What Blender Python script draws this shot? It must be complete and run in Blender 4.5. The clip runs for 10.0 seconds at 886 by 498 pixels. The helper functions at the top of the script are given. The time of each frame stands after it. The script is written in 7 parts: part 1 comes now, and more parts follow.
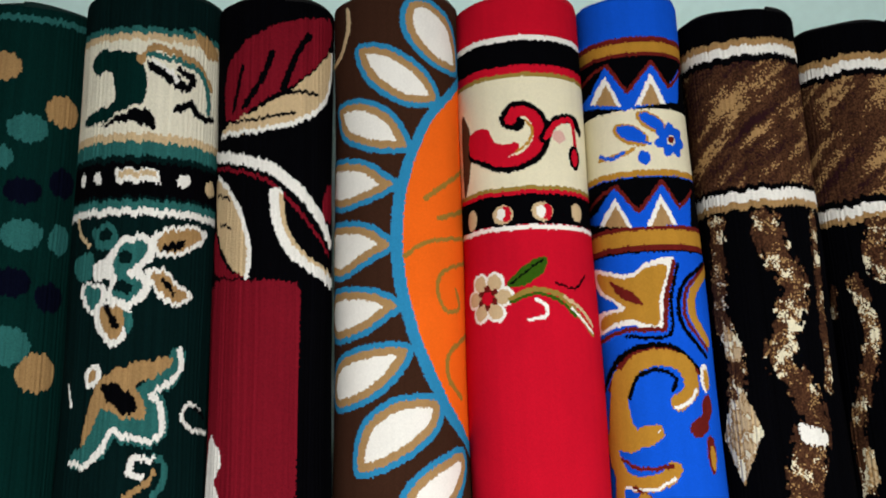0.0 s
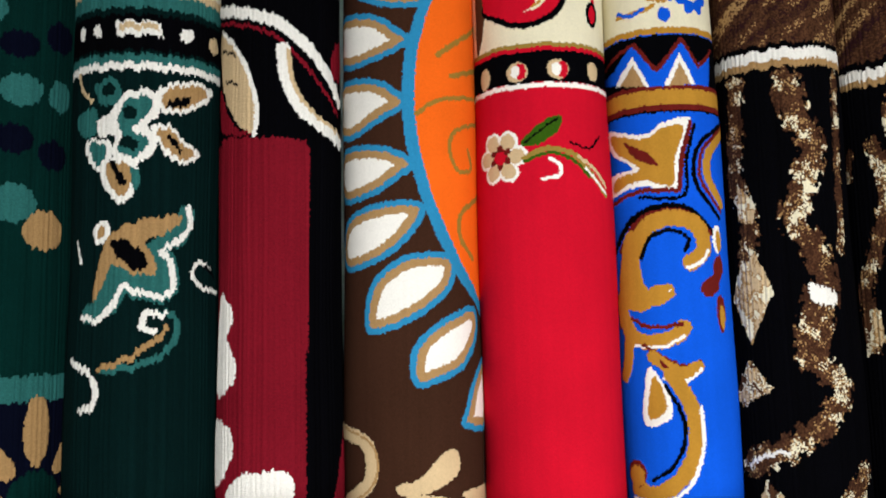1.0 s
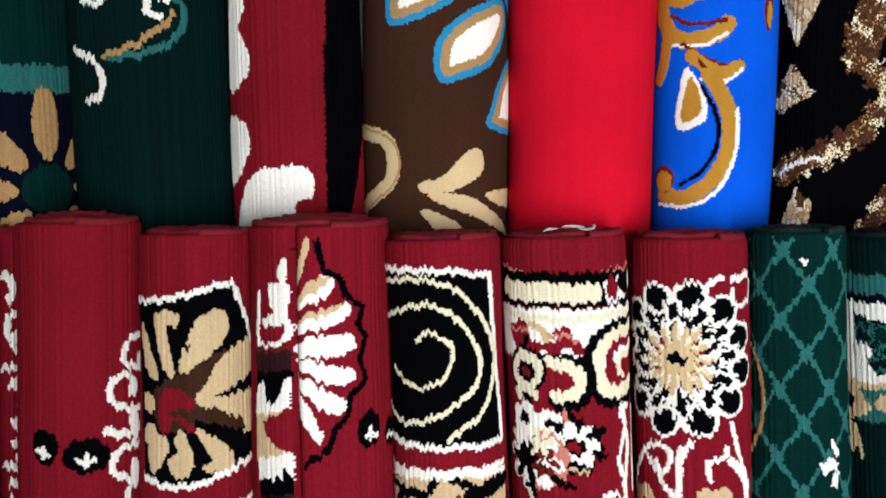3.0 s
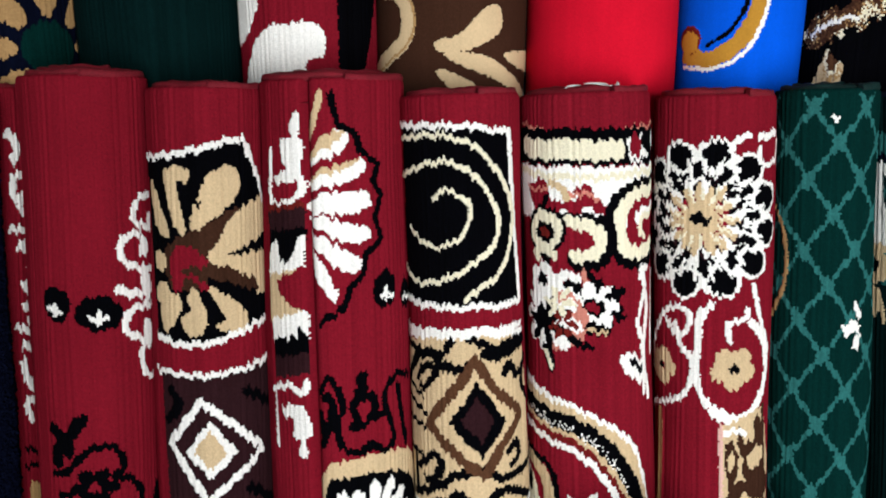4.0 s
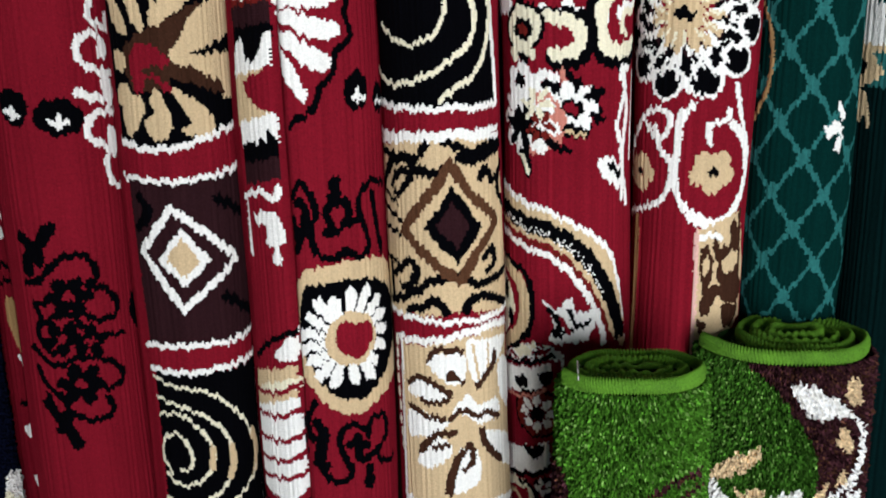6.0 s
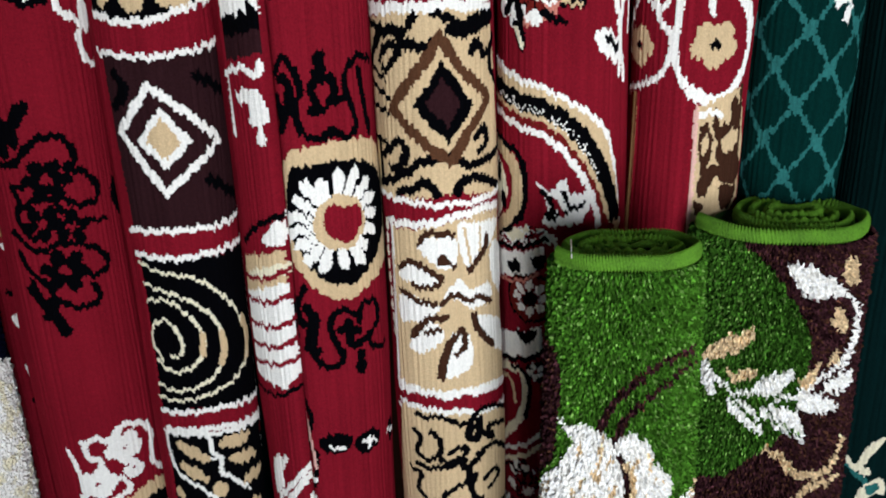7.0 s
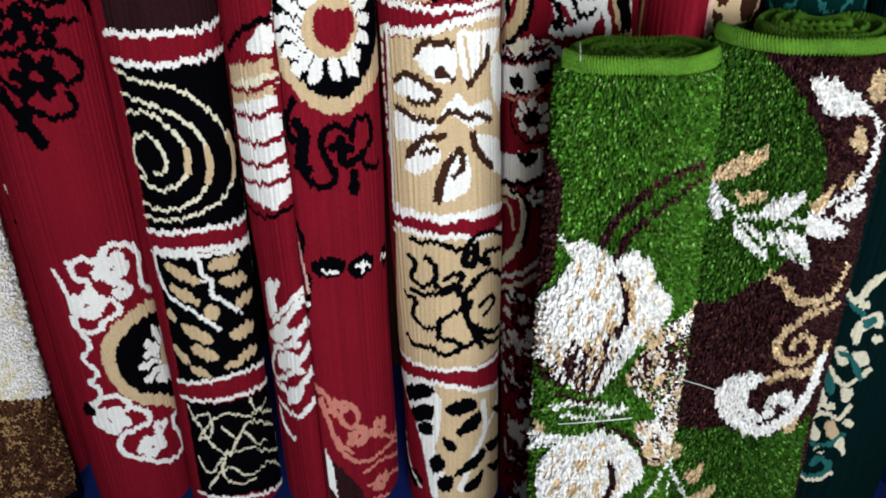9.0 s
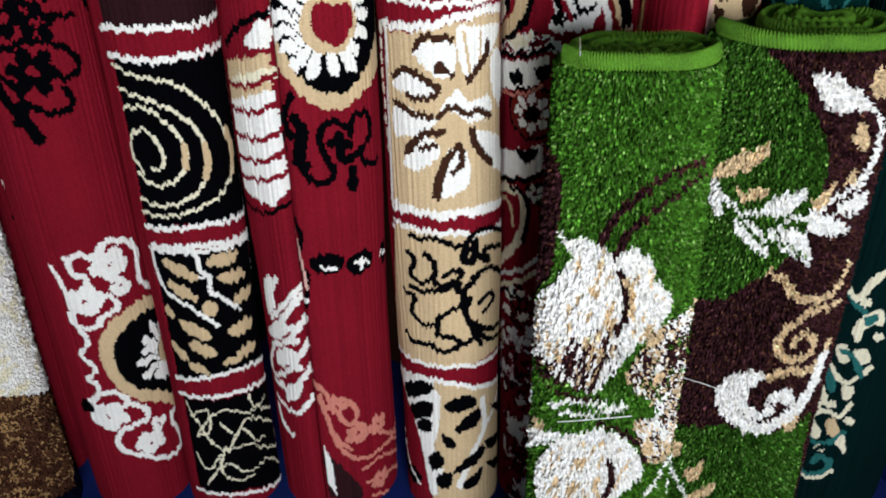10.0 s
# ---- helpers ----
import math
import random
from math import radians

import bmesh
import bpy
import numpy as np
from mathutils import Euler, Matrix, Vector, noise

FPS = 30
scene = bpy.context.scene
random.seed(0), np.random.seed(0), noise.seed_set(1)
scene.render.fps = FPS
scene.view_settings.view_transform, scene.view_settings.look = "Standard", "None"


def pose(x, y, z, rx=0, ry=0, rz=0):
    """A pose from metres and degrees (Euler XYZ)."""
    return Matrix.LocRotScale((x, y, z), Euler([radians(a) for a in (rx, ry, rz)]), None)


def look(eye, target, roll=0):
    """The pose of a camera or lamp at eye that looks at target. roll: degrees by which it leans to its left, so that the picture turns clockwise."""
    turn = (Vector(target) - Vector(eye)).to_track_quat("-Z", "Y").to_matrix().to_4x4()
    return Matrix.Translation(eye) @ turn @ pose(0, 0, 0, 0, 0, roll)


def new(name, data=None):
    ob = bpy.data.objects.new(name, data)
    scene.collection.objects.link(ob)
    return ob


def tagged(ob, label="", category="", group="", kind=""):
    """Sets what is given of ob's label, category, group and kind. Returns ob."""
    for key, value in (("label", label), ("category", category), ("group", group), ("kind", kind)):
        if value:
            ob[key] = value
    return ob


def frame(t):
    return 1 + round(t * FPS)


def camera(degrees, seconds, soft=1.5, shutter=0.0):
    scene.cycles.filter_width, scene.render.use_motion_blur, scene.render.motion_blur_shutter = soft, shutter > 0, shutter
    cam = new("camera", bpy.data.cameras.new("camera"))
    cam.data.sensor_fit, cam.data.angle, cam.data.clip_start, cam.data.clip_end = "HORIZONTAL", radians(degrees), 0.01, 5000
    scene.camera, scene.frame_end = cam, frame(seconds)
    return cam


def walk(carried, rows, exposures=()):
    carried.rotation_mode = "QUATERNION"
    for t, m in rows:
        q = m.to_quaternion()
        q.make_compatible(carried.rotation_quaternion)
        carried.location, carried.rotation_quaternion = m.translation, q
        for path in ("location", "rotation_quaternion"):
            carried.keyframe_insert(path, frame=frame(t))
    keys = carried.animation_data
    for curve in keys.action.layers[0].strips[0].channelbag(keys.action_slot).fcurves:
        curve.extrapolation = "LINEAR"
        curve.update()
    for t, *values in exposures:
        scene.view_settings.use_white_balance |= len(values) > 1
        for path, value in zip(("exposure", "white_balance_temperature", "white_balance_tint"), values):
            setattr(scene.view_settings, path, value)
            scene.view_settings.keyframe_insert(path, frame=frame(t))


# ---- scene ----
cam = camera(58.5, 10.0, soft=1.9)
# seconds, x, y, z, turn about x, roll, turn about z
PATH = [
    (0.0, 0.0, 0.0, 2.16, 98.0, 0.78, -0.0),
    (0.5, -0.0151, 0.0096, 2.1291, 95.62, 0.71, -0.57),
    (1.0, -0.033, 0.027, 2.0661, 91.63, 0.44, -0.44),
    (1.5, -0.0472, 0.0411, 2.0081, 87.29, 0.07, -0.26),
    (2.0, -0.048, 0.0507, 1.9697, 83.77, -0.36, -0.2),
    (2.5, -0.0608, 0.062, 1.929, 80.49, -0.5, -0.23),
    (3.0, -0.0726, 0.0737, 1.8846, 77.21, -0.58, -0.28),
    (4.5, -0.0976, 0.081, 1.7372, 69.61, -0.89, 0.05),
    (5.0, -0.0901, 0.075, 1.7148, 67.69, -0.95, -0.04),
    (6.5, -0.0673, 0.0639, 1.6291, 60.28, -0.76, -1.4),
    (7.0, -0.0648, 0.0704, 1.6007, 57.0, -0.74, -1.47),
    (7.5, -0.0651, 0.0732, 1.5714, 54.25, -0.89, -1.61),
    (8.0, -0.065, 0.0734, 1.5433, 51.51, -1.11, -1.41),
    (8.5, -0.068, 0.0705, 1.5225, 49.52, -1.46, -1.32),
    (9.0, -0.0637, 0.0706, 1.502, 47.62, -1.61, -1.15),
    (9.5, -0.0621, 0.0749, 1.5015, 47.3, -1.78, -1.04),
    (10.0, -0.0594, 0.0769, 1.4992, 47.27, -1.61, -0.99),
]
walk(cam, [(t, pose(x, y, z, rx, ry, rz)) for t, x, y, z, rx, ry, rz in PATH], [(0.0, -0.12, 6900, 10), (1.5, 0.1, 6750, 10), (4.5, -0.05, 6400, 10), (7.0, -0.13, 6250, 10), (10.0, -0.07, 6250, 10)])

# ---- light: daylight through the open shop front behind the camera ----
world = bpy.data.worlds.new("world")
scene.world = world
world.use_nodes = True
wn = world.node_tree
sky = wn.nodes.new("ShaderNodeTexSky")
sky.sky_type, sky.sun_disc, sky.sun_elevation, sky.sun_rotation = "NISHITA", False, radians(50), radians(200)
wn.nodes["Background"].inputs["Strength"].default_value = 0.1
wn.links.new(sky.outputs["Color"], wn.nodes["Background"].inputs["Color"])


def area_lamp(name, m, sx, sy, watts, colour):
    lamp = bpy.data.lights.new(name, "AREA")
    lamp.shape, lamp.size, lamp.size_y, lamp.energy, lamp.color = "RECTANGLE", sx, sy, watts, colour
    lamp.spread = radians(76)
    ob = new(name, lamp)
    ob.matrix_world = m
    return tagged(ob, kind="structure")


area_lamp("daylight_front_opening", look((0.75, -2.45, 1.75), (0.15, 1.2, 1.5)), 1.5, 2.3, 41, (0.97, 0.99, 1.0))


# ---- materials ----
def nodes_of(name):
    mat = bpy.data.materials.new(name)
    mat.use_nodes = True
    t = mat.node_tree
    return mat, t, t.nodes["Principled BSDF"]


def add_node(t, kind, **values):
    n = t.nodes.new(kind)
    for key, value in values.items():
        n.inputs[key].default_value = value
    return n


def pile_material(name, bump, grain, fleck, rough=0.95):
    """Woven pile: the knots' own colours, yarn grain, lighter and darker flecks."""
    mat, t, p = nodes_of(name)
    col = t.nodes.new("ShaderNodeAttribute")
    col.attribute_name = "weave"
    geo = t.nodes.new("ShaderNodeTexCoord")
    fine = add_node(t, "ShaderNodeTexNoise", Scale=grain, Detail=3.0)
    wide = add_node(t, "ShaderNodeTexNoise", Scale=9.0, Detail=4.0)
    for n in (fine, wide):
        t.links.new(geo.outputs["Object"], n.inputs["Vector"])
    total = t.nodes.new("ShaderNodeMath")
    total.operation = "MULTIPLY_ADD"
    total.inputs[1].default_value = fleck
    total.inputs[2].default_value = 1.0 - fleck * 0.5 - 0.15
    t.links.new(fine.outputs["Fac"], total.inputs[0])
    second = t.nodes.new("ShaderNodeMath")
    second.operation = "MULTIPLY_ADD"
    second.inputs[1].default_value = 0.3
    t.links.new(wide.outputs["Fac"], second.inputs[0])
    t.links.new(total.outputs[0], second.inputs[2])
    mix = t.nodes.new("ShaderNodeVectorMath")
    mix.operation = "SCALE"
    t.links.new(col.outputs["Color"], mix.inputs[0])
    t.links.new(second.outputs[0], mix.inputs["Scale"])
    t.links.new(mix.outputs["Vector"], p.inputs["Base Color"])
    b = add_node(t, "ShaderNodeBump", Strength=bump, Distance=0.004)
    t.links.new(fine.outputs["Fac"], b.inputs["Height"])
    t.links.new(b.outputs["Normal"], p.inputs["Normal"])
    p.inputs["Roughness"].default_value = rough
    p.inputs["Specular IOR Level"].default_value = 0.02
    return mat


def plain_material(name, colour, rough=0.7, scale=30.0, spread=0.25, bump=0.15, stretch=(1, 1, 1)):
    mat, t, p = nodes_of(name)
    geo = t.nodes.new("ShaderNodeTexCoord")
    place = t.nodes.new("ShaderNodeMapping")
    place.inputs["Scale"].default_value = stretch
    t.links.new(geo.outputs["Object"], place.inputs["Vector"])
    fine = add_node(t, "ShaderNodeTexNoise", Scale=scale, Detail=5.0)
    wide = add_node(t, "ShaderNodeTexNoise", Scale=scale / 18, Detail=3.0)
    for n in (fine, wide):
        t.links.new(place.outputs["Vector"], n.inputs["Vector"])
    add = t.nodes.new("ShaderNodeMath")
    t.links.new(fine.outputs["Fac"], add.inputs[0])
    t.links.new(wide.outputs["Fac"], add.inputs[1])
    ramp = t.nodes.new("ShaderNodeMapRange")
    ramp.inputs["From Min"].default_value, ramp.inputs["From Max"].default_value = 0.6, 1.4
    ramp.inputs["To Min"].default_value, ramp.inputs["To Max"].default_value = 1 - spread, 1 + spread
    t.links.new(add.outputs[0], ramp.inputs["Value"])
    mix = t.nodes.new("ShaderNodeVectorMath")
    mix.operation = "SCALE"
    mix.inputs[0].default_value = colour
    t.links.new(ramp.outputs[0], mix.inputs["Scale"])
    t.links.new(mix.outputs["Vector"], p.inputs["Base Color"])
    b = add_node(t, "ShaderNodeBump", Strength=bump, Distance=0.003)
    t.links.new(fine.outputs["Fac"], b.inputs["Height"])
    t.links.new(b.outputs["Normal"], p.inputs["Normal"])
    p.inputs["Roughness"].default_value = rough
    p.inputs["Specular IOR Level"].default_value = 0.25
    return mat


PILE = pile_material("woven_pile", 0.5, 420.0, 0.5)
SOFT = pile_material("smooth_woven_pile", 0.3, 500.0, 0.3)
SHAG = pile_material("shaggy_pile", 0.6, 260.0, 1.1)
# dark colour of the unseen side walls, chosen to darken the rolls' sides
SIDE = plain_material("dark_bounce_absorber", (0.12, 0.08, 0.05), 0.6, 20, 0.3, 0.2, (1, 1, 0.1))
WALL = plain_material("mint_wall_paint", (0.66, 0.9, 0.87), 0.6, 40, 0.06, 0.1)
PLAIN = plain_material("off_white_paint", (0.62, 0.63, 0.6), 0.7, 40, 0.06, 0.1)
FLOOR = plain_material("blue_felt", (0.006, 0.02, 0.15), 0.95, 300, 0.4, 0.4)
# green pile colour darkened to put shade into the gaps between windings
SHADED_LAYER = plain_material("green_pile_side_gap_shade", (0.01, 0.03, 0.002), 0.95, 200, 0.4, 0.5)
BACKING = plain_material("jute_backing", (0.2, 0.16, 0.11), 0.95, 200, 0.3, 0.4)


def part(name, bm, material, parent, label=""):
    me = bpy.data.meshes.new(name)
    bm.to_mesh(me)
    bm.free()
    me.materials.append(material)
    ob = new(name, me)
    ob.parent = parent
    if label:
        ob["label"] = label
    return ob


def slab(name, x0, x1, y0, y1, z0, z1, material, label, category):
    bm = bmesh.new()
    bmesh.ops.create_cube(bm, size=1)
    for v in bm.verts:
        v.co = Vector(((x0 + x1) / 2 + v.co.x * (x1 - x0), (y0 + y1) / 2 + v.co.y * (y1 - y0), (z0 + z1) / 2 + v.co.z * (z1 - z0)))
    return tagged(part(name, bm, material, None), label, category, kind="structure")


# ---- the shop ----
slab("floor", -2.6, 2.6, -2.6, 1.95, -0.1, 0.0, FLOOR, "deep blue felt-covered shop floor", "floor")
slab("wall_north", -2.6, 2.6, 1.83, 1.95, 0.0, 3.4, WALL, "pale mint painted wall behind the carpet rolls", "wall")
# unseen side walls, added dark so less light bounces onto the rolls
slab("unseen_wall_west", -2.72, -2.6, -2.6, 1.95, 0.0, 3.4, SIDE, "unseen side wall, darkened to cut bounce light", "wall")
slab("unseen_wall_east", 2.6, 2.72, -2.6, 1.95, 0.0, 3.4, SIDE, "unseen side wall, darkened to cut bounce light", "wall")
slab("wall_south_west", -2.6, -0.3, -2.72, -2.6, 0.0, 3.4, PLAIN, "off-white wall beside the open shop front", "wall")
slab("wall_south_east", 1.8, 2.6, -2.72, -2.6, 0.0, 3.4, PLAIN, "off-white wall beside the open shop front", "wall")
slab("wall_south_lintel", -0.3, 1.8, -2.72, -2.6, 3.05, 3.4, PLAIN, "off-white lintel over the open shop front", "wall")
slab("ceiling", -2.72, 2.72, -2.72, 1.95, 3.4, 3.5, PLAIN, "plain white painted shop ceiling", "ceiling")
slab("ground", -60, 60, -80, 60, -0.22, -0.12, PLAIN, "pale concrete ground outside the shop", "ground")

# ---- colours of the yarns ----
INK = {
    "black": (0.0012, 0.0012, 0.002), "maroon": (0.185, 0.007, 0.016), "red": (0.55, 0.006, 0.022), "white": (0.86, 0.84, 0.79),
    "cream": (0.78, 0.72, 0.53), "beige": (0.60, 0.44, 0.255), "tan": (0.38, 0.225, 0.095), "brown": (0.042, 0.017, 0.010), "darkbrown": (0.024, 0.008, 0.010),
    "midbrown": (0.085, 0.036, 0.018), "green": (0.0012, 0.019, 0.0165), "darkgreen": (0.0015, 0.010, 0.010), "teal": (0.022, 0.125, 0.118), "navy": (0.002, 0.003, 0.010),
    # the light blade colour paints highlights into the green pile
    "orange": (0.85, 0.13, 0.012), "sky": (0.02, 0.23, 0.45), "blue": (0.002, 0.09, 0.66), "gold": (0.45, 0.22, 0.03), "blade_highlight": (0.12, 0.23, 0.05), "grass": (0.033, 0.098, 0.009),
    # the second rug's green is the first's, darkened to paint in shade
    "leaf": (0.03, 0.09, 0.006), "ivory": (0.78, 0.74, 0.6), "cord": (0.085, 0.22, 0.012), "blue_dark": (0.004, 0.02, 0.12), "grass_shaded": (0.022, 0.066, 0.007), "rust": (0.13, 0.012, 0.01), "rose": (0.55, 0.2, 0.15), "pink": (0.7, 0.42, 0.36), "olive": (0.3, 0.2, 0.04), "oliveflash": (0.3, 0.17, 0.03),
}


def curve(points, closed):
    """A smooth line through the points."""
    p = np.array(points, float)
    n = len(p)
    if n < 3:
        return p
    out = []
    for i in range(n if closed else n - 1):
        a, b, c, d = (p[(i + k) % n] if closed else p[min(max(i + k, 0), n - 1)] for k in (-1, 0, 1, 2))
        for s in np.linspace(0, 1, 6, endpoint=False):
            out.append(0.5 * (2 * b + (c - a) * s + (2 * a - 5 * b + 4 * c - d) * s * s + (3 * b - a - 3 * c + d) * s ** 3))
    if not closed:
        out.append(p[-1])
    return np.array(out)


class Weave:
    """The knots of one rolled carpet: columns round it, rows down from its upper end; places in centimetres (round from the front, down)."""

    def __init__(self, rx, ry, length, ground, fine=None, seed=1, knot=(0.28, 0.30), jag=0.28):
        self.rng = np.random.default_rng(seed)
        self.rx, self.ry, self.length = rx, ry, length
        r = (rx + ry) * 50
        half = radians(104) * r
        cols = int(2 * half / knot[0])
        self.u_edge = np.concatenate([np.linspace(-half, half, cols + 1), np.linspace(half, 2 * math.pi * r - half, 15)[1:-1]])
        fine_end = min(fine or length, length) * 100
        rows = int(fine_end / knot[1])
        self.v_edge = np.linspace(0, fine_end, rows + 1)
        if fine_end < length * 100 - 1:
            self.v_edge = np.concatenate([self.v_edge, np.linspace(fine_end, length * 100, 12)[1:]])
        nu, nv = len(self.u_edge), len(self.v_edge) - 1
        uc = np.append((self.u_edge[:-1] + self.u_edge[1:]) / 2, (self.u_edge[-1] + 2 * math.pi * r - half) / 2)
        vc = (self.v_edge[:-1] + self.v_edge[1:]) / 2
        shift = np.convolve(self.rng.uniform(-jag, jag, nu + 1), (0.7, 0.7), "valid")
        self.U = np.repeat(uc[None, :], nv, 0) + self.rng.uniform(-0.08, 0.08, (nv, 1))
        self.V = vc[:, None] + shift[None, :]
        self.r = r
        self.col = np.empty((nv, nu, 3))
        self.col[:] = INK[ground]
        self.high = np.zeros((nv, nu))
        self.clip = np.ones((nv, nu), bool)

    def put(self, mask, colour, high=0.0):
        mask = mask & self.clip
        self.col[mask] = INK[colour]
        self.high[mask] = high

    def band(self, colour, v0, v1, high=0.0):
        self.put((self.V >= v0) & (self.V < v1), colour, high)

    def inside(self, p):
        lo, hi = p.min(0), p.max(0)
        box = (self.U >= lo[0]) & (self.U <= hi[0]) & (self.V >= lo[1]) & (self.V <= hi[1])
        mask = np.zeros(self.U.shape, bool)
        at = np.where(box)
        if not len(at[0]):
            return mask
        u, v = self.U[at], self.V[at]
        inn = np.zeros(len(u), bool)
        q = np.roll(p, -1, 0)
        for (x0, y0), (x1, y1) in zip(p, q):
            if y0 != y1:
                inn ^= ((y0 > v) != (y1 > v)) & (u < (x1 - x0) * (v - y0) / (y1 - y0) + x0)
        mask[at] = inn
        return mask

    def near(self, p, width):
        mask = np.zeros(self.U.shape, bool)
        for a, b in zip(p[:-1], p[1:]):
            lo, hi = np.minimum(a, b) - width, np.maximum(a, b) + width
            at = np.where((self.U >= lo[0]) & (self.U <= hi[0]) & (self.V >= lo[1]) & (self.V <= hi[1]))
            if len(at[0]):
                d = b - a
                u, v = self.U[at] - a[0], self.V[at] - a[1]
                s = np.clip((u * d[0] + v * d[1]) / max(d @ d, 1e-9), 0, 1)
                mask[at] |= (u - s * d[0]) ** 2 + (v - s * d[1]) ** 2 <= width * width / 4
        return mask

    def poly(self, colour, *points, high=0.15):
        self.put(self.inside(curve(points, True)), colour, high)

    def ang(self, colour, *points, high=0.15):
        self.put(self.inside(np.array(points, float)), colour, high)

    def line(self, colour, width, *points, high=0.15):
        self.put(self.near(curve(points, False), width), colour, high)

    def aline(self, colour, width, *points, high=0.15):
        self.put(self.near(np.array(points, float), width), colour, high)

    def dot(self, colour, u, v, a, b, turn=0.0, high=0.15):
        c, s = math.cos(radians(turn)), math.sin(radians(turn))
        x, y = self.U - u, self.V - v
        self.put(((x * c + y * s) / a) ** 2 + ((y * c - x * s) / b) ** 2 <= 1, colour, high)

    def petals(self, colour, u, v, n, r0, r1, wide, start=0.0, high=0.15):
        """n petals round a centre."""
        for k in range(n):
            a = start + 360.0 * k / n
            m = (r0 + r1) / 2
            self.dot(colour, u + m * math.cos(radians(a)), v + m * math.sin(radians(a)), (r1 - r0) / 2, wide, a, high)

    def rays(self, colour, u, v, n, inner, out_u, out_v, wide, seed=1, high=0.15):
        """n uneven strokes round a centre, wider outwards, out to an oval."""
        rng = random.Random(seed)
        for k in range(n):
            a = 2 * math.pi * (k + rng.uniform(-0.18, 0.18)) / n
            far = rng.uniform(0.86, 1.08)
            c, s = math.cos(a), math.sin(a)
            end = (u + out_u * far * c, v + out_v * far * s)
            near = (u + inner * out_u * c, v + inner * out_v * s)
            tx, ty = -s * wide * 0.5, c * wide * 0.5
            mid = (near[0] * 0.25 + end[0] * 0.75, near[1] * 0.25 + end[1] * 0.75)
            self.put(self.inside(np.array([(near[0] + tx * 0.5, near[1] + ty * 0.5), (mid[0] + tx, mid[1] + ty), (end[0] + tx * 0.4, end[1] + ty * 0.4), (end[0] - tx * 0.4, end[1] - ty * 0.4), (mid[0] - tx, mid[1] - ty), (near[0] - tx * 0.5, near[1] - ty * 0.5)])), colour, high)

    def field(self, size, stretch=(1.0, 1.0), turn=0.0):
        """Soft random field in 0..1, patches about size centimetres wide."""
        c, s = math.cos(radians(turn)), math.sin(radians(turn))
        x = (self.U * c + self.V * s) / size / stretch[0]
        y = (self.V * c - self.U * s) / size / stretch[1]
        table = self.rng.random((64, 64))
        out = np.zeros(self.U.shape)
        for k, w in ((1, 0.6), (2.1, 0.4)):
            i, j = np.floor(x * k).astype(int), np.floor(y * k).astype(int)
            fx, fy = x * k - i, y * k - j
            fx, fy = fx * fx * (3 - 2 * fx), fy * fy * (3 - 2 * fy)
            g = lambda a, b: table[(i + a) % 64, (j + b) % 64]
            out += w * ((g(0, 0) * (1 - fx) + g(1, 0) * fx) * (1 - fy) + (g(0, 1) * (1 - fx) + g(1, 1) * fx) * fy)
        return out

    def mottle(self, mask, colours, size, stretch=(1.0, 1.0), turn=0.0, grain=0.25):
        """Patches of several yarns inside a mask."""
        f = self.field(size, stretch, turn) + self.rng.uniform(-grain, grain, self.U.shape)
        edges = np.quantile(f[mask], np.linspace(0, 1, len(colours) + 1)) if mask.any() else []
        for k, colour in enumerate(colours):
            self.put(mask & (f >= edges[k] - 1e-6) & (f <= edges[k + 1] + 1e-6), colour)

    def eye(self, *points):
        """A white petal in a tan and a sky-blue rim."""
        p = curve(points, True)
        ring = np.vstack([p, p[:1]])
        mask = self.inside(p)
        self.put(mask, "white", 0.15)
        self.put(mask & self.near(ring, 4.0), "tan", 0.1)
        self.put(self.near(ring, 1.1), "sky", 0.1)

    def wave(self, width, *points):
        p = curve(points, False)
        mask = self.near(p, width * 0.8) | (self.near(p, width * 1.25) & (self.field(1.3) > 0.5))
        self.mottle(mask, ["brown", "midbrown", "brown", "midbrown", "brown", "tan", "midbrown", "cream"], 2.6, grain=0.16)

    def blot(self, colours, *points):
        """An area of several yarns in small patches."""
        p = np.array(points, float)
        self.mottle(self.inside(p), colours.split(","), 2.3, grain=0.06)

    def streaks(self, colour, *points):
        p = curve(points, True)
        f = self.field(1.0, (0.5, 2.4), 12)
        self.put(self.inside(p) & (f > 0.64), colour, 0.1)

    def fleck_line(self, colour, *points):
        mask = self.near(curve(points, False), 1.4) & (self.rng.random(self.U.shape) < 0.28)
        self.put(mask, colour)

    def ring_spots(self, u, v):
        d = np.hypot(self.U - u, self.V - v)
        f = self.field(1.1)
        self.put((d > 4.2) & (d < 7.0) & (f > 0.6), "white")
        self.put((d > 4.2) & (d < 7.4) & (f < 0.42), "black")

    def lattice(self, colour, u, v, wide, tall, slant):
        a, b = (self.U - u + slant * (self.V - v)) / wide, (self.V - v) / tall
        near_a, near_b = np.abs((a + b + 0.5) % 1 - 0.5), np.abs((a - b + 0.5) % 1 - 0.5)
        self.put((np.minimum(near_a, near_b) < 0.055) & (self.V > 1), colour)
        self.put((near_a < 0.14) & (near_b < 0.14) & (self.V > 1), colour)

    def flecks(self, colour, of, amount):
        mask = (np.abs(self.col - np.array(INK[of])).sum(2) < 1e-6) & (self.rng.random(self.U.shape) < amount)
        self.put(mask, colour)

    def mesh(self, name, material, rib=0.00042, rough=0.0, shade=(0.07, 0.07), flat=True, drop=0.0, lift=0.0012, seam=None, skew=0.0, tip=0.0, top_round=0.012):
        nu, nv = len(self.u_edge), len(self.v_edge)
        high = self.high * lift / 0.15
        hv = np.zeros((nv, nu))
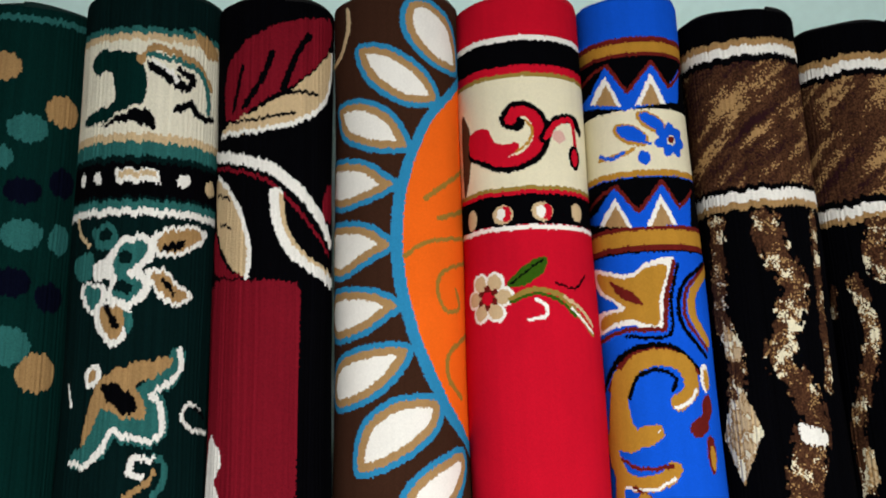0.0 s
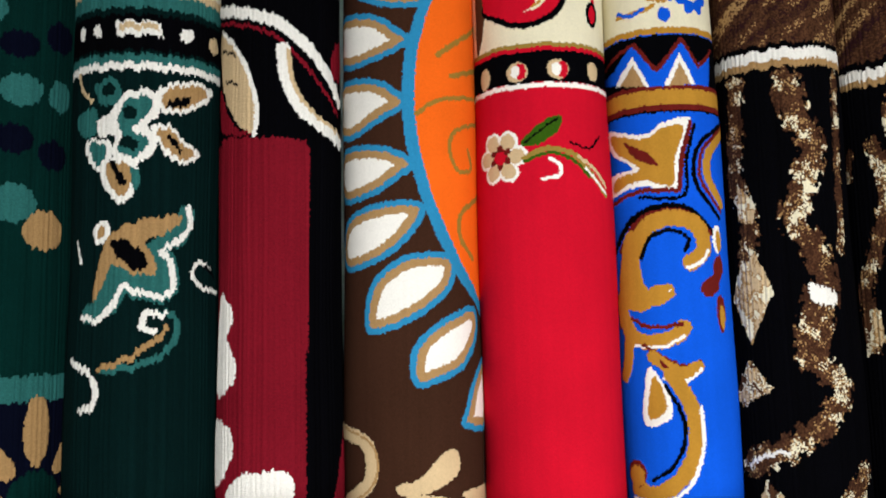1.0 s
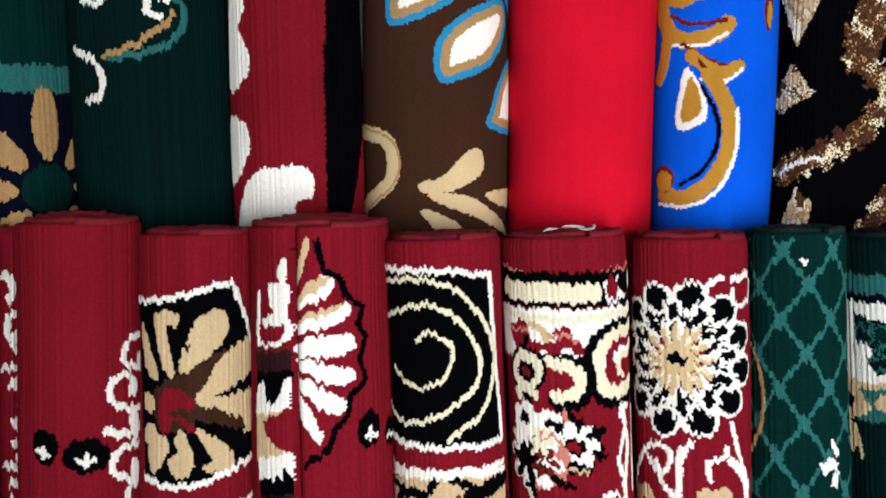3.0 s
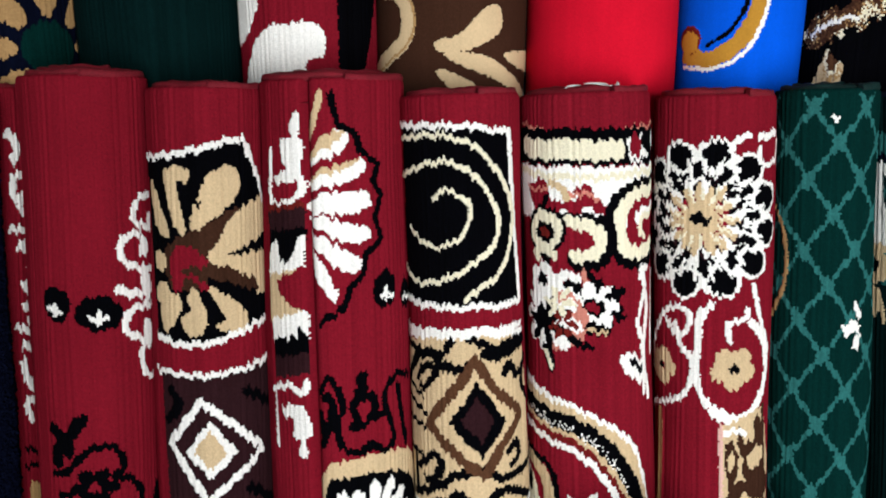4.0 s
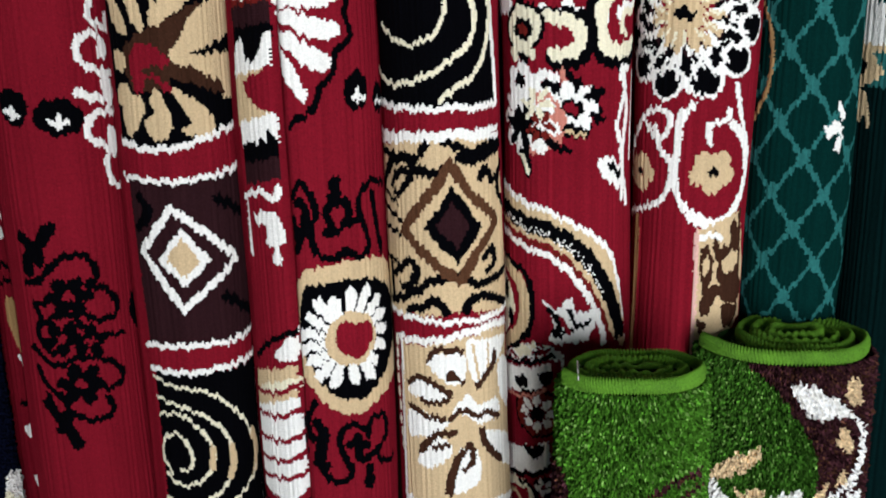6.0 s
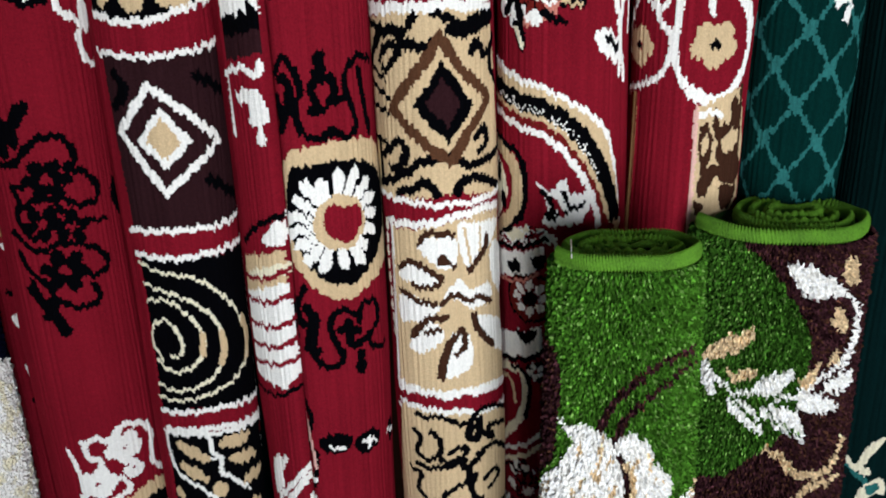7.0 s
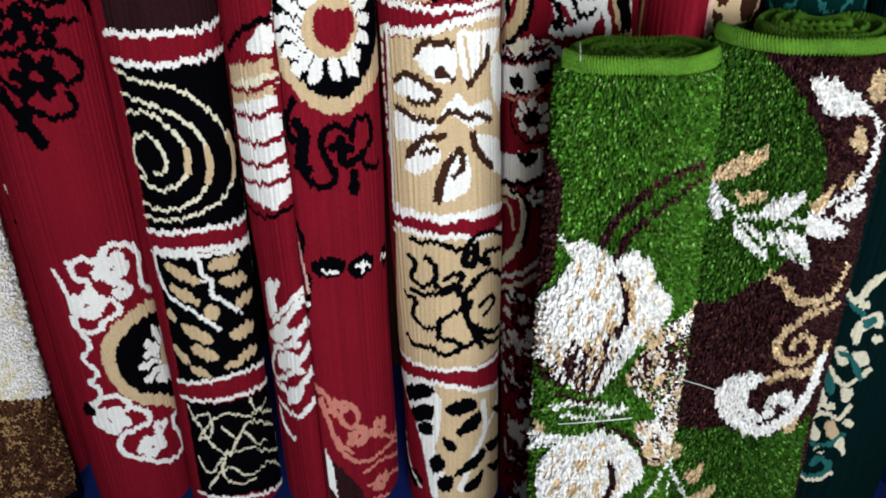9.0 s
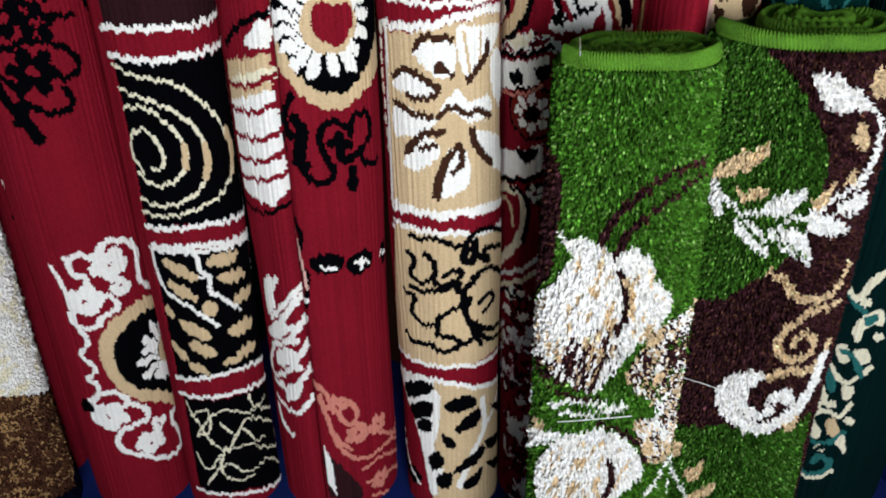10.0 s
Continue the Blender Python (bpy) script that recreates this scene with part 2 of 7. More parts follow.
        count = np.zeros((nv, nu))
        for dj in (0, 1):
            for di in (0, 1):
                part_ = np.roll(high, di, 1)
                hv[dj:nv - 1 + dj] += part_
                count[dj:nv - 1 + dj] += 1
        hv /= np.maximum(count, 1)
        # cords of the weave, not quite regular
        rows = np.arange(nv)[:, None]
        wander = 0.12 * np.sin(rows * 0.021 + self.u_edge[None, :] * 0.7) + 0.05 * np.sin(rows * 0.067 + self.u_edge[None, :])
        hv += rib * (1 + 0.7 * np.sin(rows * 0.013 + self.u_edge[None, :] * 1.9)) * np.cos(2 * math.pi * (self.u_edge[None, :] / 0.94 + wander)) * (np.arange(nu) < nu - 13)
        if rough:
            hv += self.rng.normal(0, rough, (nv, nu))
        theta = self.u_edge / self.r
        v = self.v_edge / 100 + drop
        # yarn by yarn, the dye differs a little
        nf = self.col.shape[:2]
        # (the pale yarns least)
        calm = 1 - 0.75 * np.clip(self.col.max(2) / 0.8, 0, 1)
        column = np.convolve(self.rng.normal(0, shade[0] * 1.7, nf[1] + 2), np.ones(3) / 3, "valid")[None, :]
        dye = np.exp((column + self.rng.normal(0, shade[1], nf)) * calm)[:, :, None]
        self.col = np.clip(self.col * dye, 0, 0.9)
        # softly uneven roll: slow bulges along and round
        slow = 0.0016 * np.sin(v[:, None] * 5.1 + theta[None, :] * 2 + self.rng.uniform(0, 6)) + 0.0012 * np.sin(v[:, None] * 11.3 + self.rng.uniform(0, 6))
        edge = np.clip((v - drop) / top_round, 0, 1)[:, None]
        hv = hv + slow - 0.004 * (1 - np.sqrt(np.clip(1 - (1 - edge) ** 2, 0, 1)))
        if seam is not None:
            # the free edge of the carpet: the layer under it lies a little deeper, with a crease between
            s = self.u_edge[None, :] - seam
            hv = hv - 0.016 * np.exp(-(s / 0.7) ** 2) - 0.004 * (s < 0)
        x = (self.rx + hv) * np.sin(theta)[None, :]
        y = -(self.ry + hv) * np.cos(theta)[None, :]
        z = -v[:, None] + skew * y * np.exp(-v[:, None] / 0.25) + tip * (y + self.ry) * np.exp(-v[:, None] / 0.06)
        co = np.stack([x, y, z], 2).reshape(-1, 3)
        i = np.arange(nv - 1)[:, None] * nu
        j, k = np.arange(nu)[None, :], (np.arange(nu)[None, :] + 1) % nu
        quads = np.stack([i + nu + j, i + nu + k, i + k, i + j], 2).reshape(-1, 4)
        me = bpy.data.meshes.new(name)
        me.vertices.add(len(co))
        me.vertices.foreach_set("co", co.ravel().astype(np.float32))
        me.loops.add(quads.size)
        me.loops.foreach_set("vertex_index", quads.ravel().astype(np.int32))
        me.polygons.add(len(quads))
        me.polygons.foreach_set("loop_start", np.arange(0, quads.size, 4, dtype=np.int32))
        me.update(calc_edges=True)
        me.polygons.foreach_set("use_smooth", np.full(len(quads), not flat))
        attr = me.attributes.new("weave", "FLOAT_COLOR", "FACE")
        attr.data.foreach_set("color", np.concatenate([self.col, np.ones(self.col.shape[:2] + (1,))], 2).reshape(-1).astype(np.float32))
        me.materials.append(material)
        return me


def binding_material(name, colour):
    """Whipped edge: fine slanting stitches along the cord, highlights and groove shade coloured in."""
    return plain_material(name, colour, 0.75, 420, 0.55, 0.8)


def spiral_cord(rx, ry, pitch, thick, turns, start, seed, tele=0.0, loose=0.0):
    """The bound edge of the rolled carpet, a cord wound inwards, its slanting whipped stitches raised."""
    rng = random.Random(seed)
    bm = bmesh.new()
    bold = pitch > 0.02
    sides = 10 if bold else 7
    fine = 1100 if bold else 60
    stitches = 160 if bold else 0
    tall = 2.3 if bold else 1.25
    steps = int(turns * fine)
    rings = []
    wob = [rng.uniform(0, 6.28) for _ in range(3)]
    for i in range(steps + 1):
        a = start + 2 * math.pi * turns * i / steps
        shrink = pitch * turns * i / steps + thick * 0.5
        # the outermost winding hangs loose on one side
        slack = loose * min(1.0, 1.3 * turns * i / steps)
        kx, ky = max(rx - shrink - slack, 0.004), max(ry - shrink, 0.003)
        uneven = 1 + 0.03 * math.sin(2 * a + wob[0]) * i / steps
        p = Vector((slack * 0.9 + kx * uneven * math.sin(a), -ky * math.cos(a), tele * i / steps + 0.0012 * math.sin(a * 0.7 + wob[1]) + 0.0015 * math.sin(5 * a + wob[2])))
        out = Vector((math.sin(a), -math.cos(a), 0))
        shorter = max(kx / rx, 0.3)
        ring = []
        for s in range(sides):
            b = 2 * math.pi * s / sides
            rr = thick * 0.5 * (1 + 0.17 * math.sin(stitches * a * shorter + 2.8 * math.sin(b)) + (rng.uniform(-0.03, 0.03) if bold else 0.0))
            ring.append(bm.verts.new(p + out * (rr * math.cos(b)) + Vector((0, 0, tall * rr * math.sin(b)))))
        rings.append(ring)
    for a, b in zip(rings[:-1], rings[1:]):
        for s in range(sides):
            f = bm.faces.new((a[s], b[s], b[(s + 1) % sides], a[(s + 1) % sides]))
            f.smooth = True
    for ring in (rings[0], rings[-1]):
        bm.faces.new(ring)
    bmesh.ops.recalc_face_normals(bm, faces=bm.faces)
    return bm


def spiral_web(rx, ry, pitch, turns, start, depth):
    """The layers of carpet seen between the windings of the cord."""
    bm = bmesh.new()
    steps = int(turns * 30)
    last = None
    for i in range(steps + 1):
        a = start + 2 * math.pi * turns * i / steps
        s = pitch * turns * i / steps + pitch * 0.5
        kx, ky = max(rx - s, 0.004), max(ry - s, 0.003)
        col = [bm.verts.new((kx * math.sin(a), -ky * math.cos(a), z)) for z in (-0.002, -depth)]
        if last:
            bm.faces.new((last[0], col[0], col[1], last[1])).smooth = True
        last = col
    # closing floor between the windings, darkened on the green rugs for gap shade
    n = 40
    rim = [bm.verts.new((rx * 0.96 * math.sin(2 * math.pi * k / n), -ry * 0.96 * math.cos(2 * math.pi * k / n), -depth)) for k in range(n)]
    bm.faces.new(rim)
    return bm


def standing(top, foot):
    """The pose at a roll's upper end, its z along the roll, its front towards the shop."""
    top, foot = Vector(top), Vector(foot)
    z = (top - foot).normalized()
    x = Vector((1, 0, 0))
    x = (x - z * x.dot(z)).normalized()
    m = Matrix((x, z.cross(x), z)).transposed().to_4x4()
    m.translation = top
    return m, (top - foot).length


def carpet_roll(top, foot, rx, ry, ground, draw, label, edge, group, fine=None, seed=1, pile=None, turns=4.0, cord=0.011, pitch=0.016, start=0.3, knot=(0.24, 0.27), jag=0.42, skew=0.13, tele=0.004, loose=0.0, tip=0.0, **shape):
    m, length = standing(top, foot)
    # the foot's back edge touches the floor
    length -= ry * abs(m.col[2][1])
    w = Weave(rx, ry, length, ground, fine, seed, knot, jag)
    draw(w)
    roll = new("carpet_roll")
    roll.matrix_world = m
    tagged(roll, label, "carpet roll", group)
    face = new("carpet_face", w.mesh("carpet_face", pile or PILE, skew=skew, tip=tip, **shape))
    face.parent = roll
    mat = binding_material("binding_" + edge, INK[edge])
    slope = Matrix.Identity(4)
    slope[2][1], slope[2][3] = skew + tip, tip * ry
    cord_part = part("edge_binding", spiral_cord(rx + 0.001, ry + 0.001, pitch, cord, turns, start, seed, tele, loose), mat, roll, "whipped %s edge wound in a spiral" % {"cord": "bright green", "darkgreen": "dark green"}.get(edge, edge))
    layers = part("rolled_end", spiral_web(rx - 0.001, ry - 0.001, pitch, turns, start, 0.035), SHADED_LAYER if edge == "cord" else BACKING, roll)
    for ob in (cord_part, layers):
        ob.data.transform(slope)
    return roll


# ---- the woven patterns ----
def draw_dotted_green(w):
    w.band("teal", 2.2, 3.6)
    w.dot("tan", 0.8, 14, 3.6, 3.2, 0)
    w.dot("tan", 12.3, 22.3, 3.4, 3.3, 0)
    w.dot("teal", 6.3, 26.7, 3.5, 3.0, 0)
    w.dot("teal", 2.2, 33.1, 2.2, 2.4, 0)
    w.dot("navy", 6.4, 39.5, 3.2, 2.6, 0)
    w.dot("navy", 13.4, 37.1, 2.8, 3, 0)
    w.dot("teal", 6.9, 48.1, 3.6, 3.0, 0)
    w.dot("teal", 13.9, 48.4, 2.4, 3.0, 0)
    w.dot("navy", 6, 57.3, 3.2, 2.8, 0)
    w.dot("navy", 12.9, 59.9, 3.0, 2.8, 0)
    w.dot("teal", 6.2, 69.1, 3.6, 3.6, 0)
    w.dot("tan", 11.6, 74.1, 3.7, 3.7, 0)
    w.band("teal", 100.3, 104.9)
    w.band("navy", 104.9, 139.6)
    w.petals("tan", 11.6, 121.5, 8, 5, 17.5, 2.3, 90)
    w.dot("green", 11.6, 121.5, 4.6, 4.3, 0)
    w.dot("teal", 7.1, 69.3, 3, 3, 0)


def draw_floral_green(w):
    w.clip = w.V < 62
    w.band("teal", 8.1, 9.5)
    w.band("beige", 9.5, 11)
    w.band("ivory", 11, 30.9)
    w.band("beige", 30.9, 32.6)
    w.band("teal", 32.6, 35.5)
    w.band("black", 36.8, 43.7)
    w.band("teal", 44.4, 46)
    w.band("white", 46, 47.4)
    w.clip[:] = True
    w.poly("green", (-9.2, 15.6), (-6.9, 13), (-3.1, 13.3), (1.4, 14.8), (2.7, 20.8), (1.9, 24.4), (-1.8, 26.2), (-5.6, 28.4), (-10.8, 28.3), (-9.5, 26.4), (-3.3, 24.1), (-4.1, 18.5), (-6.4, 18.8))
    w.poly("ivory", (-6.7, 18.6), (-4.2, 17.5), (-3.5, 20.6), (-4.8, 24), (-9, 25.2), (-9.8, 22.9))
    w.line("tan", 1.5, (1.3, 15.4), (3.8, 12.6), (7.2, 13.1), (12.1, 15.1), (15.8, 19.1))
    w.line("teal", 1.2, (2.9, 14.3), (7.3, 14.7), (12.7, 16.5), (15, 20.4), (15.3, 24.4))
    w.poly("black", (2.6, 15.8), (5.2, 16.6), (8.3, 18.1), (10.4, 20.3), (8.4, 21.3), (5.8, 19.1), (3.2, 17.8))
    w.line("white", 0.9, (3.8, 15.7), (6.7, 17.2), (8, 19.4))
    w.line("black", 1.5, (8.6, 17), (11.3, 18.2), (10.3, 20.5))
    w.line("black", 1.5, (8.3, 25.5), (10.9, 23.7), (12.6, 25.8), (16.6, 25.7))
    w.poly("black", (-5.8, 29.2), (-2.2, 27.2), (2, 25.6), (4.3, 27.7), (4.4, 30.3), (2.1, 29), (-1.2, 28.5))
    w.poly("tan", (10.9, 7.8), (14.4, 8), (18.3, 11.9), (14.1, 12.4))
    w.line("teal", 0.7, (10.4, 7.1), (13.6, 8.1))
    w.ang("white", (-2.1, 38), (5.5, 38.2), (6.1, 40.8), (-1.7, 41))
    w.ang("beige", (-1.3, 38.4), (5, 38.6), (5.3, 39.6), (-1.3, 39.8))
    w.dot("white", -5.6, 39.9, 0.9, 1.2, 0)
    w.dot("white", 10.2, 39.9, 1.3, 1.3, 0)
    w.dot("beige", 16.6, 40.4, 1.6, 1.6, 0)
    w.dot("white", -9.6, 39.7, 0.8, 1.4, 0)
    w.poly("white", (-2.7, 56.7), (-0.7, 52.5), (2.9, 51), (5.6, 52.8), (5.4, 55.9), (3.7, 57.8), (5.3, 60.6), (4, 63.9), (0.5, 64.9), (-2, 63), (-1.6, 60.2))
    w.poly("teal", (-1.2, 56.6), (0.1, 53.6), (2.5, 52.3), (4.5, 53.5), (3.5, 56.3), (1.3, 58.1), (3.9, 60.7), (2.8, 62.9), (0.4, 63.6), (-1, 61.9), (-0.3, 59.3))
    w.poly("darkgreen", (-0.2, 54.9), (2, 54.4), (1.6, 56.4), (0.2, 56.9))
    w.poly("darkgreen", (-0.7, 60.2), (2.3, 60.3), (1.6, 62.2), (-0.1, 62.1))
    w.poly("teal", (-5.7, 50), (-2.6, 48.8), (-0.6, 50.8), (-1.3, 53.7), (-3.6, 54), (-5.4, 52))
    w.dot("darkgreen", -2.9, 51.2, 1.3, 1.2, 0)
    w.poly("teal", (-10.1, 55.4), (-5.6, 54.5), (-4.6, 58.2), (-6.8, 60), (-10, 58.2))
    w.line("beige", 0.8, (-10.2, 47.5), (-9, 50.5), (-6.3, 53.1))
    w.poly("white", (-7.7, 60.8), (-4.6, 60), (-2, 61.5), (-2.7, 64.7), (-5.2, 65.8), (-7.3, 63.3))
    w.poly("teal", (-6.5, 61.1), (-4.6, 60.7), (-3, 61.8), (-3.6, 64.1), (-5.1, 64.8), (-6.2, 63.2))
    w.poly("white", (5, 51.2), (8, 49.4), (12.6, 48.6), (16.1, 49.8), (12.8, 53.4), (8.2, 55.3), (5.6, 54.5))
    w.poly("tan", (6.1, 51.6), (8.4, 50.1), (12.6, 49.4), (14.6, 50.3), (11.8, 53), (8.2, 54.5), (6.3, 53.7))
    w.poly("black", (6.7, 53.5), (10.7, 51.5), (10.4, 53.1), (7.8, 54.3))
    w.poly("white", (4.2, 58), (7.1, 57.3), (9.7, 59.9), (13, 62.3), (10.4, 64.3), (7.4, 63.8), (5.5, 60.6))
    w.poly("tan", (5.1, 58.6), (7.1, 58.2), (9.3, 60.4), (11.8, 62.4), (9.9, 63.6), (7.7, 62.8), (6.1, 60.6))
    w.line("black", 0.9, (7.3, 59.9), (9, 61.9))
    w.poly("white", (-4, 64.4), (-0.8, 63.6), (2.2, 65.1), (2.3, 68.1), (0.5, 72.1), (-1.8, 71.1), (-3.7, 68.3))
    w.poly("tan", (-2.9, 65.2), (-0.8, 64.6), (1.1, 65.7), (1.3, 68.1), (0.3, 70.9), (-1.2, 70), (-2.7, 67.9))
    w.line("black", 1.1, (-1.9, 64.7), (-0.6, 67.3), (0.1, 68.6))
    w.poly("white", (-4.9, 56.4), (-1.7, 56.1), (-1.7, 59.3), (-4.3, 59.6))
    w.line("teal", 1.3, (1.7, 65.9), (2.2, 68.5))
    w.line("teal", 3.2, (10.6, 73.5), (9.5, 77.5), (5.7, 80.1), (7.5, 83.1), (7.4, 87.5), (3.9, 87.9), (0.4, 86.5), (-2, 90.1), (-5.8, 91.9))
    w.line("white", 1.07, (10.8, 72.5), (11.3, 75.8), (8.5, 79.1), (6.2, 80.6), (7.8, 82.6), (8.1, 87.9), (3.9, 88.3), (0.5, 87), (-1.2, 89.9), (-3.5, 92.5), (-7.1, 92.4))
    w.poly("teal", (9.5, 76.1), (5.8, 78.6), (4.4, 79.9), (7, 82.1), (7.3, 86.8), (2.6, 87), (-0.5, 85.8), (-2.3, 89.4), (-5.8, 91.4), (-3.9, 87.1), (-3.3, 82.8), (0.9, 81.4))
    w.poly("tan", (-1.9, 77.6), (2.8, 75.1), (9.5, 73.9), (8, 76.6), (3.8, 78.9), (5.4, 82.3), (5, 84.9), (1.1, 84.3), (-1.6, 82.9), (-2.9, 86.2), (-5.1, 89.2), (-4, 82.3))
    w.poly("black", (-1.9, 78.7), (1.9, 79.3), (4.2, 82.8), (2.8, 84.1), (-0.4, 82))
    w.dot("white", -3.7, 77.1, 1.7, 2.1, 0)
    w.dot("tan", -3.7, 77.1, 0.8, 1.1, 0)
    w.line("white", 0.82, (19.4, 87.7), (13.4, 86.5), (12, 84.1), (14, 82.2), (16.5, 83.6))
    w.line("black", 0.76, (14.9, 82.8), (18.1, 84.9))
    w.line("teal", 1.15, (-2.6, 101.7), (4.1, 100.3), (8.5, 96.9), (8.9, 92.6), (6, 91.4))
    w.line("tan", 1.01, (-3.4, 101.3), (1.5, 99.4), (5.7, 96.2), (7.3, 94.2))
    w.line("white", 1.07, (6.9, 91.9), (4.2, 91.6), (3.5, 94.3), (5.5, 94.7))
    w.line("white", 1.15, (-9.9, 100.1), (-5.4, 102.1), (-3.8, 105.1), (-4.9, 107.9), (-6.9, 108.6))
    w.line("white", 0.66, (-9.6, 78.9), (-8.3, 82.5))


def draw_leaf_black(w):
    w.poly("maroon", (-9.2, 24.1), (-8.9, 15.8), (-4.7, 10), (0.8, 6.7), (7.2, 4.2), (14.9, 2.4), (14.3, 8.1), (7.4, 16.9), (2.1, 21.3), (-3.1, 24.6), (-7.3, 26.6))
    w.poly("beige", (-10.4, 27.9), (-3.1, 25), (3.1, 21.7), (8, 16.8), (14.9, 9.3), (15, 16.6), (9.4, 24.1), (3.2, 27.5), (-4.2, 29.3))
    w.line("black", 1.23, (-4.1, 23.6), (-0.5, 17.5), (1.1, 12.5))
    w.line("black", 1.23, (3.1, 20.4), (5.7, 12.2), (8.3, 7.6))
    w.line("black", 0.85, (-6.7, 24.2), (-5.3, 18), (-4.6, 14.8))
    w.line("black", 0.76, (-3.1, 24.9), (3.1, 21.2), (10, 20.2))
    w.line("black", 0.66, (-8.7, 26.4), (0.1, 26.3), (5.2, 25))
    w.line("white", 0.98, (15.3, 9.5), (13.8, 18.3), (9, 24.7), (1.2, 28.5), (-10.4, 28.6))
    w.line("white", 2.2, (-13.4, 32.3), (-1.8, 35.3), (4.3, 39.1), (10.3, 45), (14.9, 50))
    w.line("maroon", 0.72, (-12.8, 34.8), (-1.9, 37.8), (3.4, 41.8), (8.7, 47.7), (14.1, 52.6))
    w.line("white", 2.4, (2.2, 41.9), (3.1, 48.5), (6.6, 54.3), (15, 57.9))
    w.line("beige", 0.79, (3.1, 42.2), (3.9, 48.2), (7.5, 53.6), (15, 56.5))
    w.poly("beige", (-12.4, 37.1), (-6.3, 42.1), (-2.7, 51.4), (-2.7, 57.6), (-7, 54.3), (-11.2, 46.7))
    w.line("white", 0.82, (-11.6, 36.6), (-5.8, 42.2), (-2.4, 51.4), (-2.6, 57.8))
    w.line("black", 0.57, (-11.1, 40.5), (-7.1, 42.2))
    w.line("black", 0.57, (-9.6, 46.9), (-6.4, 47.9))
    w.poly("maroon", (-12.3, 47.6), (-7.6, 55.1), (-3.1, 57.7), (-11.2, 56.1))
    w.poly("maroon", (12.6, 40.2), (16, 38.1), (16.1, 45.1), (12.2, 45.4))
    w.ang("maroon", (-14.3, 58.7), (-0.7, 59.6), (6.8, 60.2), (6.5, 97.4), (-14.3, 97.4), high=0)
    w.ang("maroon", (-11.1, 57.7), (6.1, 58.9), (6, 129.8), (-14.5, 130.8), high=0)
    w.poly("white", (-11.4, 87.4), (-7.8, 88.9), (-7, 91.9), (-8.6, 94.8), (-6.3, 98.8), (-7.2, 103), (-12.5, 104))
    w.poly("white", (-13.1, 109.7), (-7.4, 110.8), (-7.1, 115.7), (-10.7, 120.2), (-14.5, 120.6))
    w.poly("white", (-11.2, 130.3), (-7.1, 119.7), (-1.5, 117.6), (3.3, 118.4), (3.6, 122.8), (0.8, 124.1), (0.2, 129.4))
    w.ang("maroon", (15.6, 111.3), (16.5, 130.3), (9.9, 129.2))


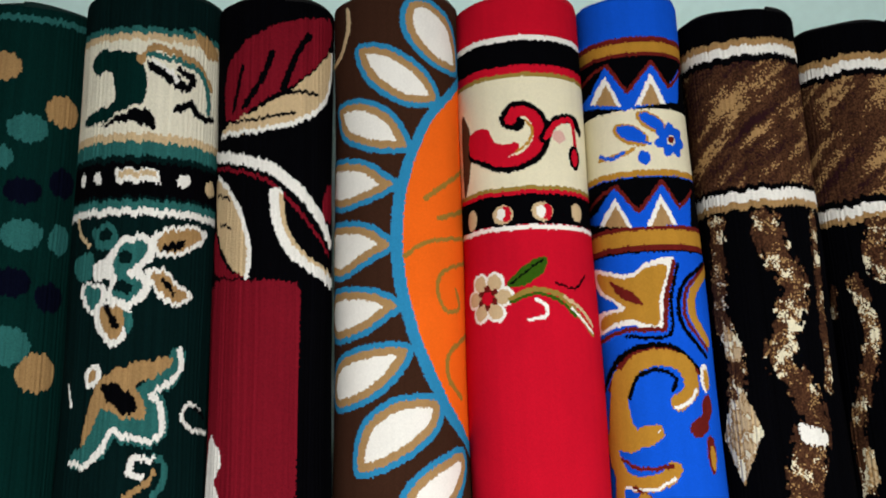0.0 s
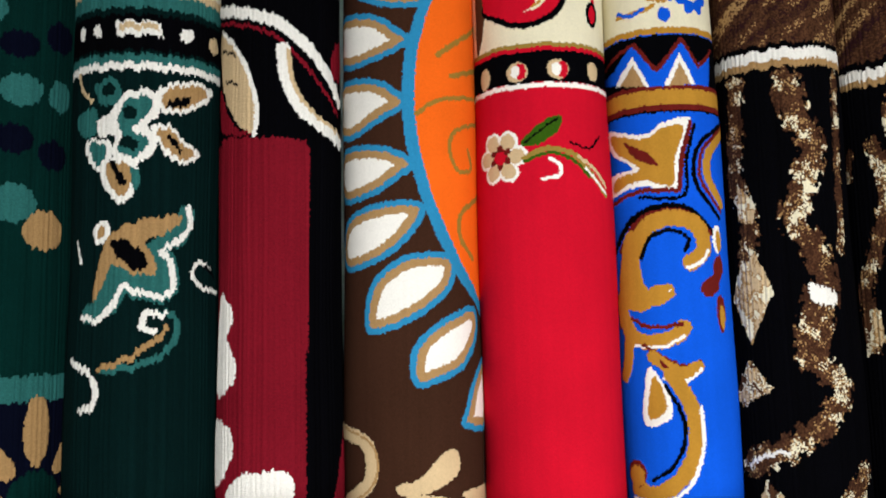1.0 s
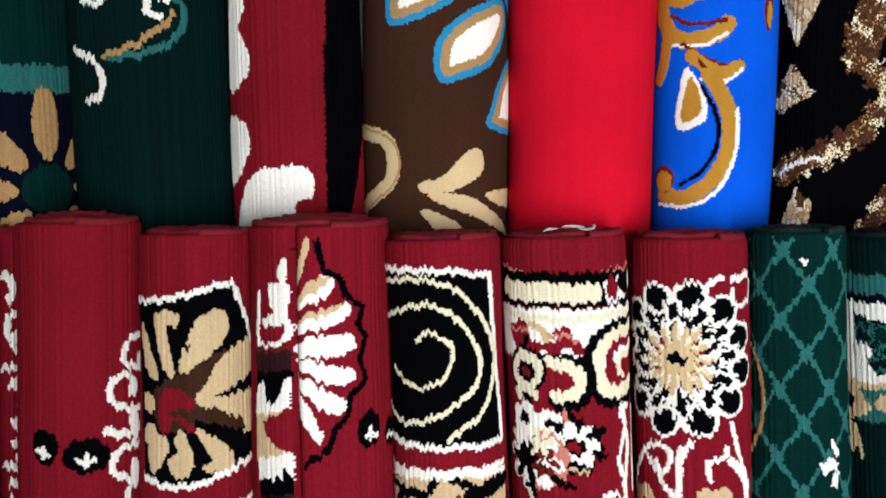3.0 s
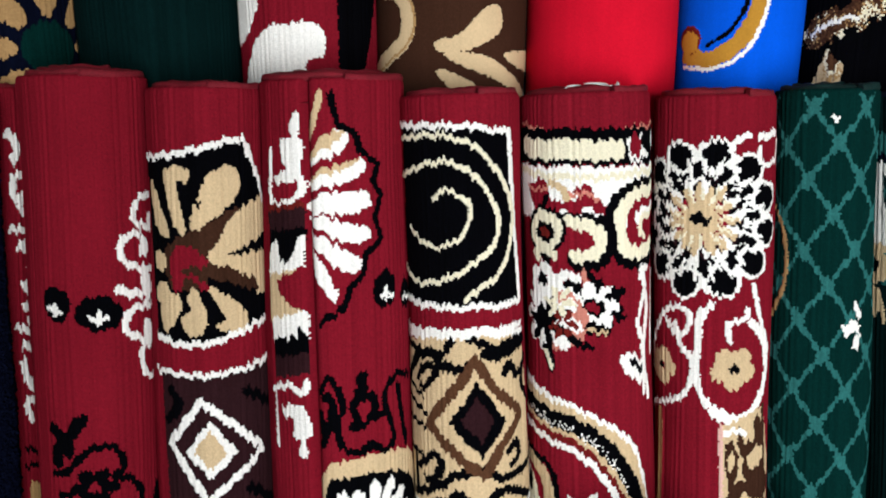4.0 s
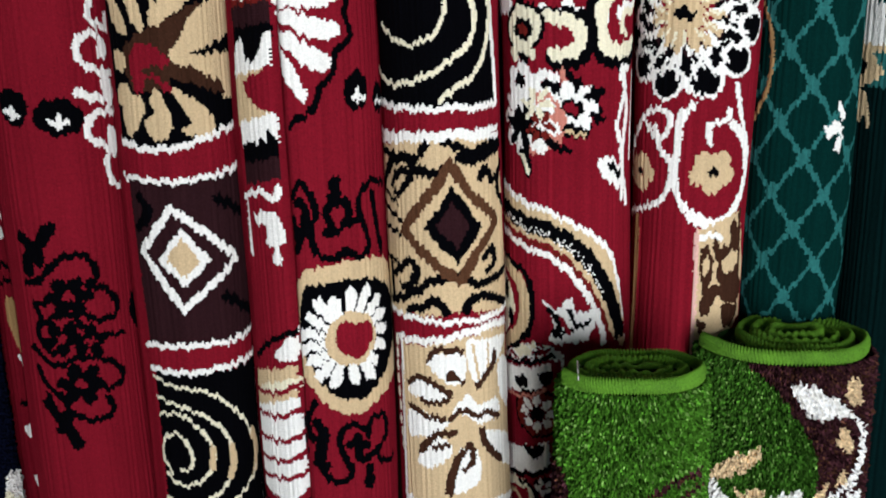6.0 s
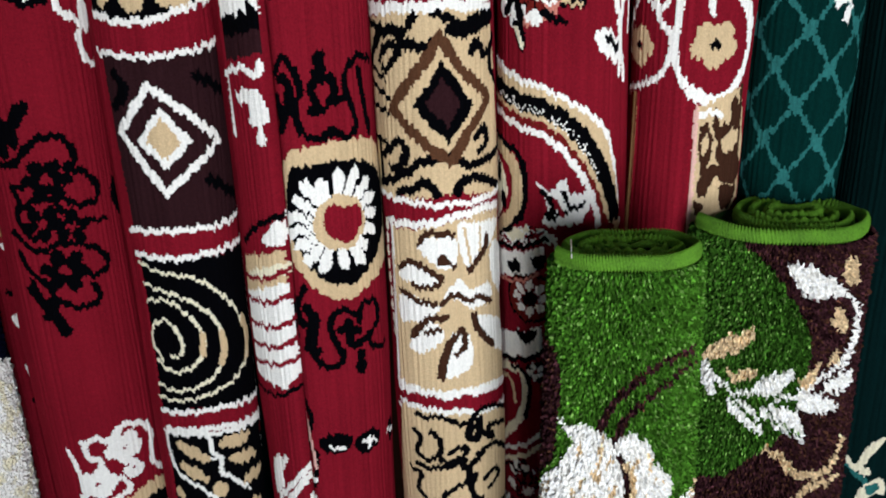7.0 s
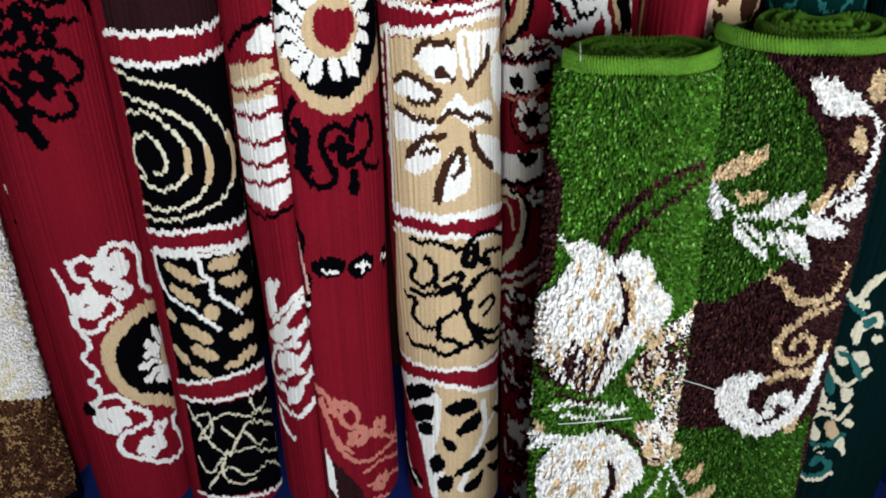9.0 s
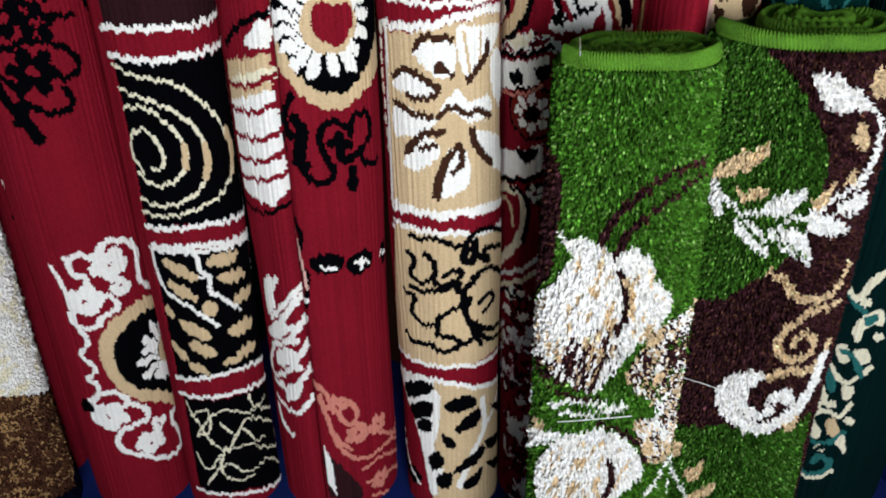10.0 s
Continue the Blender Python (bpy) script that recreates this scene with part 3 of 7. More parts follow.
def draw_petal_brown(w):
    w.eye((2.9, 2), (7.3, 1.5), (13.3, 6.2), (15.3, 15.2), (8.3, 15.7), (3.6, 11.7), (1.8, 6.7))
    w.eye((-7.2, 11.7), (-1.6, 12.1), (4.6, 16.2), (8.4, 21.4), (7.4, 24.2), (1.8, 24.4), (-3.3, 20.9), (-6.2, 16.8))
    w.eye((-13.1, 23.1), (-6.2, 23.3), (-0.7, 26.4), (2.3, 31.6), (2, 34.1), (-4, 33.8), (-10.7, 30.4), (-13.1, 26.1))
    w.eye((-17.4, 34.3), (-6.3, 36), (-1.4, 39.5), (0.3, 41.2), (-4, 43.7), (-10.7, 44.8), (-17.4, 42.6), (-17.4, 38.5))
    w.eye((-16.5, 47.5), (-6.3, 48.5), (-2, 51), (-0.5, 53.2), (-3.6, 55.2), (-10.7, 58.3), (-17.4, 56.4), (-17.4, 51.3))
    w.eye((-14.4, 60.8), (-5.2, 61.1), (-1.1, 62.7), (0.6, 64.5), (-2.1, 66.8), (-6.4, 69.4), (-14.2, 70), (-17.4, 64.8))
    w.eye((-12.7, 73.9), (-4.2, 71.6), (1.7, 71.6), (1.8, 74.1), (-1.3, 78.5), (-6.4, 81.8), (-13.2, 82.7), (-15.5, 78.9))
    w.eye((-6.5, 86.3), (-1.3, 81.7), (4.5, 80.7), (7.9, 81.9), (7, 86.6), (1.4, 91.3), (-4.3, 93.9), (-7.7, 93.6))
    w.line("sky", 2.6, (18.5, 15.4), (8, 25.6), (3.8, 33.8), (1.4, 41.8), (0.5, 49.4), (0.6, 57), (1.8, 64.3), (3.9, 71.6), (6.9, 78.7), (11, 84.9), (18.5, 91))
    w.poly("orange", (18.5, 16.9), (8.6, 25.7), (4.4, 34), (2.1, 42), (1.3, 49.5), (1.4, 57), (2.6, 64.3), (4.7, 71.6), (7.8, 78.3), (11.8, 84.2), (18.5, 88.4), (18.5, 69.7), (18.5, 47.1), (18.5, 23))
    w.line("oliveflash", 0.94, (5.4, 43.8), (10.4, 39.9), (18.5, 35.2))
    w.line("oliveflash", 0.94, (8, 47.4), (18.5, 43.8))
    w.line("oliveflash", 0.79, (1.5, 55.1), (6.1, 52.1), (18.5, 49.9))
    w.line("oliveflash", 0.79, (18.5, 54.7), (9.2, 57.4), (7.5, 61.5), (9.5, 65.1), (13.4, 64.2), (12.3, 60.8))
    w.line("oliveflash", 0.94, (18.5, 68.6), (10.4, 72.6), (9.9, 77.6), (13.7, 81.1))
    w.line("beige", 1.15, (-9.7, 2.4), (-9.7, 7.1), (-12.6, 12.2), (-17.4, 12.9))
    w.eye((0.8, 97.6), (5.1, 93.2), (12.9, 90.3), (14.4, 94.3), (9.7, 100.5), (4.1, 103), (0.8, 103.3))
    w.eye((10.4, 108.5), (13.2, 103), (18.1, 100.4), (18.1, 111.4), (10, 111.2))
    w.line("beige", 2.6, (-16.7, 112.2), (-9, 113.4), (-7.1, 117.3), (-8.4, 121.4), (-16, 125.9))
    w.line("tan", 0.43, (-14.5, 111.6), (-8, 113.2), (-5.9, 117.3), (-7.6, 121.8), (-15, 126.4))
    w.poly("beige", (-2.6, 120.9), (1.2, 119.7), (5, 115.7), (7.8, 115.4), (8.1, 119), (4, 121.7), (-1.2, 122.8))
    w.poly("beige", (-1.3, 123.1), (5, 123), (13, 127.6), (18.1, 131.9), (7.1, 127))
    w.poly("beige", (-2.4, 125.5), (2, 126.6), (5.1, 129.7), (0.9, 129.5))
    w.poly("beige", (9.3, 122.6), (18.1, 122.7), (18.2, 125.9), (11.1, 124.6))


def draw_scroll_red(w):
    w.band("white", 8.9, 10.1)
    w.band("black", 10.1, 15.5)
    w.band("red", 15.5, 17.2)
    w.band("olive", 17.2, 18.1)
    w.band("cream", 18.1, 40.4)
    w.band("olive", 40.4, 41.2)
    w.band("red", 41.2, 41.9)
    w.band("black", 42, 47.9)
    w.band("white", 48, 48.9)
    w.poly("midbrown", (-14.7, 24), (-11.6, 28.4), (-12.5, 36.8), (-15.1, 39.9))
    w.line("black", 3.0, (-11.1, 32.5), (-4.8, 36), (0.4, 34.7), (2.7, 30.2), (1.3, 26), (-1.8, 24.7), (-3.5, 26.8), (-1.9, 27.9))
    w.line("red", 2.1, (-11.1, 32), (-4.7, 35.3), (-0, 34.2), (2, 30.2), (1, 26.5), (-1.8, 25.4), (-2.9, 26.9))
    w.line("gold", 0.50, (-9.3, 31.8), (-4.1, 33.8), (-0.5, 32.4), (0.8, 29.4), (-0.3, 27.5))
    w.poly("red", (-11.6, 28.4), (-7.6, 28.3), (-5.6, 31.5), (-1.7, 31.8), (-3.1, 34.1), (-7.9, 34.7), (-11.8, 32.6))
    w.line("black", 2.0, (2.8, 31), (5.3, 27.3), (9.6, 26.3), (11.7, 28.3))
    w.line("red", 1.08, (3.3, 30.7), (5.5, 27.7), (9.2, 26.9), (10, 32.3))
    w.poly("pink", (4.3, 30.1), (6.2, 29), (7.3, 30.8), (5.4, 31.7))
    w.dot("black", 9.6, 34.2, 1.7, 2.5, 0)
    w.dot("red", 9.6, 34.2, 0.9, 1.7, 0)
    w.dot("beige", -12.3, 45.7, 1.4, 2.0, 0)
    w.dot("beige", -5.3, 45.7, 1.9, 1.9, 0)
    w.dot("red", -4.7, 45.7, 1.0, 1.6, 0)
    w.dot("white", -5.6, 45.6, 0.8, 1.2, 0)
    w.dot("beige", 1.8, 45.5, 2.0, 1.9, 0)
    w.dot("red", 2.6, 45.5, 1.0, 1.6, 0)
    w.dot("white", 1.5, 45.5, 0.9, 1.2, 0)
    w.dot("beige", 9.3, 45.3, 1.5, 1.8, 0)
    w.poly("leaf", (-5.1, 59.3), (-3.5, 57.1), (-1.2, 55.3), (1.9, 54.2), (1.3, 57.1), (-2.1, 59.5))
    w.line("black", 0.38, (-4.3, 58.9), (1.3, 54.8))
    w.petals("white", -9, 61.3, 6, 1.5, 5.2, 1.9, 0)
    w.petals("beige", -9, 61.3, 6, 1.5, 4.6, 1.4, 0)
    w.petals("rust", -9, 61.3, 6, 0.5, 2.4, 0.6, 30)
    w.dot("red", -9, 61.5, 1.2, 1.2, 0)
    w.line("olive", 0.94, (-4.5, 61.8), (-1, 60.4), (3.4, 61.1), (6.3, 63.5), (11.3, 68.5))
    w.line("leaf", 0.58, (-4.5, 62.4), (-0.5, 61.2), (3.4, 62.1), (7.1, 65.4))
    w.line("white", 0.66, (-1.5, 65.9), (1.1, 65.4), (1.6, 63.4), (-0.1, 62.3))
    w.line("beige", 0.65, (5, 61.8), (8.6, 64), (11.5, 67))
    w.line("white", 0.49, (6.3, 63.8), (11.3, 68.3))
    w.line("black", 0.47, (3.6, 59.2), (7.3, 60.1), (10.3, 57.5))


def draw_border_blue(w):
    w.band("rust", 9, 10.2)
    w.band("gold", 10.2, 12.4)
    w.band("rust", 12.4, 13.2)
    w.band("black", 13.2, 24.6)
    w.band("cream", 24.6, 37.1)
    w.band("gold", 37.1, 38.3)
    w.band("black", 38.5, 48.1)
    w.band("rust", 48.1, 49)
    w.band("gold", 49, 51.8)
    w.band("rust", 51.8, 52.9)
    w.band("black", 52.9, 53.3)
    w.ang("blue", (-17.1, 21.1), (-10.6, 19.4), (-6.4, 14.4), (-2.8, 20.7), (1.8, 14.6), (4.9, 19.7), (9.3, 15), (7.7, 22.7), (-3.2, 24.7))
    w.aline("rust", 0.72, (-17.2, 17.6), (-6.4, 14.5), (-2.9, 20.9), (1.8, 14.6), (5.2, 19.9), (11, 14.2))
    w.ang("white", (-11.1, 21.7), (-6.8, 16.7), (-4.1, 23.8))
    w.ang("tan", (-9.6, 22.3), (-6.8, 18.6), (-4.9, 23.6))
    w.ang("white", (-1.7, 23.9), (1.5, 17), (4.2, 23.4))
    w.ang("tan", (-0.8, 24), (1.4, 19.1), (3.1, 23.6))
    w.ang("blue", (-17.1, 45.4), (-11, 44), (-6.5, 39.7), (-2.8, 45.2), (1.7, 39.4), (4.6, 44.2), (8.8, 41.1), (7.4, 48.1), (-3.1, 48.4))
    w.aline("rust", 0.72, (-17.2, 44), (-6.5, 39.8), (-2.8, 45.4), (1.7, 39.4), (4.9, 44.6), (9.4, 40.8))
    w.ang("white", (-10.7, 47.1), (-6.7, 42.1), (-4.1, 48.3))
    w.ang("tan", (-9.5, 47.4), (-6.7, 43.7), (-4.9, 48.2))
    w.ang("white", (-1.7, 48.3), (1.2, 42.1), (4, 48))
    w.ang("tan", (-0.9, 48.4), (1.2, 43.9), (3, 48.1))
    w.line("gold", 0.86, (-9.5, 34), (-4.9, 33.6), (-2.8, 32.8))
    w.line("blue", 0.72, (-9.4, 33.2), (-6.6, 34.2), (-4.5, 33.2))
    w.dot("gold", -3, 29.8, 3.6, 1.9, 32)
    w.dot("blue", -2.9, 29.6, 2.9, 1.4, 32)
    w.dot("gold", 1.1, 27.5, 3.4, 1.7, 38)
    w.dot("blue", 1.1, 27.3, 2.8, 1.2, 38)
    w.line("blue", 0.58, (-1.5, 31.1), (0.3, 31.9))
    w.petals("blue", 4.7, 31, 7, 0.9, 3.6, 1.1, 10)
    w.dot("rust", 4.7, 31, 0.7, 0.7, 0)
    w.dot("blue", -1, 34.6, 1.1, 1.4, 0)
    w.poly("white", (-14.5, 54.9), (-5.8, 57.2), (-2.7, 55.4), (2.6, 54.5), (0.5, 61.3), (-0.3, 68), (-6.7, 66.7), (-17.2, 68.3), (-14.3, 64), (-8, 63.2), (-13.3, 59.2))
    w.poly("gold", (-12.7, 56.1), (-5.9, 58), (-2.6, 56.3), (1.1, 56), (-0.6, 61.8), (-1.4, 66.9), (-6.4, 65.6), (-12.7, 67.1), (-11.9, 64.6), (-6.6, 63.5), (-11.6, 59.4))
    w.poly("rust", (-9.5, 58.2), (-5.3, 60.5), (-3.5, 63), (-6.8, 61.8))
    w.aline("rust", 0.86, (2.5, 55.2), (0.6, 61.3), (-0.2, 67.8), (-6.8, 67.5), (-15.2, 69.6))
    w.line("black", 0.66, (3.3, 55.6), (1.4, 61.9), (0.5, 68.8), (-6.9, 68.7))
    w.line("black", 0.85, (12.6, 54.2), (4.1, 59.2), (2.9, 66.6), (8, 72.9))
    w.line("rust", 0.72, (12.6, 54.9), (5.1, 59.7), (4, 66.1), (8.8, 71.7))
    w.line("gold", 1.8, (12.6, 56), (6.4, 60.4), (5.6, 65.5), (9.1, 70.2))
    w.line("black", 1.14, (5.8, 75.8), (0.3, 70.9), (-7.4, 71.8), (-13.8, 78))
    w.line("rust", 1.15, (5, 75.8), (-0.1, 71.7), (-6.8, 72.7), (-12, 78.1))
    w.line("gold", 3.0, (1.1, 81), (3.7, 78.6), (2.6, 74.4), (-1.5, 72.8), (-6.1, 74.2), (-9.1, 79.3), (-8.6, 84.9), (-6.2, 87.2), (-3.4, 86.1))
    w.line("white", 0.66, (0.3, 81.9), (3, 81), (4.5, 78.9))
    w.line("white", 0.66, (-7, 88.4), (-4.5, 87.9), (-2.9, 85.9))
    w.line("black", 0.76, (0.2, 78.7), (0.8, 76.6), (-2, 75), (-5.6, 76.2), (-7.4, 79.8))
    w.dot("white", 6.9, 76.7, 1.2, 2.6, 0)
    w.dot("gold", 7.2, 77.1, 0.8, 2.0, 0)
    w.dot("rust", 6.7, 82.1, 1.3, 2.4, 15)
    w.dot("rust", 4.6, 85, 2.4, 1.2, -30)
    w.dot("rust", 6.5, 90.3, 1.0, 3.4, 0)
    w.line("gold", 3.2, (-9.4, 76.4), (-10.8, 81.3), (-11.6, 85.2), (-9, 88), (-4.4, 86.3))
    w.line("rust", 0.79, (-15.6, 76.5), (-14.4, 84.9), (-13.5, 92.2))
    w.line("gold", 3.4, (-11.2, 84.2), (-12.6, 89.2), (-11, 92.9))
    w.line("gold", 2.8, (-11, 93.9), (-6.4, 95.1), (-2.2, 94), (-0.9, 92.5))
    w.line("white", 0.57, (-9.6, 95.7), (-4.5, 95.9), (-0.9, 94))
    w.line("rust", 0.72, (-10.1, 90.8), (-6.3, 92.4), (-1.2, 91.9))
    w.line("gold", 2.6, (-11, 93.4), (-11.7, 98.4), (-12.8, 101))
    w.line("rust", 0.65, (-7.9, 95.5), (-4.5, 97.7), (-1.4, 99.3), (1.5, 98.6))
    w.line("gold", 2.2, (-6.4, 97.6), (-1.8, 100.5), (1.1, 99.5))
    w.line("white", 0.57, (-4.5, 101.4), (-0.9, 101.9), (1.7, 99.9))
    w.poly("white", (-8.6, 109.6), (-8.1, 102.5), (-6.9, 99.4), (-3.8, 104.6), (-4.1, 108.7))
    w.poly("gold", (-7.7, 108.4), (-7.2, 103.6), (-6.2, 101), (-4.5, 105.1), (-4.9, 107.7))
    w.line("rust", 0.72, (-4.9, 98.6), (-1.3, 103.6), (-0.1, 109.6))
    w.line("gold", 2.6, (-3.4, 100.6), (-0.4, 106.6), (-0.1, 113), (-2.3, 118.2), (-6.4, 121.4), (-11.4, 121.2))
    w.line("white", 0.66, (1.1, 106.6), (1, 113.5), (-1.4, 119.9), (-6, 123), (-12, 122.9))
    w.line("black", 0.66, (-4.5, 102.6), (-2.1, 107.6), (-1.9, 112.5), (-4.2, 117), (-7.6, 119.4))
    w.dot("rust", -11, 118.5, 2.3, 2.4, 0)
    w.dot("gold", -11, 118.9, 1.9, 1.9, 0)
    w.dot("rust", 4.8, 86, 2.0, 1.0, -30)
    w.dot("rust", 6.6, 82, 1.0, 1.8, 0)
    w.dot("rust", 6.8, 89.9, 1.0, 2.8, 0)
    w.dot("gold", 6.8, 90.9, 0.7, 2.2, 0)


def draw_wave_black(w):
    w.band("tan", 6.4, 7.9)
    w.band("white", 7.9, 9.9)
    w.band("white", 38.1, 40.2)
    w.band("tan", 40.2, 41.6)
    w.mottle((w.V > 11.5) & (w.V < 37), ["darkbrown", "brown", "brown", "midbrown", "brown", "midbrown", "midbrown", "tan"], 2.6, (3.4, 0.7), -38, 0.16)
    w.wave(3.6, (-11.4, 43.5), (-11.8, 52.9), (-12.6, 61.5), (-10.2, 70.2), (-11.3, 76.4))
    w.wave(4.6, (-2.2, 44.7), (-1, 51), (1.5, 57.5), (-1.4, 65.7), (-2.3, 70.8), (1.2, 76.9), (2.3, 83.8), (-1.9, 94.4))
    w.blot('beige,tan,cream', (-13.7, 80.9), (-9.4, 75.4), (-6.6, 82.7), (-11, 92.4), (-13.9, 86.5))
    w.poly("white", (-0.7, 81.3), (1.7, 82.3), (4.1, 83.9), (3.3, 85.8), (-0.7, 84.9))
    w.wave(2.0, (7.7, 43.1), (7, 53.1), (6.6, 71), (6.1, 76))
    w.wave(4.2, (0.7, 83.2), (-1.3, 89.5), (-0.4, 95.4), (3.8, 100.4), (0.7, 105.2), (-5.4, 110.2), (-13.2, 114.1))
    w.wave(3.8, (7.7, 115.5), (1.7, 123.1))
    w.blot('beige,tan,cream', (-12.1, 62.8), (-8.6, 66.5), (-9.3, 70.3), (-12.4, 69.8))
    w.blot('beige,tan,cream', (-15.2, 83.7), (-12.2, 76.9), (-6.5, 83.4), (-11.7, 90.1))
    w.blot('beige,tan,cream,midbrown', (-15.7, 101.3), (-11.7, 95.1), (-7.7, 100.2), (-13.9, 103.9))
    w.blot('beige,tan,cream,midbrown', (-13.2, 124.5), (-10.1, 116.4), (-7.2, 119.2), (-8.1, 124.4))
    w.line("white", 0.66, (-13.2, 114.1), (-9.1, 111.8), (-5.9, 111.2))
    w.poly("white", (-0.8, 81.8), (1.4, 82.3), (3.8, 83.7), (3.2, 85.7), (-0.4, 84.7))


def draw_wave_black_far(w):
    w.band("tan", 6.8, 8.3)
    w.band("white", 8.3, 10.3)
    w.band("white", 38, 40)
    w.band("tan", 40, 41.3)
    w.mottle((w.V > 11.7) & (w.V < 36.5), ["darkbrown", "brown", "brown", "midbrown", "brown", "midbrown", "midbrown", "tan"], 2.6, (3.4, 0.7), -38, 0.16)
    w.wave(3.6, (-4.4, 42.8), (-5.6, 47), (-5.1, 51.3))
    w.wave(2.8, (-9.8, 52.6), (-8.4, 62.6), (-10.5, 71.7), (-13.2, 79.8), (-12.3, 89.8))
    w.wave(1.8, (-14.9, 53.7), (-15.7, 58.5))
    w.blot('beige,tan,cream,midbrown', (-13.9, 83.9), (-10.9, 82.9), (-10.2, 88.8), (-14.2, 92.1))


def draw_shaggy_white(w):
    w.col[:] = INK["navy"]
    w.blot('white,white,white,white,white,ivory,cream', (19.9, 92.9), (19.7, 93.4), (19.8, 119.7), (20, 139.8), (9.9, 134), (2.4, 128.5), (13.6, 89.9))
    w.blot('midbrown,brown,tan,brown,midbrown,brown', (2.7, 127.3), (10.3, 132.3), (20, 138.5), (19, 153.7), (15.3, 159.6), (6.3, 156.3), (-6.4, 156.1))


def draw_lace_maroon(w):
    w.line("white", 1.6, (8.8, 7.9), (10.3, 9.9), (9.6, 11.9))
    w.line("white", 1.3, (9.3, 14.9), (12.3, 14.4), (15.4, 16.9), (12.3, 18.8), (9.4, 18.1), (9.2, 15.9))
    w.dot("white", 12.4, 18.2, 1.0, 1.4, 0)
    w.line("white", 1.2, (11.2, 17.5), (10.4, 20.1), (14.1, 21.5))
    w.line("white", 1.2, (8.5, 23.2), (15.4, 24))
    w.line("white", 1.2, (12.3, 25.4), (9.8, 26.2), (15.4, 27.5))
    w.line("white", 1.4, (12.1, 29.3), (15.4, 31.8), (10.6, 32.6), (15.4, 34.7), (10.7, 36.2))
    w.line("white", 1.2, (14.9, 36.1), (11.6, 38.4), (15.4, 38.4))
    w.line("white", 1.2, (9, 39.4), (15.3, 41.5))
    w.line("white", 1.4, (10.1, 42.5), (15.3, 44.3), (15.3, 48.1), (10.7, 48.5), (9.8, 45.3))
    w.dot("white", 14.1, 45.9, 1.3, 1.6, 0)
    w.line("white", 1.3, (10.9, 49.3), (15.4, 51.8), (10.1, 52), (11, 55.2))
    w.line("black", 0.9, (9.4, 59.8), (15.4, 62.8))
    w.poly("tan", (9.6, 66), (15.3, 69.1), (15.3, 77), (10.9, 74.7))
    w.line("black", 0.95, (9.1, 62.9), (13, 63.3), (15.3, 64.5))
    w.line("white", 0.74, (11, 76.6), (15.4, 82.7))
    w.poly("tan", (13.2, 96.2), (15.5, 99.8), (15.5, 106.9), (13.5, 105.4))
    w.poly("white", (10.2, 89.4), (15.5, 89.7), (15.5, 92.9), (10.9, 91.8))
    w.line("white", 0.82, (10.7, 99.4), (13.3, 105.6), (15.5, 106.8))
    w.line("black", 1.14, (10.2, 85.2), (15.5, 86.3), (15.5, 88.2))
    w.line("black", 0.95, (10.6, 106.2), (15.5, 110.4))
    w.dot("black", 15.1, 123.7, 1.6, 2.0, 0)


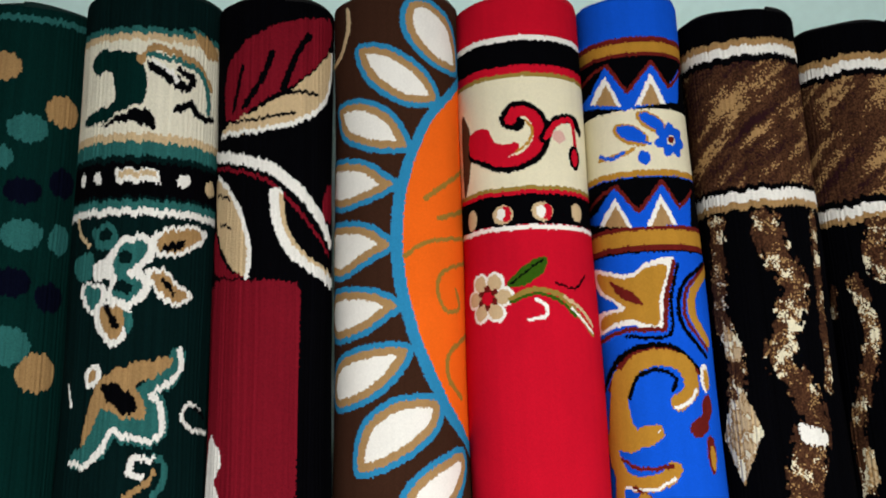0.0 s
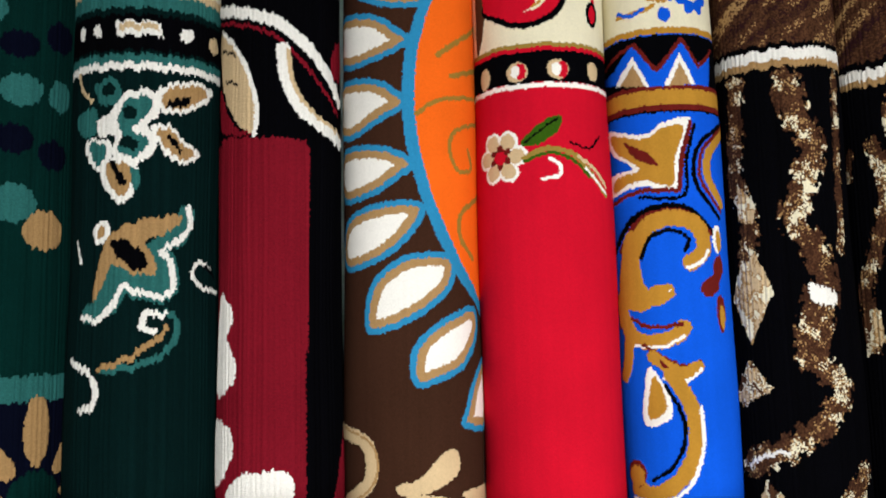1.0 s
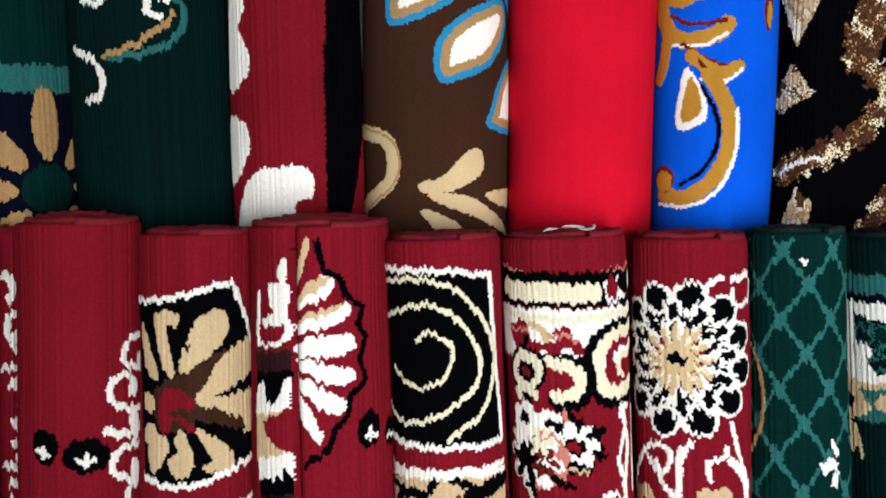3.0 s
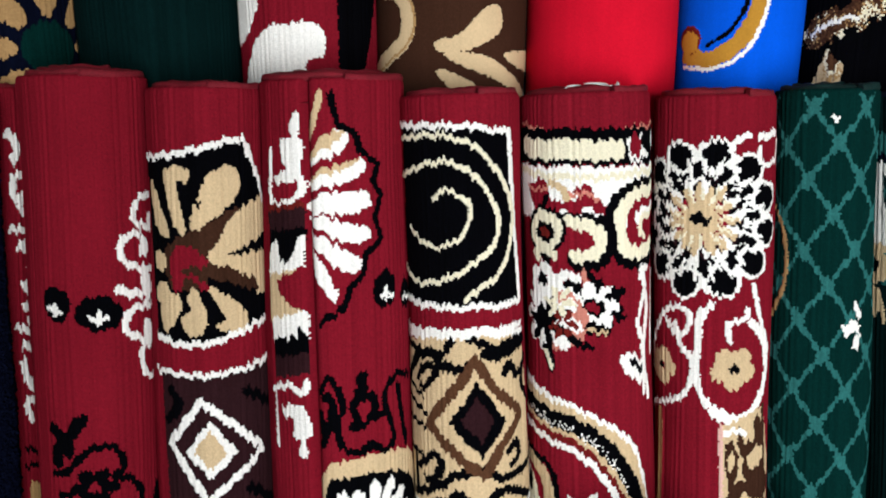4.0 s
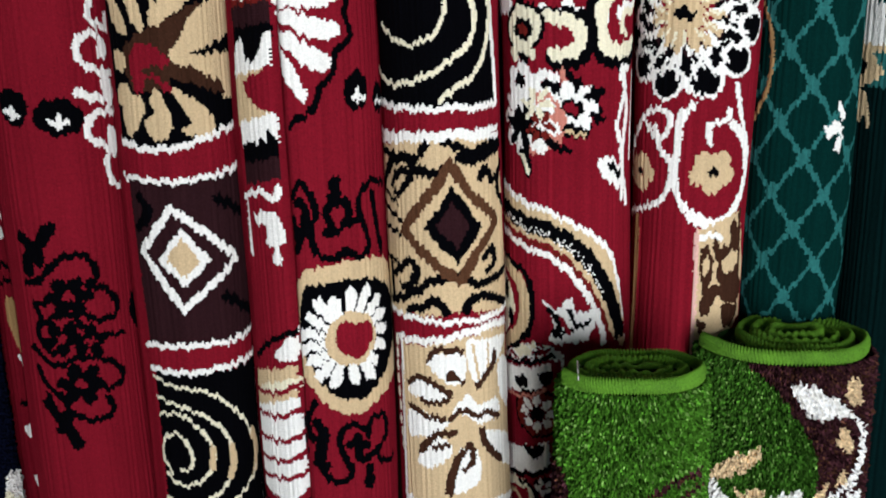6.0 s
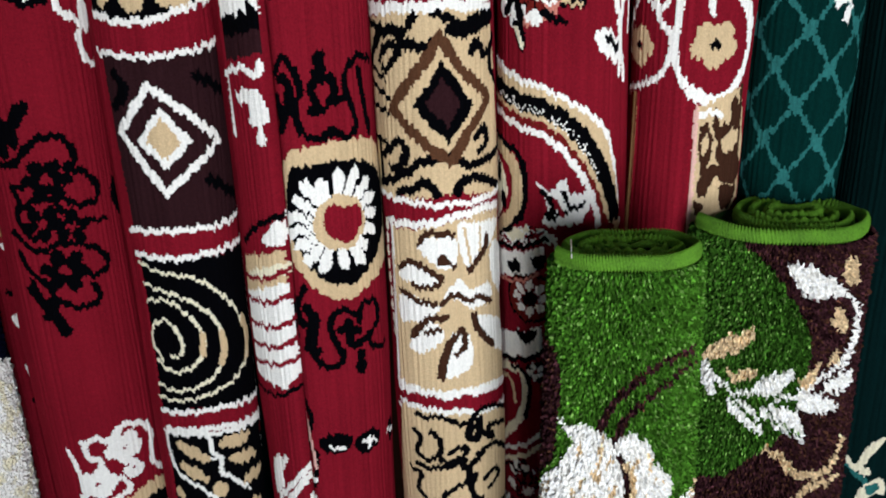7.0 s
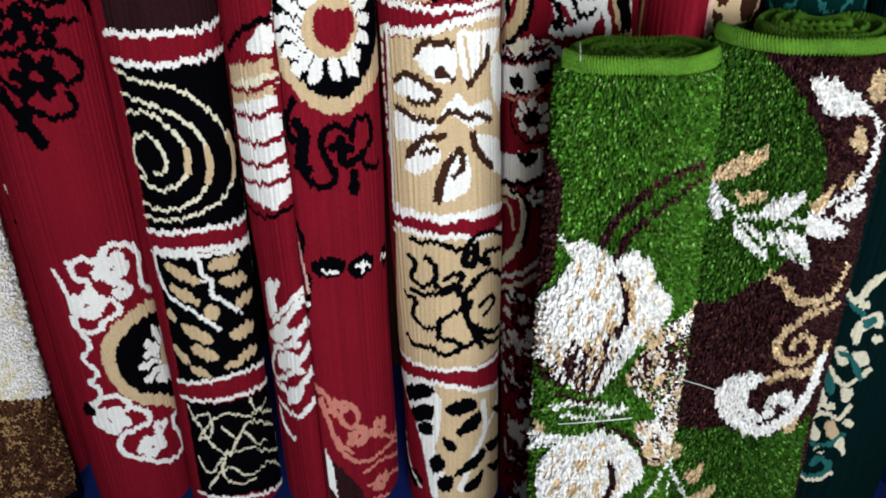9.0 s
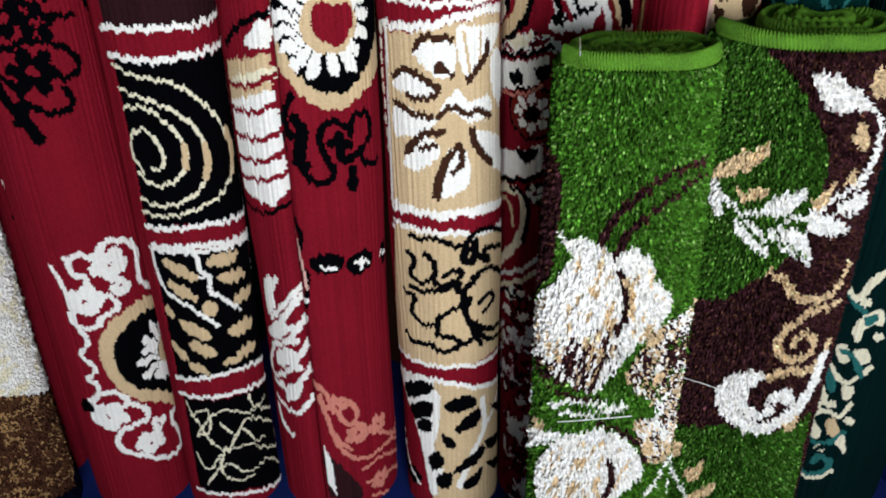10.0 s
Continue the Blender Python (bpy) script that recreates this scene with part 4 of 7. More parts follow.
def draw_poppy_maroon(w):
    w.dot("black", -1.9, 34.6, 2.1, 2.7, 0)
    w.aline("white", 0.74, (-3.1, 35.5), (-1.3, 35.5))
    w.aline("white", 0.74, (-2, 34.7), (-2, 36.2))
    w.dot("black", 3.9, 36.2, 3.2, 2.7, 0)
    w.aline("white", 0.74, (2.7, 36.8), (4.9, 37))
    w.aline("white", 0.74, (3.9, 36.2), (3.8, 37.7))
    w.line("white", 1.0, (15.5, 18.5), (11.3, 18.8), (9.6, 20.6), (9.6, 22.4), (11.9, 23.5), (14.2, 24))
    w.dot("white", 13.4, 22.8, 1.0, 1.6, 0)
    w.line("white", 1.1, (10.5, 24.3), (8, 24.7), (7.1, 26.3), (7.5, 28.2), (9.2, 29.4), (11.9, 30.1), (16.5, 30.3))
    w.dot("white", 11.3, 26.6, 1.1, 1.7, 0)
    w.line("white", 1.3, (6.6, 32.5), (8.9, 33.6), (12.1, 33.5), (15.1, 32.7))
    w.poly("white", (10.3, 30.7), (12.4, 30.8), (13.1, 33.6), (11.4, 35.3), (10.6, 33.2))
    w.line("white", 1.1, (12.6, 35.9), (8.7, 36), (7.4, 37.8), (7.8, 39.5), (10, 40.9), (11.7, 42.3))
    w.dot("white", 11.6, 39.8, 1.2, 1.8, 0)
    w.line("white", 1.0, (12, 41.6), (10, 42.9), (10.2, 45.1), (11.5, 47), (16.5, 47.8))
    w.line("black", 1.9, (-3.4, 54.2), (-1.9, 55.5), (-1.2, 57.3))
    w.line("black", 1.9, (0.9, 52.5), (-0.1, 53.7), (-1.2, 55.5), (-2.7, 57.2), (-3, 59.4))
    w.line("black", 1.1, (-3.6, 61.4), (-1.5, 60.4), (0.5, 58.3), (2.6, 57), (4.8, 57.1), (6.1, 58.6), (6.3, 60.4), (5.2, 61.5))
    w.line("black", 1.1, (4.9, 61.9), (7, 62.4), (8.8, 64.6), (8.9, 66.8), (7.1, 67.6), (5, 67.1), (3.9, 66.2))
    w.petals("black", 2.2, 63.4, 6, 0.7, 3.5, 1.05, 0)
    w.dot("maroon", 2.3, 63.3, 0.8, 0.6, 0)
    w.line("black", 0.9, (-2.9, 64.5), (-0.9, 63.9), (0.3, 63.6))
    w.line("black", 1.0, (-2.7, 64.7), (-2, 66.9), (-2.8, 68.8), (-2, 71.2), (-0.6, 72.3))
    w.line("black", 1.0, (-2.1, 67.4), (-0.5, 66.5), (1.4, 66.2), (2.9, 67), (3.4, 68.1))
    w.petals("black", 0.7, 69.9, 5, 0.6, 3.0, 1.0, 20)
    w.petals("black", 4.3, 70.7, 5, 0.6, 2.8, 0.9, 60)
    w.dot("maroon", 0.7, 69.9, 0.7, 0.5, 0)
    w.dot("maroon", 4.3, 70.7, 0.7, 0.5, 0)
    w.line("black", 0.9, (2.4, 70.2), (5.4, 70), (9.7, 70.7))
    w.line("black", 1.0, (-4.2, 71.4), (-2.5, 73.2), (-0.3, 74.3), (1.3, 73.7), (3.4, 73.4), (6.5, 74.3), (8.7, 76.7), (8.3, 78.4), (6.4, 79.1), (5.3, 78.2))
    w.petals("black", 2.5, 77.8, 6, 0.7, 3.6, 1.1, 10)
    w.dot("maroon", 2.5, 77.8, 0.8, 0.6, 0)
    w.line("black", 1.0, (-3.6, 75.1), (-2.6, 77.5), (-0.5, 79.4), (0.5, 82), (2.6, 83.8), (5.2, 84), (6.5, 82.4), (5.9, 80.3))
    w.line("black", 1.0, (-2.4, 79.4), (-1.5, 82), (-0.3, 82.7))
    w.line("black", 1.9, (-2.7, 81.1), (-0.6, 84), (1, 87.9))
    w.line("black", 1.2, (0.5, 82.9), (-1.4, 85.2))
    w.dot("black", 14, 67.5, 2.4, 3.2, 0)
    w.dot("white", 16.7, 69.2, 0.6, 0.5, 0)
    w.dot("black", 14.6, 68.3, 2.6, 3.0, 0)
    w.line("white", 0.49, (14.4, 69), (16.6, 69))
    w.line("white", 1.15, (0, 108.8), (2.3, 108.3), (4.2, 109.1), (5.1, 107.9), (6.3, 106.6), (8.1, 107), (10.4, 108.4), (11.6, 110.8), (11, 113.7), (11.3, 116.8), (15.1, 119.9), (16.8, 119.4))
    w.petals("white", 6.1, 110.8, 5, 0.3, 3.3, 1.5, 20)
    w.petals("white", 7.2, 115.6, 4, 0.2, 1.9, 1.0, 10)
    w.line("white", 1.0, (0.2, 109.1), (0.5, 111.6), (2, 112.6), (2.3, 113.9), (3.4, 115.9), (5.4, 117.3), (5.9, 119.3), (4.2, 120.4), (3.1, 120.7), (2.2, 122.5), (-0.1, 122.6), (-1.6, 121.5), (-1.9, 119.8))
    w.petals("white", 1.1, 117.2, 5, 0.3, 3.2, 1.4, 0)
    w.line("white", 0.9, (-2.6, 110.5), (-1.5, 114.5), (-1.3, 118.8), (-1, 122.6), (-0.1, 124.2))
    w.line("white", 0.9, (-1, 122.6), (-0.1, 125.6), (-1.9, 128.1), (-1, 129.6), (-0, 131.6), (-1.9, 133.8), (-0.6, 134.5), (-0.5, 136.4), (-2, 138.9))
    w.poly("beige", (16.6, 120.5), (16.8, 122.1), (10.4, 119.7), (5.9, 120.8), (3.2, 123), (1.5, 126.5), (1.3, 131.3), (2.6, 135.7), (4.9, 139.1), (8.6, 141.8), (16.7, 146.6))
    w.poly("black", (16.6, 122.6), (16.8, 124.5), (10.6, 122.5), (6.6, 123.4), (4.1, 126.4), (3.4, 129.3), (3.8, 133.5), (5.9, 137), (9.1, 139.4), (16.7, 144.2))
    w.rays("white", 13.4, 132.4, 16, 0.35, 6.6, 7.2, 1.8, 4)
    w.dot("beige", 13.8, 132.6, 2.4, 2.9, 0)
    w.dot("rust", 14.6, 132.6, 1.5, 2.1, 0)
    w.line("white", 1.1, (-2.6, 139.2), (-0.1, 137), (2.3, 137.2), (3.7, 139), (3.2, 140.3))
    w.petals("white", 0.1, 142.4, 5, 0.3, 3.5, 1.6, 15)
    w.line("white", 1.1, (3.6, 139.9), (6.3, 141.9), (6.3, 144.2), (4.5, 145), (1.9, 146), (0.6, 148.2), (1.3, 151), (3.8, 152.6), (6.8, 154.8), (9.9, 156.1), (12.3, 155.2), (12.3, 152.3), (10.9, 148.3), (12.1, 146.5), (16.8, 147.7))
    w.petals("white", 5.9, 150.1, 5, 0.3, 2.8, 1.3, 30)
    w.petals("white", 8, 146.6, 3, 0.2, 1.7, 1.0, 0)
    w.dot("black", -3.5, 140.6, 1.4, 1.6, 0)


def draw_panel_maroon(w):
    w.ang("black", (-9.6, 11.2), (-7.2, 10.8), (0.7, 9.6), (5.1, 8.4), (7.6, 8.3), (9.4, 11.4), (12.1, 14.7), (14.4, 17.5), (14.4, 35.8), (9.1, 36.7), (5.9, 37.6), (2.2, 38.7), (-2.1, 38.9), (-5.1, 38.4), (-6.6, 37.8), high=0)
    w.poly("brown", (-4, 23.9), (-0.7, 21.7), (2.9, 20), (6.6, 18.3), (3, 23.8), (2.1, 25.7), (6.3, 27.6), (9.4, 30.6), (4.9, 29.8), (2, 28), (1.3, 30.2), (-1.7, 30.5), (-3.9, 29.7), (-4.7, 26.5), high=0)
    w.poly("beige", (-4.3, 12.8), (-2.7, 11.8), (-1.1, 12), (-0.1, 13.4), (-0.8, 14.4), (-1.5, 13.9), (-2.2, 14.9), (-1.7, 17.5), (-1.1, 21.2), (-1.6, 22.2), (-2.7, 21), (-3.6, 17.5), (-4.2, 15))
    w.poly("beige", (-0.4, 21.6), (0.2, 17.8), (1.3, 14.9), (2.5, 12.9), (4.6, 11.9), (6.5, 12.7), (6.8, 15.1), (5, 18.2), (2.3, 20.1))
    w.line("black", 0.8, (-1.8, 14.4), (-1.4, 16.8), (-0.8, 19.5))
    w.line("black", 1.0, (0.1, 14.9), (-0.1, 16.8), (0.7, 17.4))
    w.poly("beige", (12.8, 16.8), (7.7, 18), (4.9, 20.4), (3, 23.8), (1.8, 25.2), (2.6, 26.8), (4.4, 25.6), (7.1, 24.4), (14.5, 21.8), (14.4, 20))
    w.poly("beige", (2.9, 26.3), (5.3, 25.5), (14.4, 25.9), (14.4, 32.2), (9.3, 31.4), (6.2, 29.2), (3.7, 28.1))
    w.line("brown", 1.7, (1.9, 27.4), (5.2, 28.5), (9.2, 30.5))
    w.poly("beige", (2.5, 30.2), (4.2, 31.6), (7.1, 33.9), (7.5, 36.8), (4.9, 37.3), (2.7, 36.2), (4.1, 35), (2.7, 32.5), (1.7, 30.5))
    w.poly("beige", (-1.3, 31.5), (-0.1, 30.4), (1.1, 32.8), (1.5, 35.7), (-0.2, 37.8), (-1.6, 36.7), (-2.1, 34.9), (-0.8, 33.4))
    w.poly("beige", (-5.7, 33.1), (-3.8, 30.8), (-2.3, 31.7), (-2, 33.5), (-3.3, 35.6), (-4.6, 37.4), (-5.5, 35.3))
    w.poly("beige", (-7.7, 14.5), (-6.3, 15.1), (-5.1, 18.2), (-3.8, 21.3), (-3.9, 23), (-5.4, 22.2), (-6.8, 19.7), (-7.7, 17))
    w.poly("beige", (-6.5, 24.6), (-4.7, 25.3), (-4.4, 27.1), (-5.5, 28), (-6.7, 26.6))
    w.poly("beige", (-6.3, 29.7), (-4.5, 29.7), (-4.2, 31.6), (-5.7, 32.9), (-6.5, 31.8))
    w.poly("maroon", (-3.6, 25.3), (-2, 23.7), (-0.2, 24.2), (1.2, 25.3), (1.9, 26.4), (0.9, 27.1), (-0.9, 27), (-0.1, 28.3), (1.6, 29.6), (2, 30.7), (0.5, 30), (-1.3, 28.4), (-2, 30.7), (-3.2, 30.4), (-3.5, 27.7))
    w.line("brown", 0.9, (-1.4, 27.6), (0.8, 27.9), (3.7, 29))
    w.aline("white", 1.0, (-9.5, 11), (-3, 10.2), (0.7, 9.4), (4.4, 8.3), (7.5, 7.9), (9.1, 11.2), (11.1, 14.3), (12.2, 17.5))
    w.line("white", 1.0, (-6.6, 37.7), (-5.1, 38.3), (-2.1, 38.9), (2.2, 38.6), (5.9, 37.5), (9.1, 36.6), (14.4, 35.8))
    w.ang("maroon", (-6.8, 39.5), (0.7, 39.7), (7.3, 38.7), (14.4, 37), (14.4, 41.8), (8.1, 42.7), (1.3, 43.4), (-6.2, 42.9), high=0)
    w.line("white", 0.98, (-6.9, 43.2), (1.3, 43.7), (8.1, 43), (14.4, 41.8))
    w.ang("darkbrown", (-6, 43.6), (1.2, 44.2), (8.1, 43.5), (14.4, 42.6), (14.4, 70.1), (5.8, 69.8), (-0, 69.9), (-5.5, 69.7), high=0)
    w.line("black", 1.52, (-4, 46.3), (-3, 48.4), (-4.8, 50.8))
    w.line("black", 1.52, (6.9, 46.7), (12.6, 50.2))
    w.line("black", 1.52, (7.1, 62.2), (14.5, 67.5))
    w.aline("white", 1.15, (0.3, 47.7), (9.6, 56.4), (0.8, 63.6), (-4.6, 54.4), (0.3, 47.7))
    w.ang("white", (1.3, 50.7), (5.3, 56.1), (1.3, 60), (-2.3, 55.9))
    w.ang("beige", (1.2, 52.1), (3.7, 56), (1.4, 58.5), (-1, 55.8))
    w.line("white", 0.98, (-6.2, 69.8), (1.5, 69.6), (8.3, 69.7), (14.5, 69))
    w.ang("maroon", (-5.5, 70.2), (1.4, 70.2), (8.2, 70.2), (14.5, 69.8), (14.5, 73.4), (6.7, 73.3), (1, 73.6), (-5.5, 73.3), high=0)
    w.line("white", 0.98, (-5.9, 73.8), (0.9, 74.1), (6.7, 73.8), (14.5, 73.6))
    w.ang("black", (-5.2, 74.3), (0.9, 74.6), (6.6, 74.4), (14.5, 74.3), (14.6, 102.5), (6.1, 100.7), (0.8, 100.4), (-5.2, 101.4), high=0)
    w.line("cream", 0.58, (-5.5, 75.2), (-2.2, 76.3), (2.6, 77.4), (5.3, 79.6), (7.8, 82.4), (10, 86.4))
    w.line("beige", 1.4, (10.4, 86.6), (11.5, 89.9), (10.5, 93.7))
    w.line("cream", 0.58, (10.6, 93.4), (8.6, 95.6), (5.5, 97.3), (1.8, 98.4), (-1.7, 99), (-5.2, 98.9))
    w.line("cream", 0.6, (-5.2, 78.7), (-2, 79.5), (1.8, 81.2), (4.3, 83.7), (5.8, 86.8), (6.2, 90.4), (4.9, 94.1), (2, 96.2), (-1.5, 97.2), (-5.1, 96.5))
    w.line("beige", 1.1, (6, 87.6), (6.2, 90.4), (5.4, 92.9))
    w.line("cream", 0.6, (-5.1, 81.7), (-1.6, 81.1), (1.5, 83.8), (3.2, 87.4), (2.9, 90.8), (0.7, 93), (-1.7, 93.7), (-4.7, 92.1))
    w.line("beige", 0.9, (3.2, 87.1), (2.9, 90.8))
    w.line("cream", 0.58, (-3.6, 91.6), (-5, 89.2), (-4.7, 86.4), (-2.8, 84.6), (-1.1, 85.4), (0, 88.4), (-0.2, 90.5), (-1.9, 90.9))
    w.line("white", 0.6, (14.7, 82.2), (14.6, 89.3), (14.7, 102.6))
    w.line("white", 0.49, (14.6, 77.3), (14.6, 87.5), (14.6, 101.5))
    w.line("white", 0.98, (-5.2, 101.6), (1.6, 101), (6, 101.1), (14.6, 102.5))
    w.ang("maroon", (-4.8, 102.1), (1.5, 101.6), (5.9, 101.7), (14.6, 103.2), (14.6, 106.2), (7.7, 104.7), (2.1, 103.9), (-4.3, 104.4), high=0)
    w.line("white", 0.98, (-4.6, 104.9), (2, 104.4), (7.7, 105.2), (14.6, 106.5))
    w.ang("black", (-5.1, 105.6), (2.6, 105.3), (14.7, 107.7), (14.7, 134.2), (3.7, 130.8), (-5.2, 132.6), high=0)
    w.line("white", 0.90, (-5.1, 105.6), (2.5, 105.5), (14.7, 107.7), (14.7, 113.9))
    w.line("white", 0.74, (-5, 106.2), (-4.2, 112.5), (0.2, 116.4), (3.6, 120.5))
    w.aline("white", 0.74, (2.1, 105.5), (2.4, 109.4), (3.6, 110.3), (3.3, 113.4), (5.2, 115.7), (8, 118.8))
    w.aline("white", 0.57, (0.6, 110.5), (3.7, 110.5))
    w.dot("beige", -0.7, 108.9, 3.2, 1.1, 35)
    w.dot("beige", 6.2, 108, 2.9, 1.3, 5)
    w.dot("beige", 7.5, 111.9, 3.0, 1.2, 15)
    w.dot("beige", -0.9, 113, 2.8, 1.1, 38)
    w.dot("beige", 9.4, 116.6, 2.6, 1.2, 0)
    w.dot("beige", 2.9, 116.8, 1.2, 1.6, 0)
    w.dot("beige", -3.9, 117.8, 0.9, 1.2, 0)
    w.dot("beige", -0, 121.1, 3.0, 1.2, 42)
    w.dot("beige", 8, 122.8, 3.0, 1.5, 5)
    w.dot("beige", 0.7, 125.2, 2.6, 1.2, 40)
    w.dot("beige", 8.5, 128.1, 2.6, 1.2, 5)
    w.dot("beige", -3.5, 126.1, 2.2, 1.0, 50)
    w.dot("beige", 5.1, 129, 1.8, 0.8, 10)
    w.dot("beige", -0.6, 129.4, 2.0, 0.9, 35)
    w.line("white", 0.90, (-5.6, 132.8), (1.8, 131.3), (8, 131.6), (14.6, 134))
    w.ang("maroon", (-5.2, 133.4), (1.7, 132.1), (7.9, 132.3), (14.6, 134.8), (14.6, 137.7), (7.4, 135.7), (1.3, 135.2), (-4.8, 135.3), high=0)
    w.line("white", 0.90, (-5.3, 136.3), (1.2, 136), (7.2, 136.5), (14.6, 138.4))
    w.ang("black", (-4.6, 136.8), (1.1, 136.7), (7.1, 137.2), (14.6, 139.2), (14.6, 165.1), (4.2, 160.6), (-5.1, 160), high=0)
    w.line("cream", 0.43, (-4.3, 138), (-2.6, 142), (0.1, 148.1), (4.5, 149.2), (9.7, 149.9))
    w.line("cream", 0.43, (-3.2, 145.7), (-0.4, 141), (2.6, 139.4), (6.5, 141.8), (11.8, 141.4))
    w.line("cream", 0.43, (1.3, 142.5), (3.8, 146), (6.3, 143.1), (13.2, 149.1))
    w.line("cream", 0.43, (-4, 150.4), (-2.3, 154.2), (0.9, 149.6))
    w.line("cream", 0.43, (-2.9, 158.2), (1, 152.6), (4.7, 156.1), (9.6, 155.8), (14.7, 162.3))
    w.line("cream", 0.43, (1.9, 149.8), (4.5, 144.9), (6.9, 148.4))
    w.line("cream", 0.43, (-3.6, 140.9), (-0.6, 139), (-0.6, 143.8), (-3.2, 145.7))
    w.line("cream", 0.43, (1.6, 148.2), (0.1, 154), (2.5, 157.4), (5.7, 157.5))
    w.line("cream", 0.43, (7, 138), (8.5, 141.7), (14.7, 146.7))
    w.line("cream", 0.43, (7.2, 150.9), (14.7, 156.6), (14.7, 152.9))
    w.line("white", 0.90, (-5.8, 160.7), (2.1, 161.1), (14.6, 165.4))


def draw_fan_maroon(w):
    w.poly("white", (-4, 5.3), (-3.5, 5.7), (-3.6, 8.7), (-4.1, 9.4), (-5.2, 7.7), (-4.9, 6.5))
    w.poly("white", (-6.7, 9.3), (-3.4, 9.3), (-3.5, 13.8), (-3.6, 15.4), (-5.9, 15.7), (-8.4, 15.6), (-8, 14.3), (-6.1, 13.8), (-6.7, 11.8))
    w.line("white", 1.0, (-9.3, 10.9), (-9.5, 18.2), (-6, 18.7), (-3.8, 17.6), (-3.4, 15.7))
    w.ang("rust", (-10.5, 19.2), (-3.2, 18.7), (-3.2, 19.6), (-10.3, 20.3), high=0)
    w.ang("darkbrown", (-10.6, 20.2), (-3.2, 19.5), (-3.2, 22.7), (-10.3, 23.3), high=0)
    w.ang("black", (-10.3, 23.1), (-3.1, 22.5), (-3.3, 27.6), (-10.3, 28.6), high=0)
    w.ang("white", (-10.4, 29.3), (-10, 25.3), (-8, 24.6), (-7.6, 27.1), (-6.5, 28.1), (-5.3, 26.7), (-4.8, 25.7), (-4.1, 24.1), (-3.3, 23.6), (-3.4, 29.5), (-10.2, 30.6))
    w.ang("beige", (-10.2, 29.8), (-3.3, 28.5), (-3.2, 35.6), (-10.3, 37.3))
    w.poly("maroon", (-8.2, 30.5), (-5.6, 29.4), (-3.1, 28.7), (-3.1, 34.8), (-4.9, 34.7), (-7.2, 33))
    w.ang("black", (-9.9, 38.5), (-3.2, 36.6), (-3.3, 41.8), (-9.8, 43), high=0)
    w.ang("white", (-10, 36.6), (-3.1, 35.1), (-3.2, 39.3), (-4.5, 37.4), (-4.8, 39.5), (-5.9, 38.2), (-6.3, 39.9), (-7.6, 39), (-9.8, 40.3))
    w.ang("darkbrown", (-9.8, 42.8), (-3.3, 41.5), (-3.2, 44.7), (-9.8, 46), high=0)
    w.line("white", 1.0, (-10.5, 47.8), (-6.7, 46.7), (-4.3, 47.9), (-3.6, 46.3))
    w.line("white", 0.6, (-9.8, 47.9), (-9.9, 56.5))
    w.poly("white", (-8.3, 50.3), (-4.9, 49.7), (-3.6, 51.6), (-3.3, 54.4), (-4.3, 55.5), (-3.8, 57.1), (-4.2, 58.3), (-5.4, 57.3), (-5, 55.2), (-6.3, 54.7), (-6.2, 52), (-7.9, 51.8))
    w.poly("beige", (-2.5, 9.8), (-1.7, 6), (-0.6, 2.3), (0.1, 3), (-0.8, 6.8))
    w.poly("white", (-2.4, 12.3), (-0, 9), (3.1, 7.4), (3.2, 10.1), (-0, 12.4))
    w.poly("beige", (-2.4, 12), (0.1, 8.8), (3, 7.6), (2.2, 9), (-0.1, 11))
    w.poly("white", (-2.6, 15.6), (0.5, 13.6), (5.1, 12.2), (5.7, 14.2), (1.9, 16), (-1.7, 16.7))
    w.poly("beige", (-2.4, 15.1), (0.7, 13.3), (5, 12.2), (2.8, 13.6), (-0.2, 14.7))
    w.poly("white", (-2.7, 18.6), (1.2, 17.1), (6, 17.3), (6, 19.8), (1, 20.5), (-2.5, 20))
    w.poly("white", (-2.8, 20.8), (1.7, 21.3), (6.3, 23), (5.2, 24.8), (0.9, 23.9))
    w.poly("white", (-2.6, 22.9), (1.6, 25.2), (4.9, 27.5), (3.4, 29.3), (-0.1, 27.2))
    w.poly("white", (-2.5, 24.5), (-0.1, 28.9), (1.5, 32.6), (0.1, 33.1), (-1.8, 28.8))
    w.aline("black", 0.95, (1.1, 2.3), (2, 6.8), (4.3, 8.2), (5.2, 11.3), (7.9, 12.9), (6.9, 15.3), (8.3, 17.7), (7.1, 20.9), (8.1, 24.4), (5.6, 26.6), (5, 29.8), (3.1, 31.4), (2.2, 34.5), (-1, 36.9))
    w.dot("black", 8.6, 32.2, 2.2, 2.9, 0)
    w.aline("white", 0.74, (7.8, 32.9), (9.9, 33.2))
    w.aline("white", 0.74, (8.7, 32.2), (8.8, 33.9))
    w.dot("black", 13.6, 33.5, 1.6, 2.4, 0)
    w.aline("white", 0.66, (12.7, 34), (14.6, 34.2))
    w.dot("black", 4.4, 45.4, 0.9, 1.0, 0)
    w.line("black", 1.5, (4.4, 45.6), (4.5, 48.6))
    w.ang("black", (3.2, 47), (5.5, 46.8), (5.4, 47.8), (3.1, 47.9))
    w.line("black", 1.2, (3.8, 48.5), (3, 49.9), (3.6, 51.8), (2.8, 53))
    w.line("black", 1.2, (5.2, 48.5), (6.5, 50), (5.6, 52), (7.3, 51.4))
    w.poly("black", (5.8, 47.7), (6.8, 48.4), (6.8, 50.5), (5.7, 50.1))
    w.line("black", 1.2, (3.1, 53.1), (4.8, 52.8))
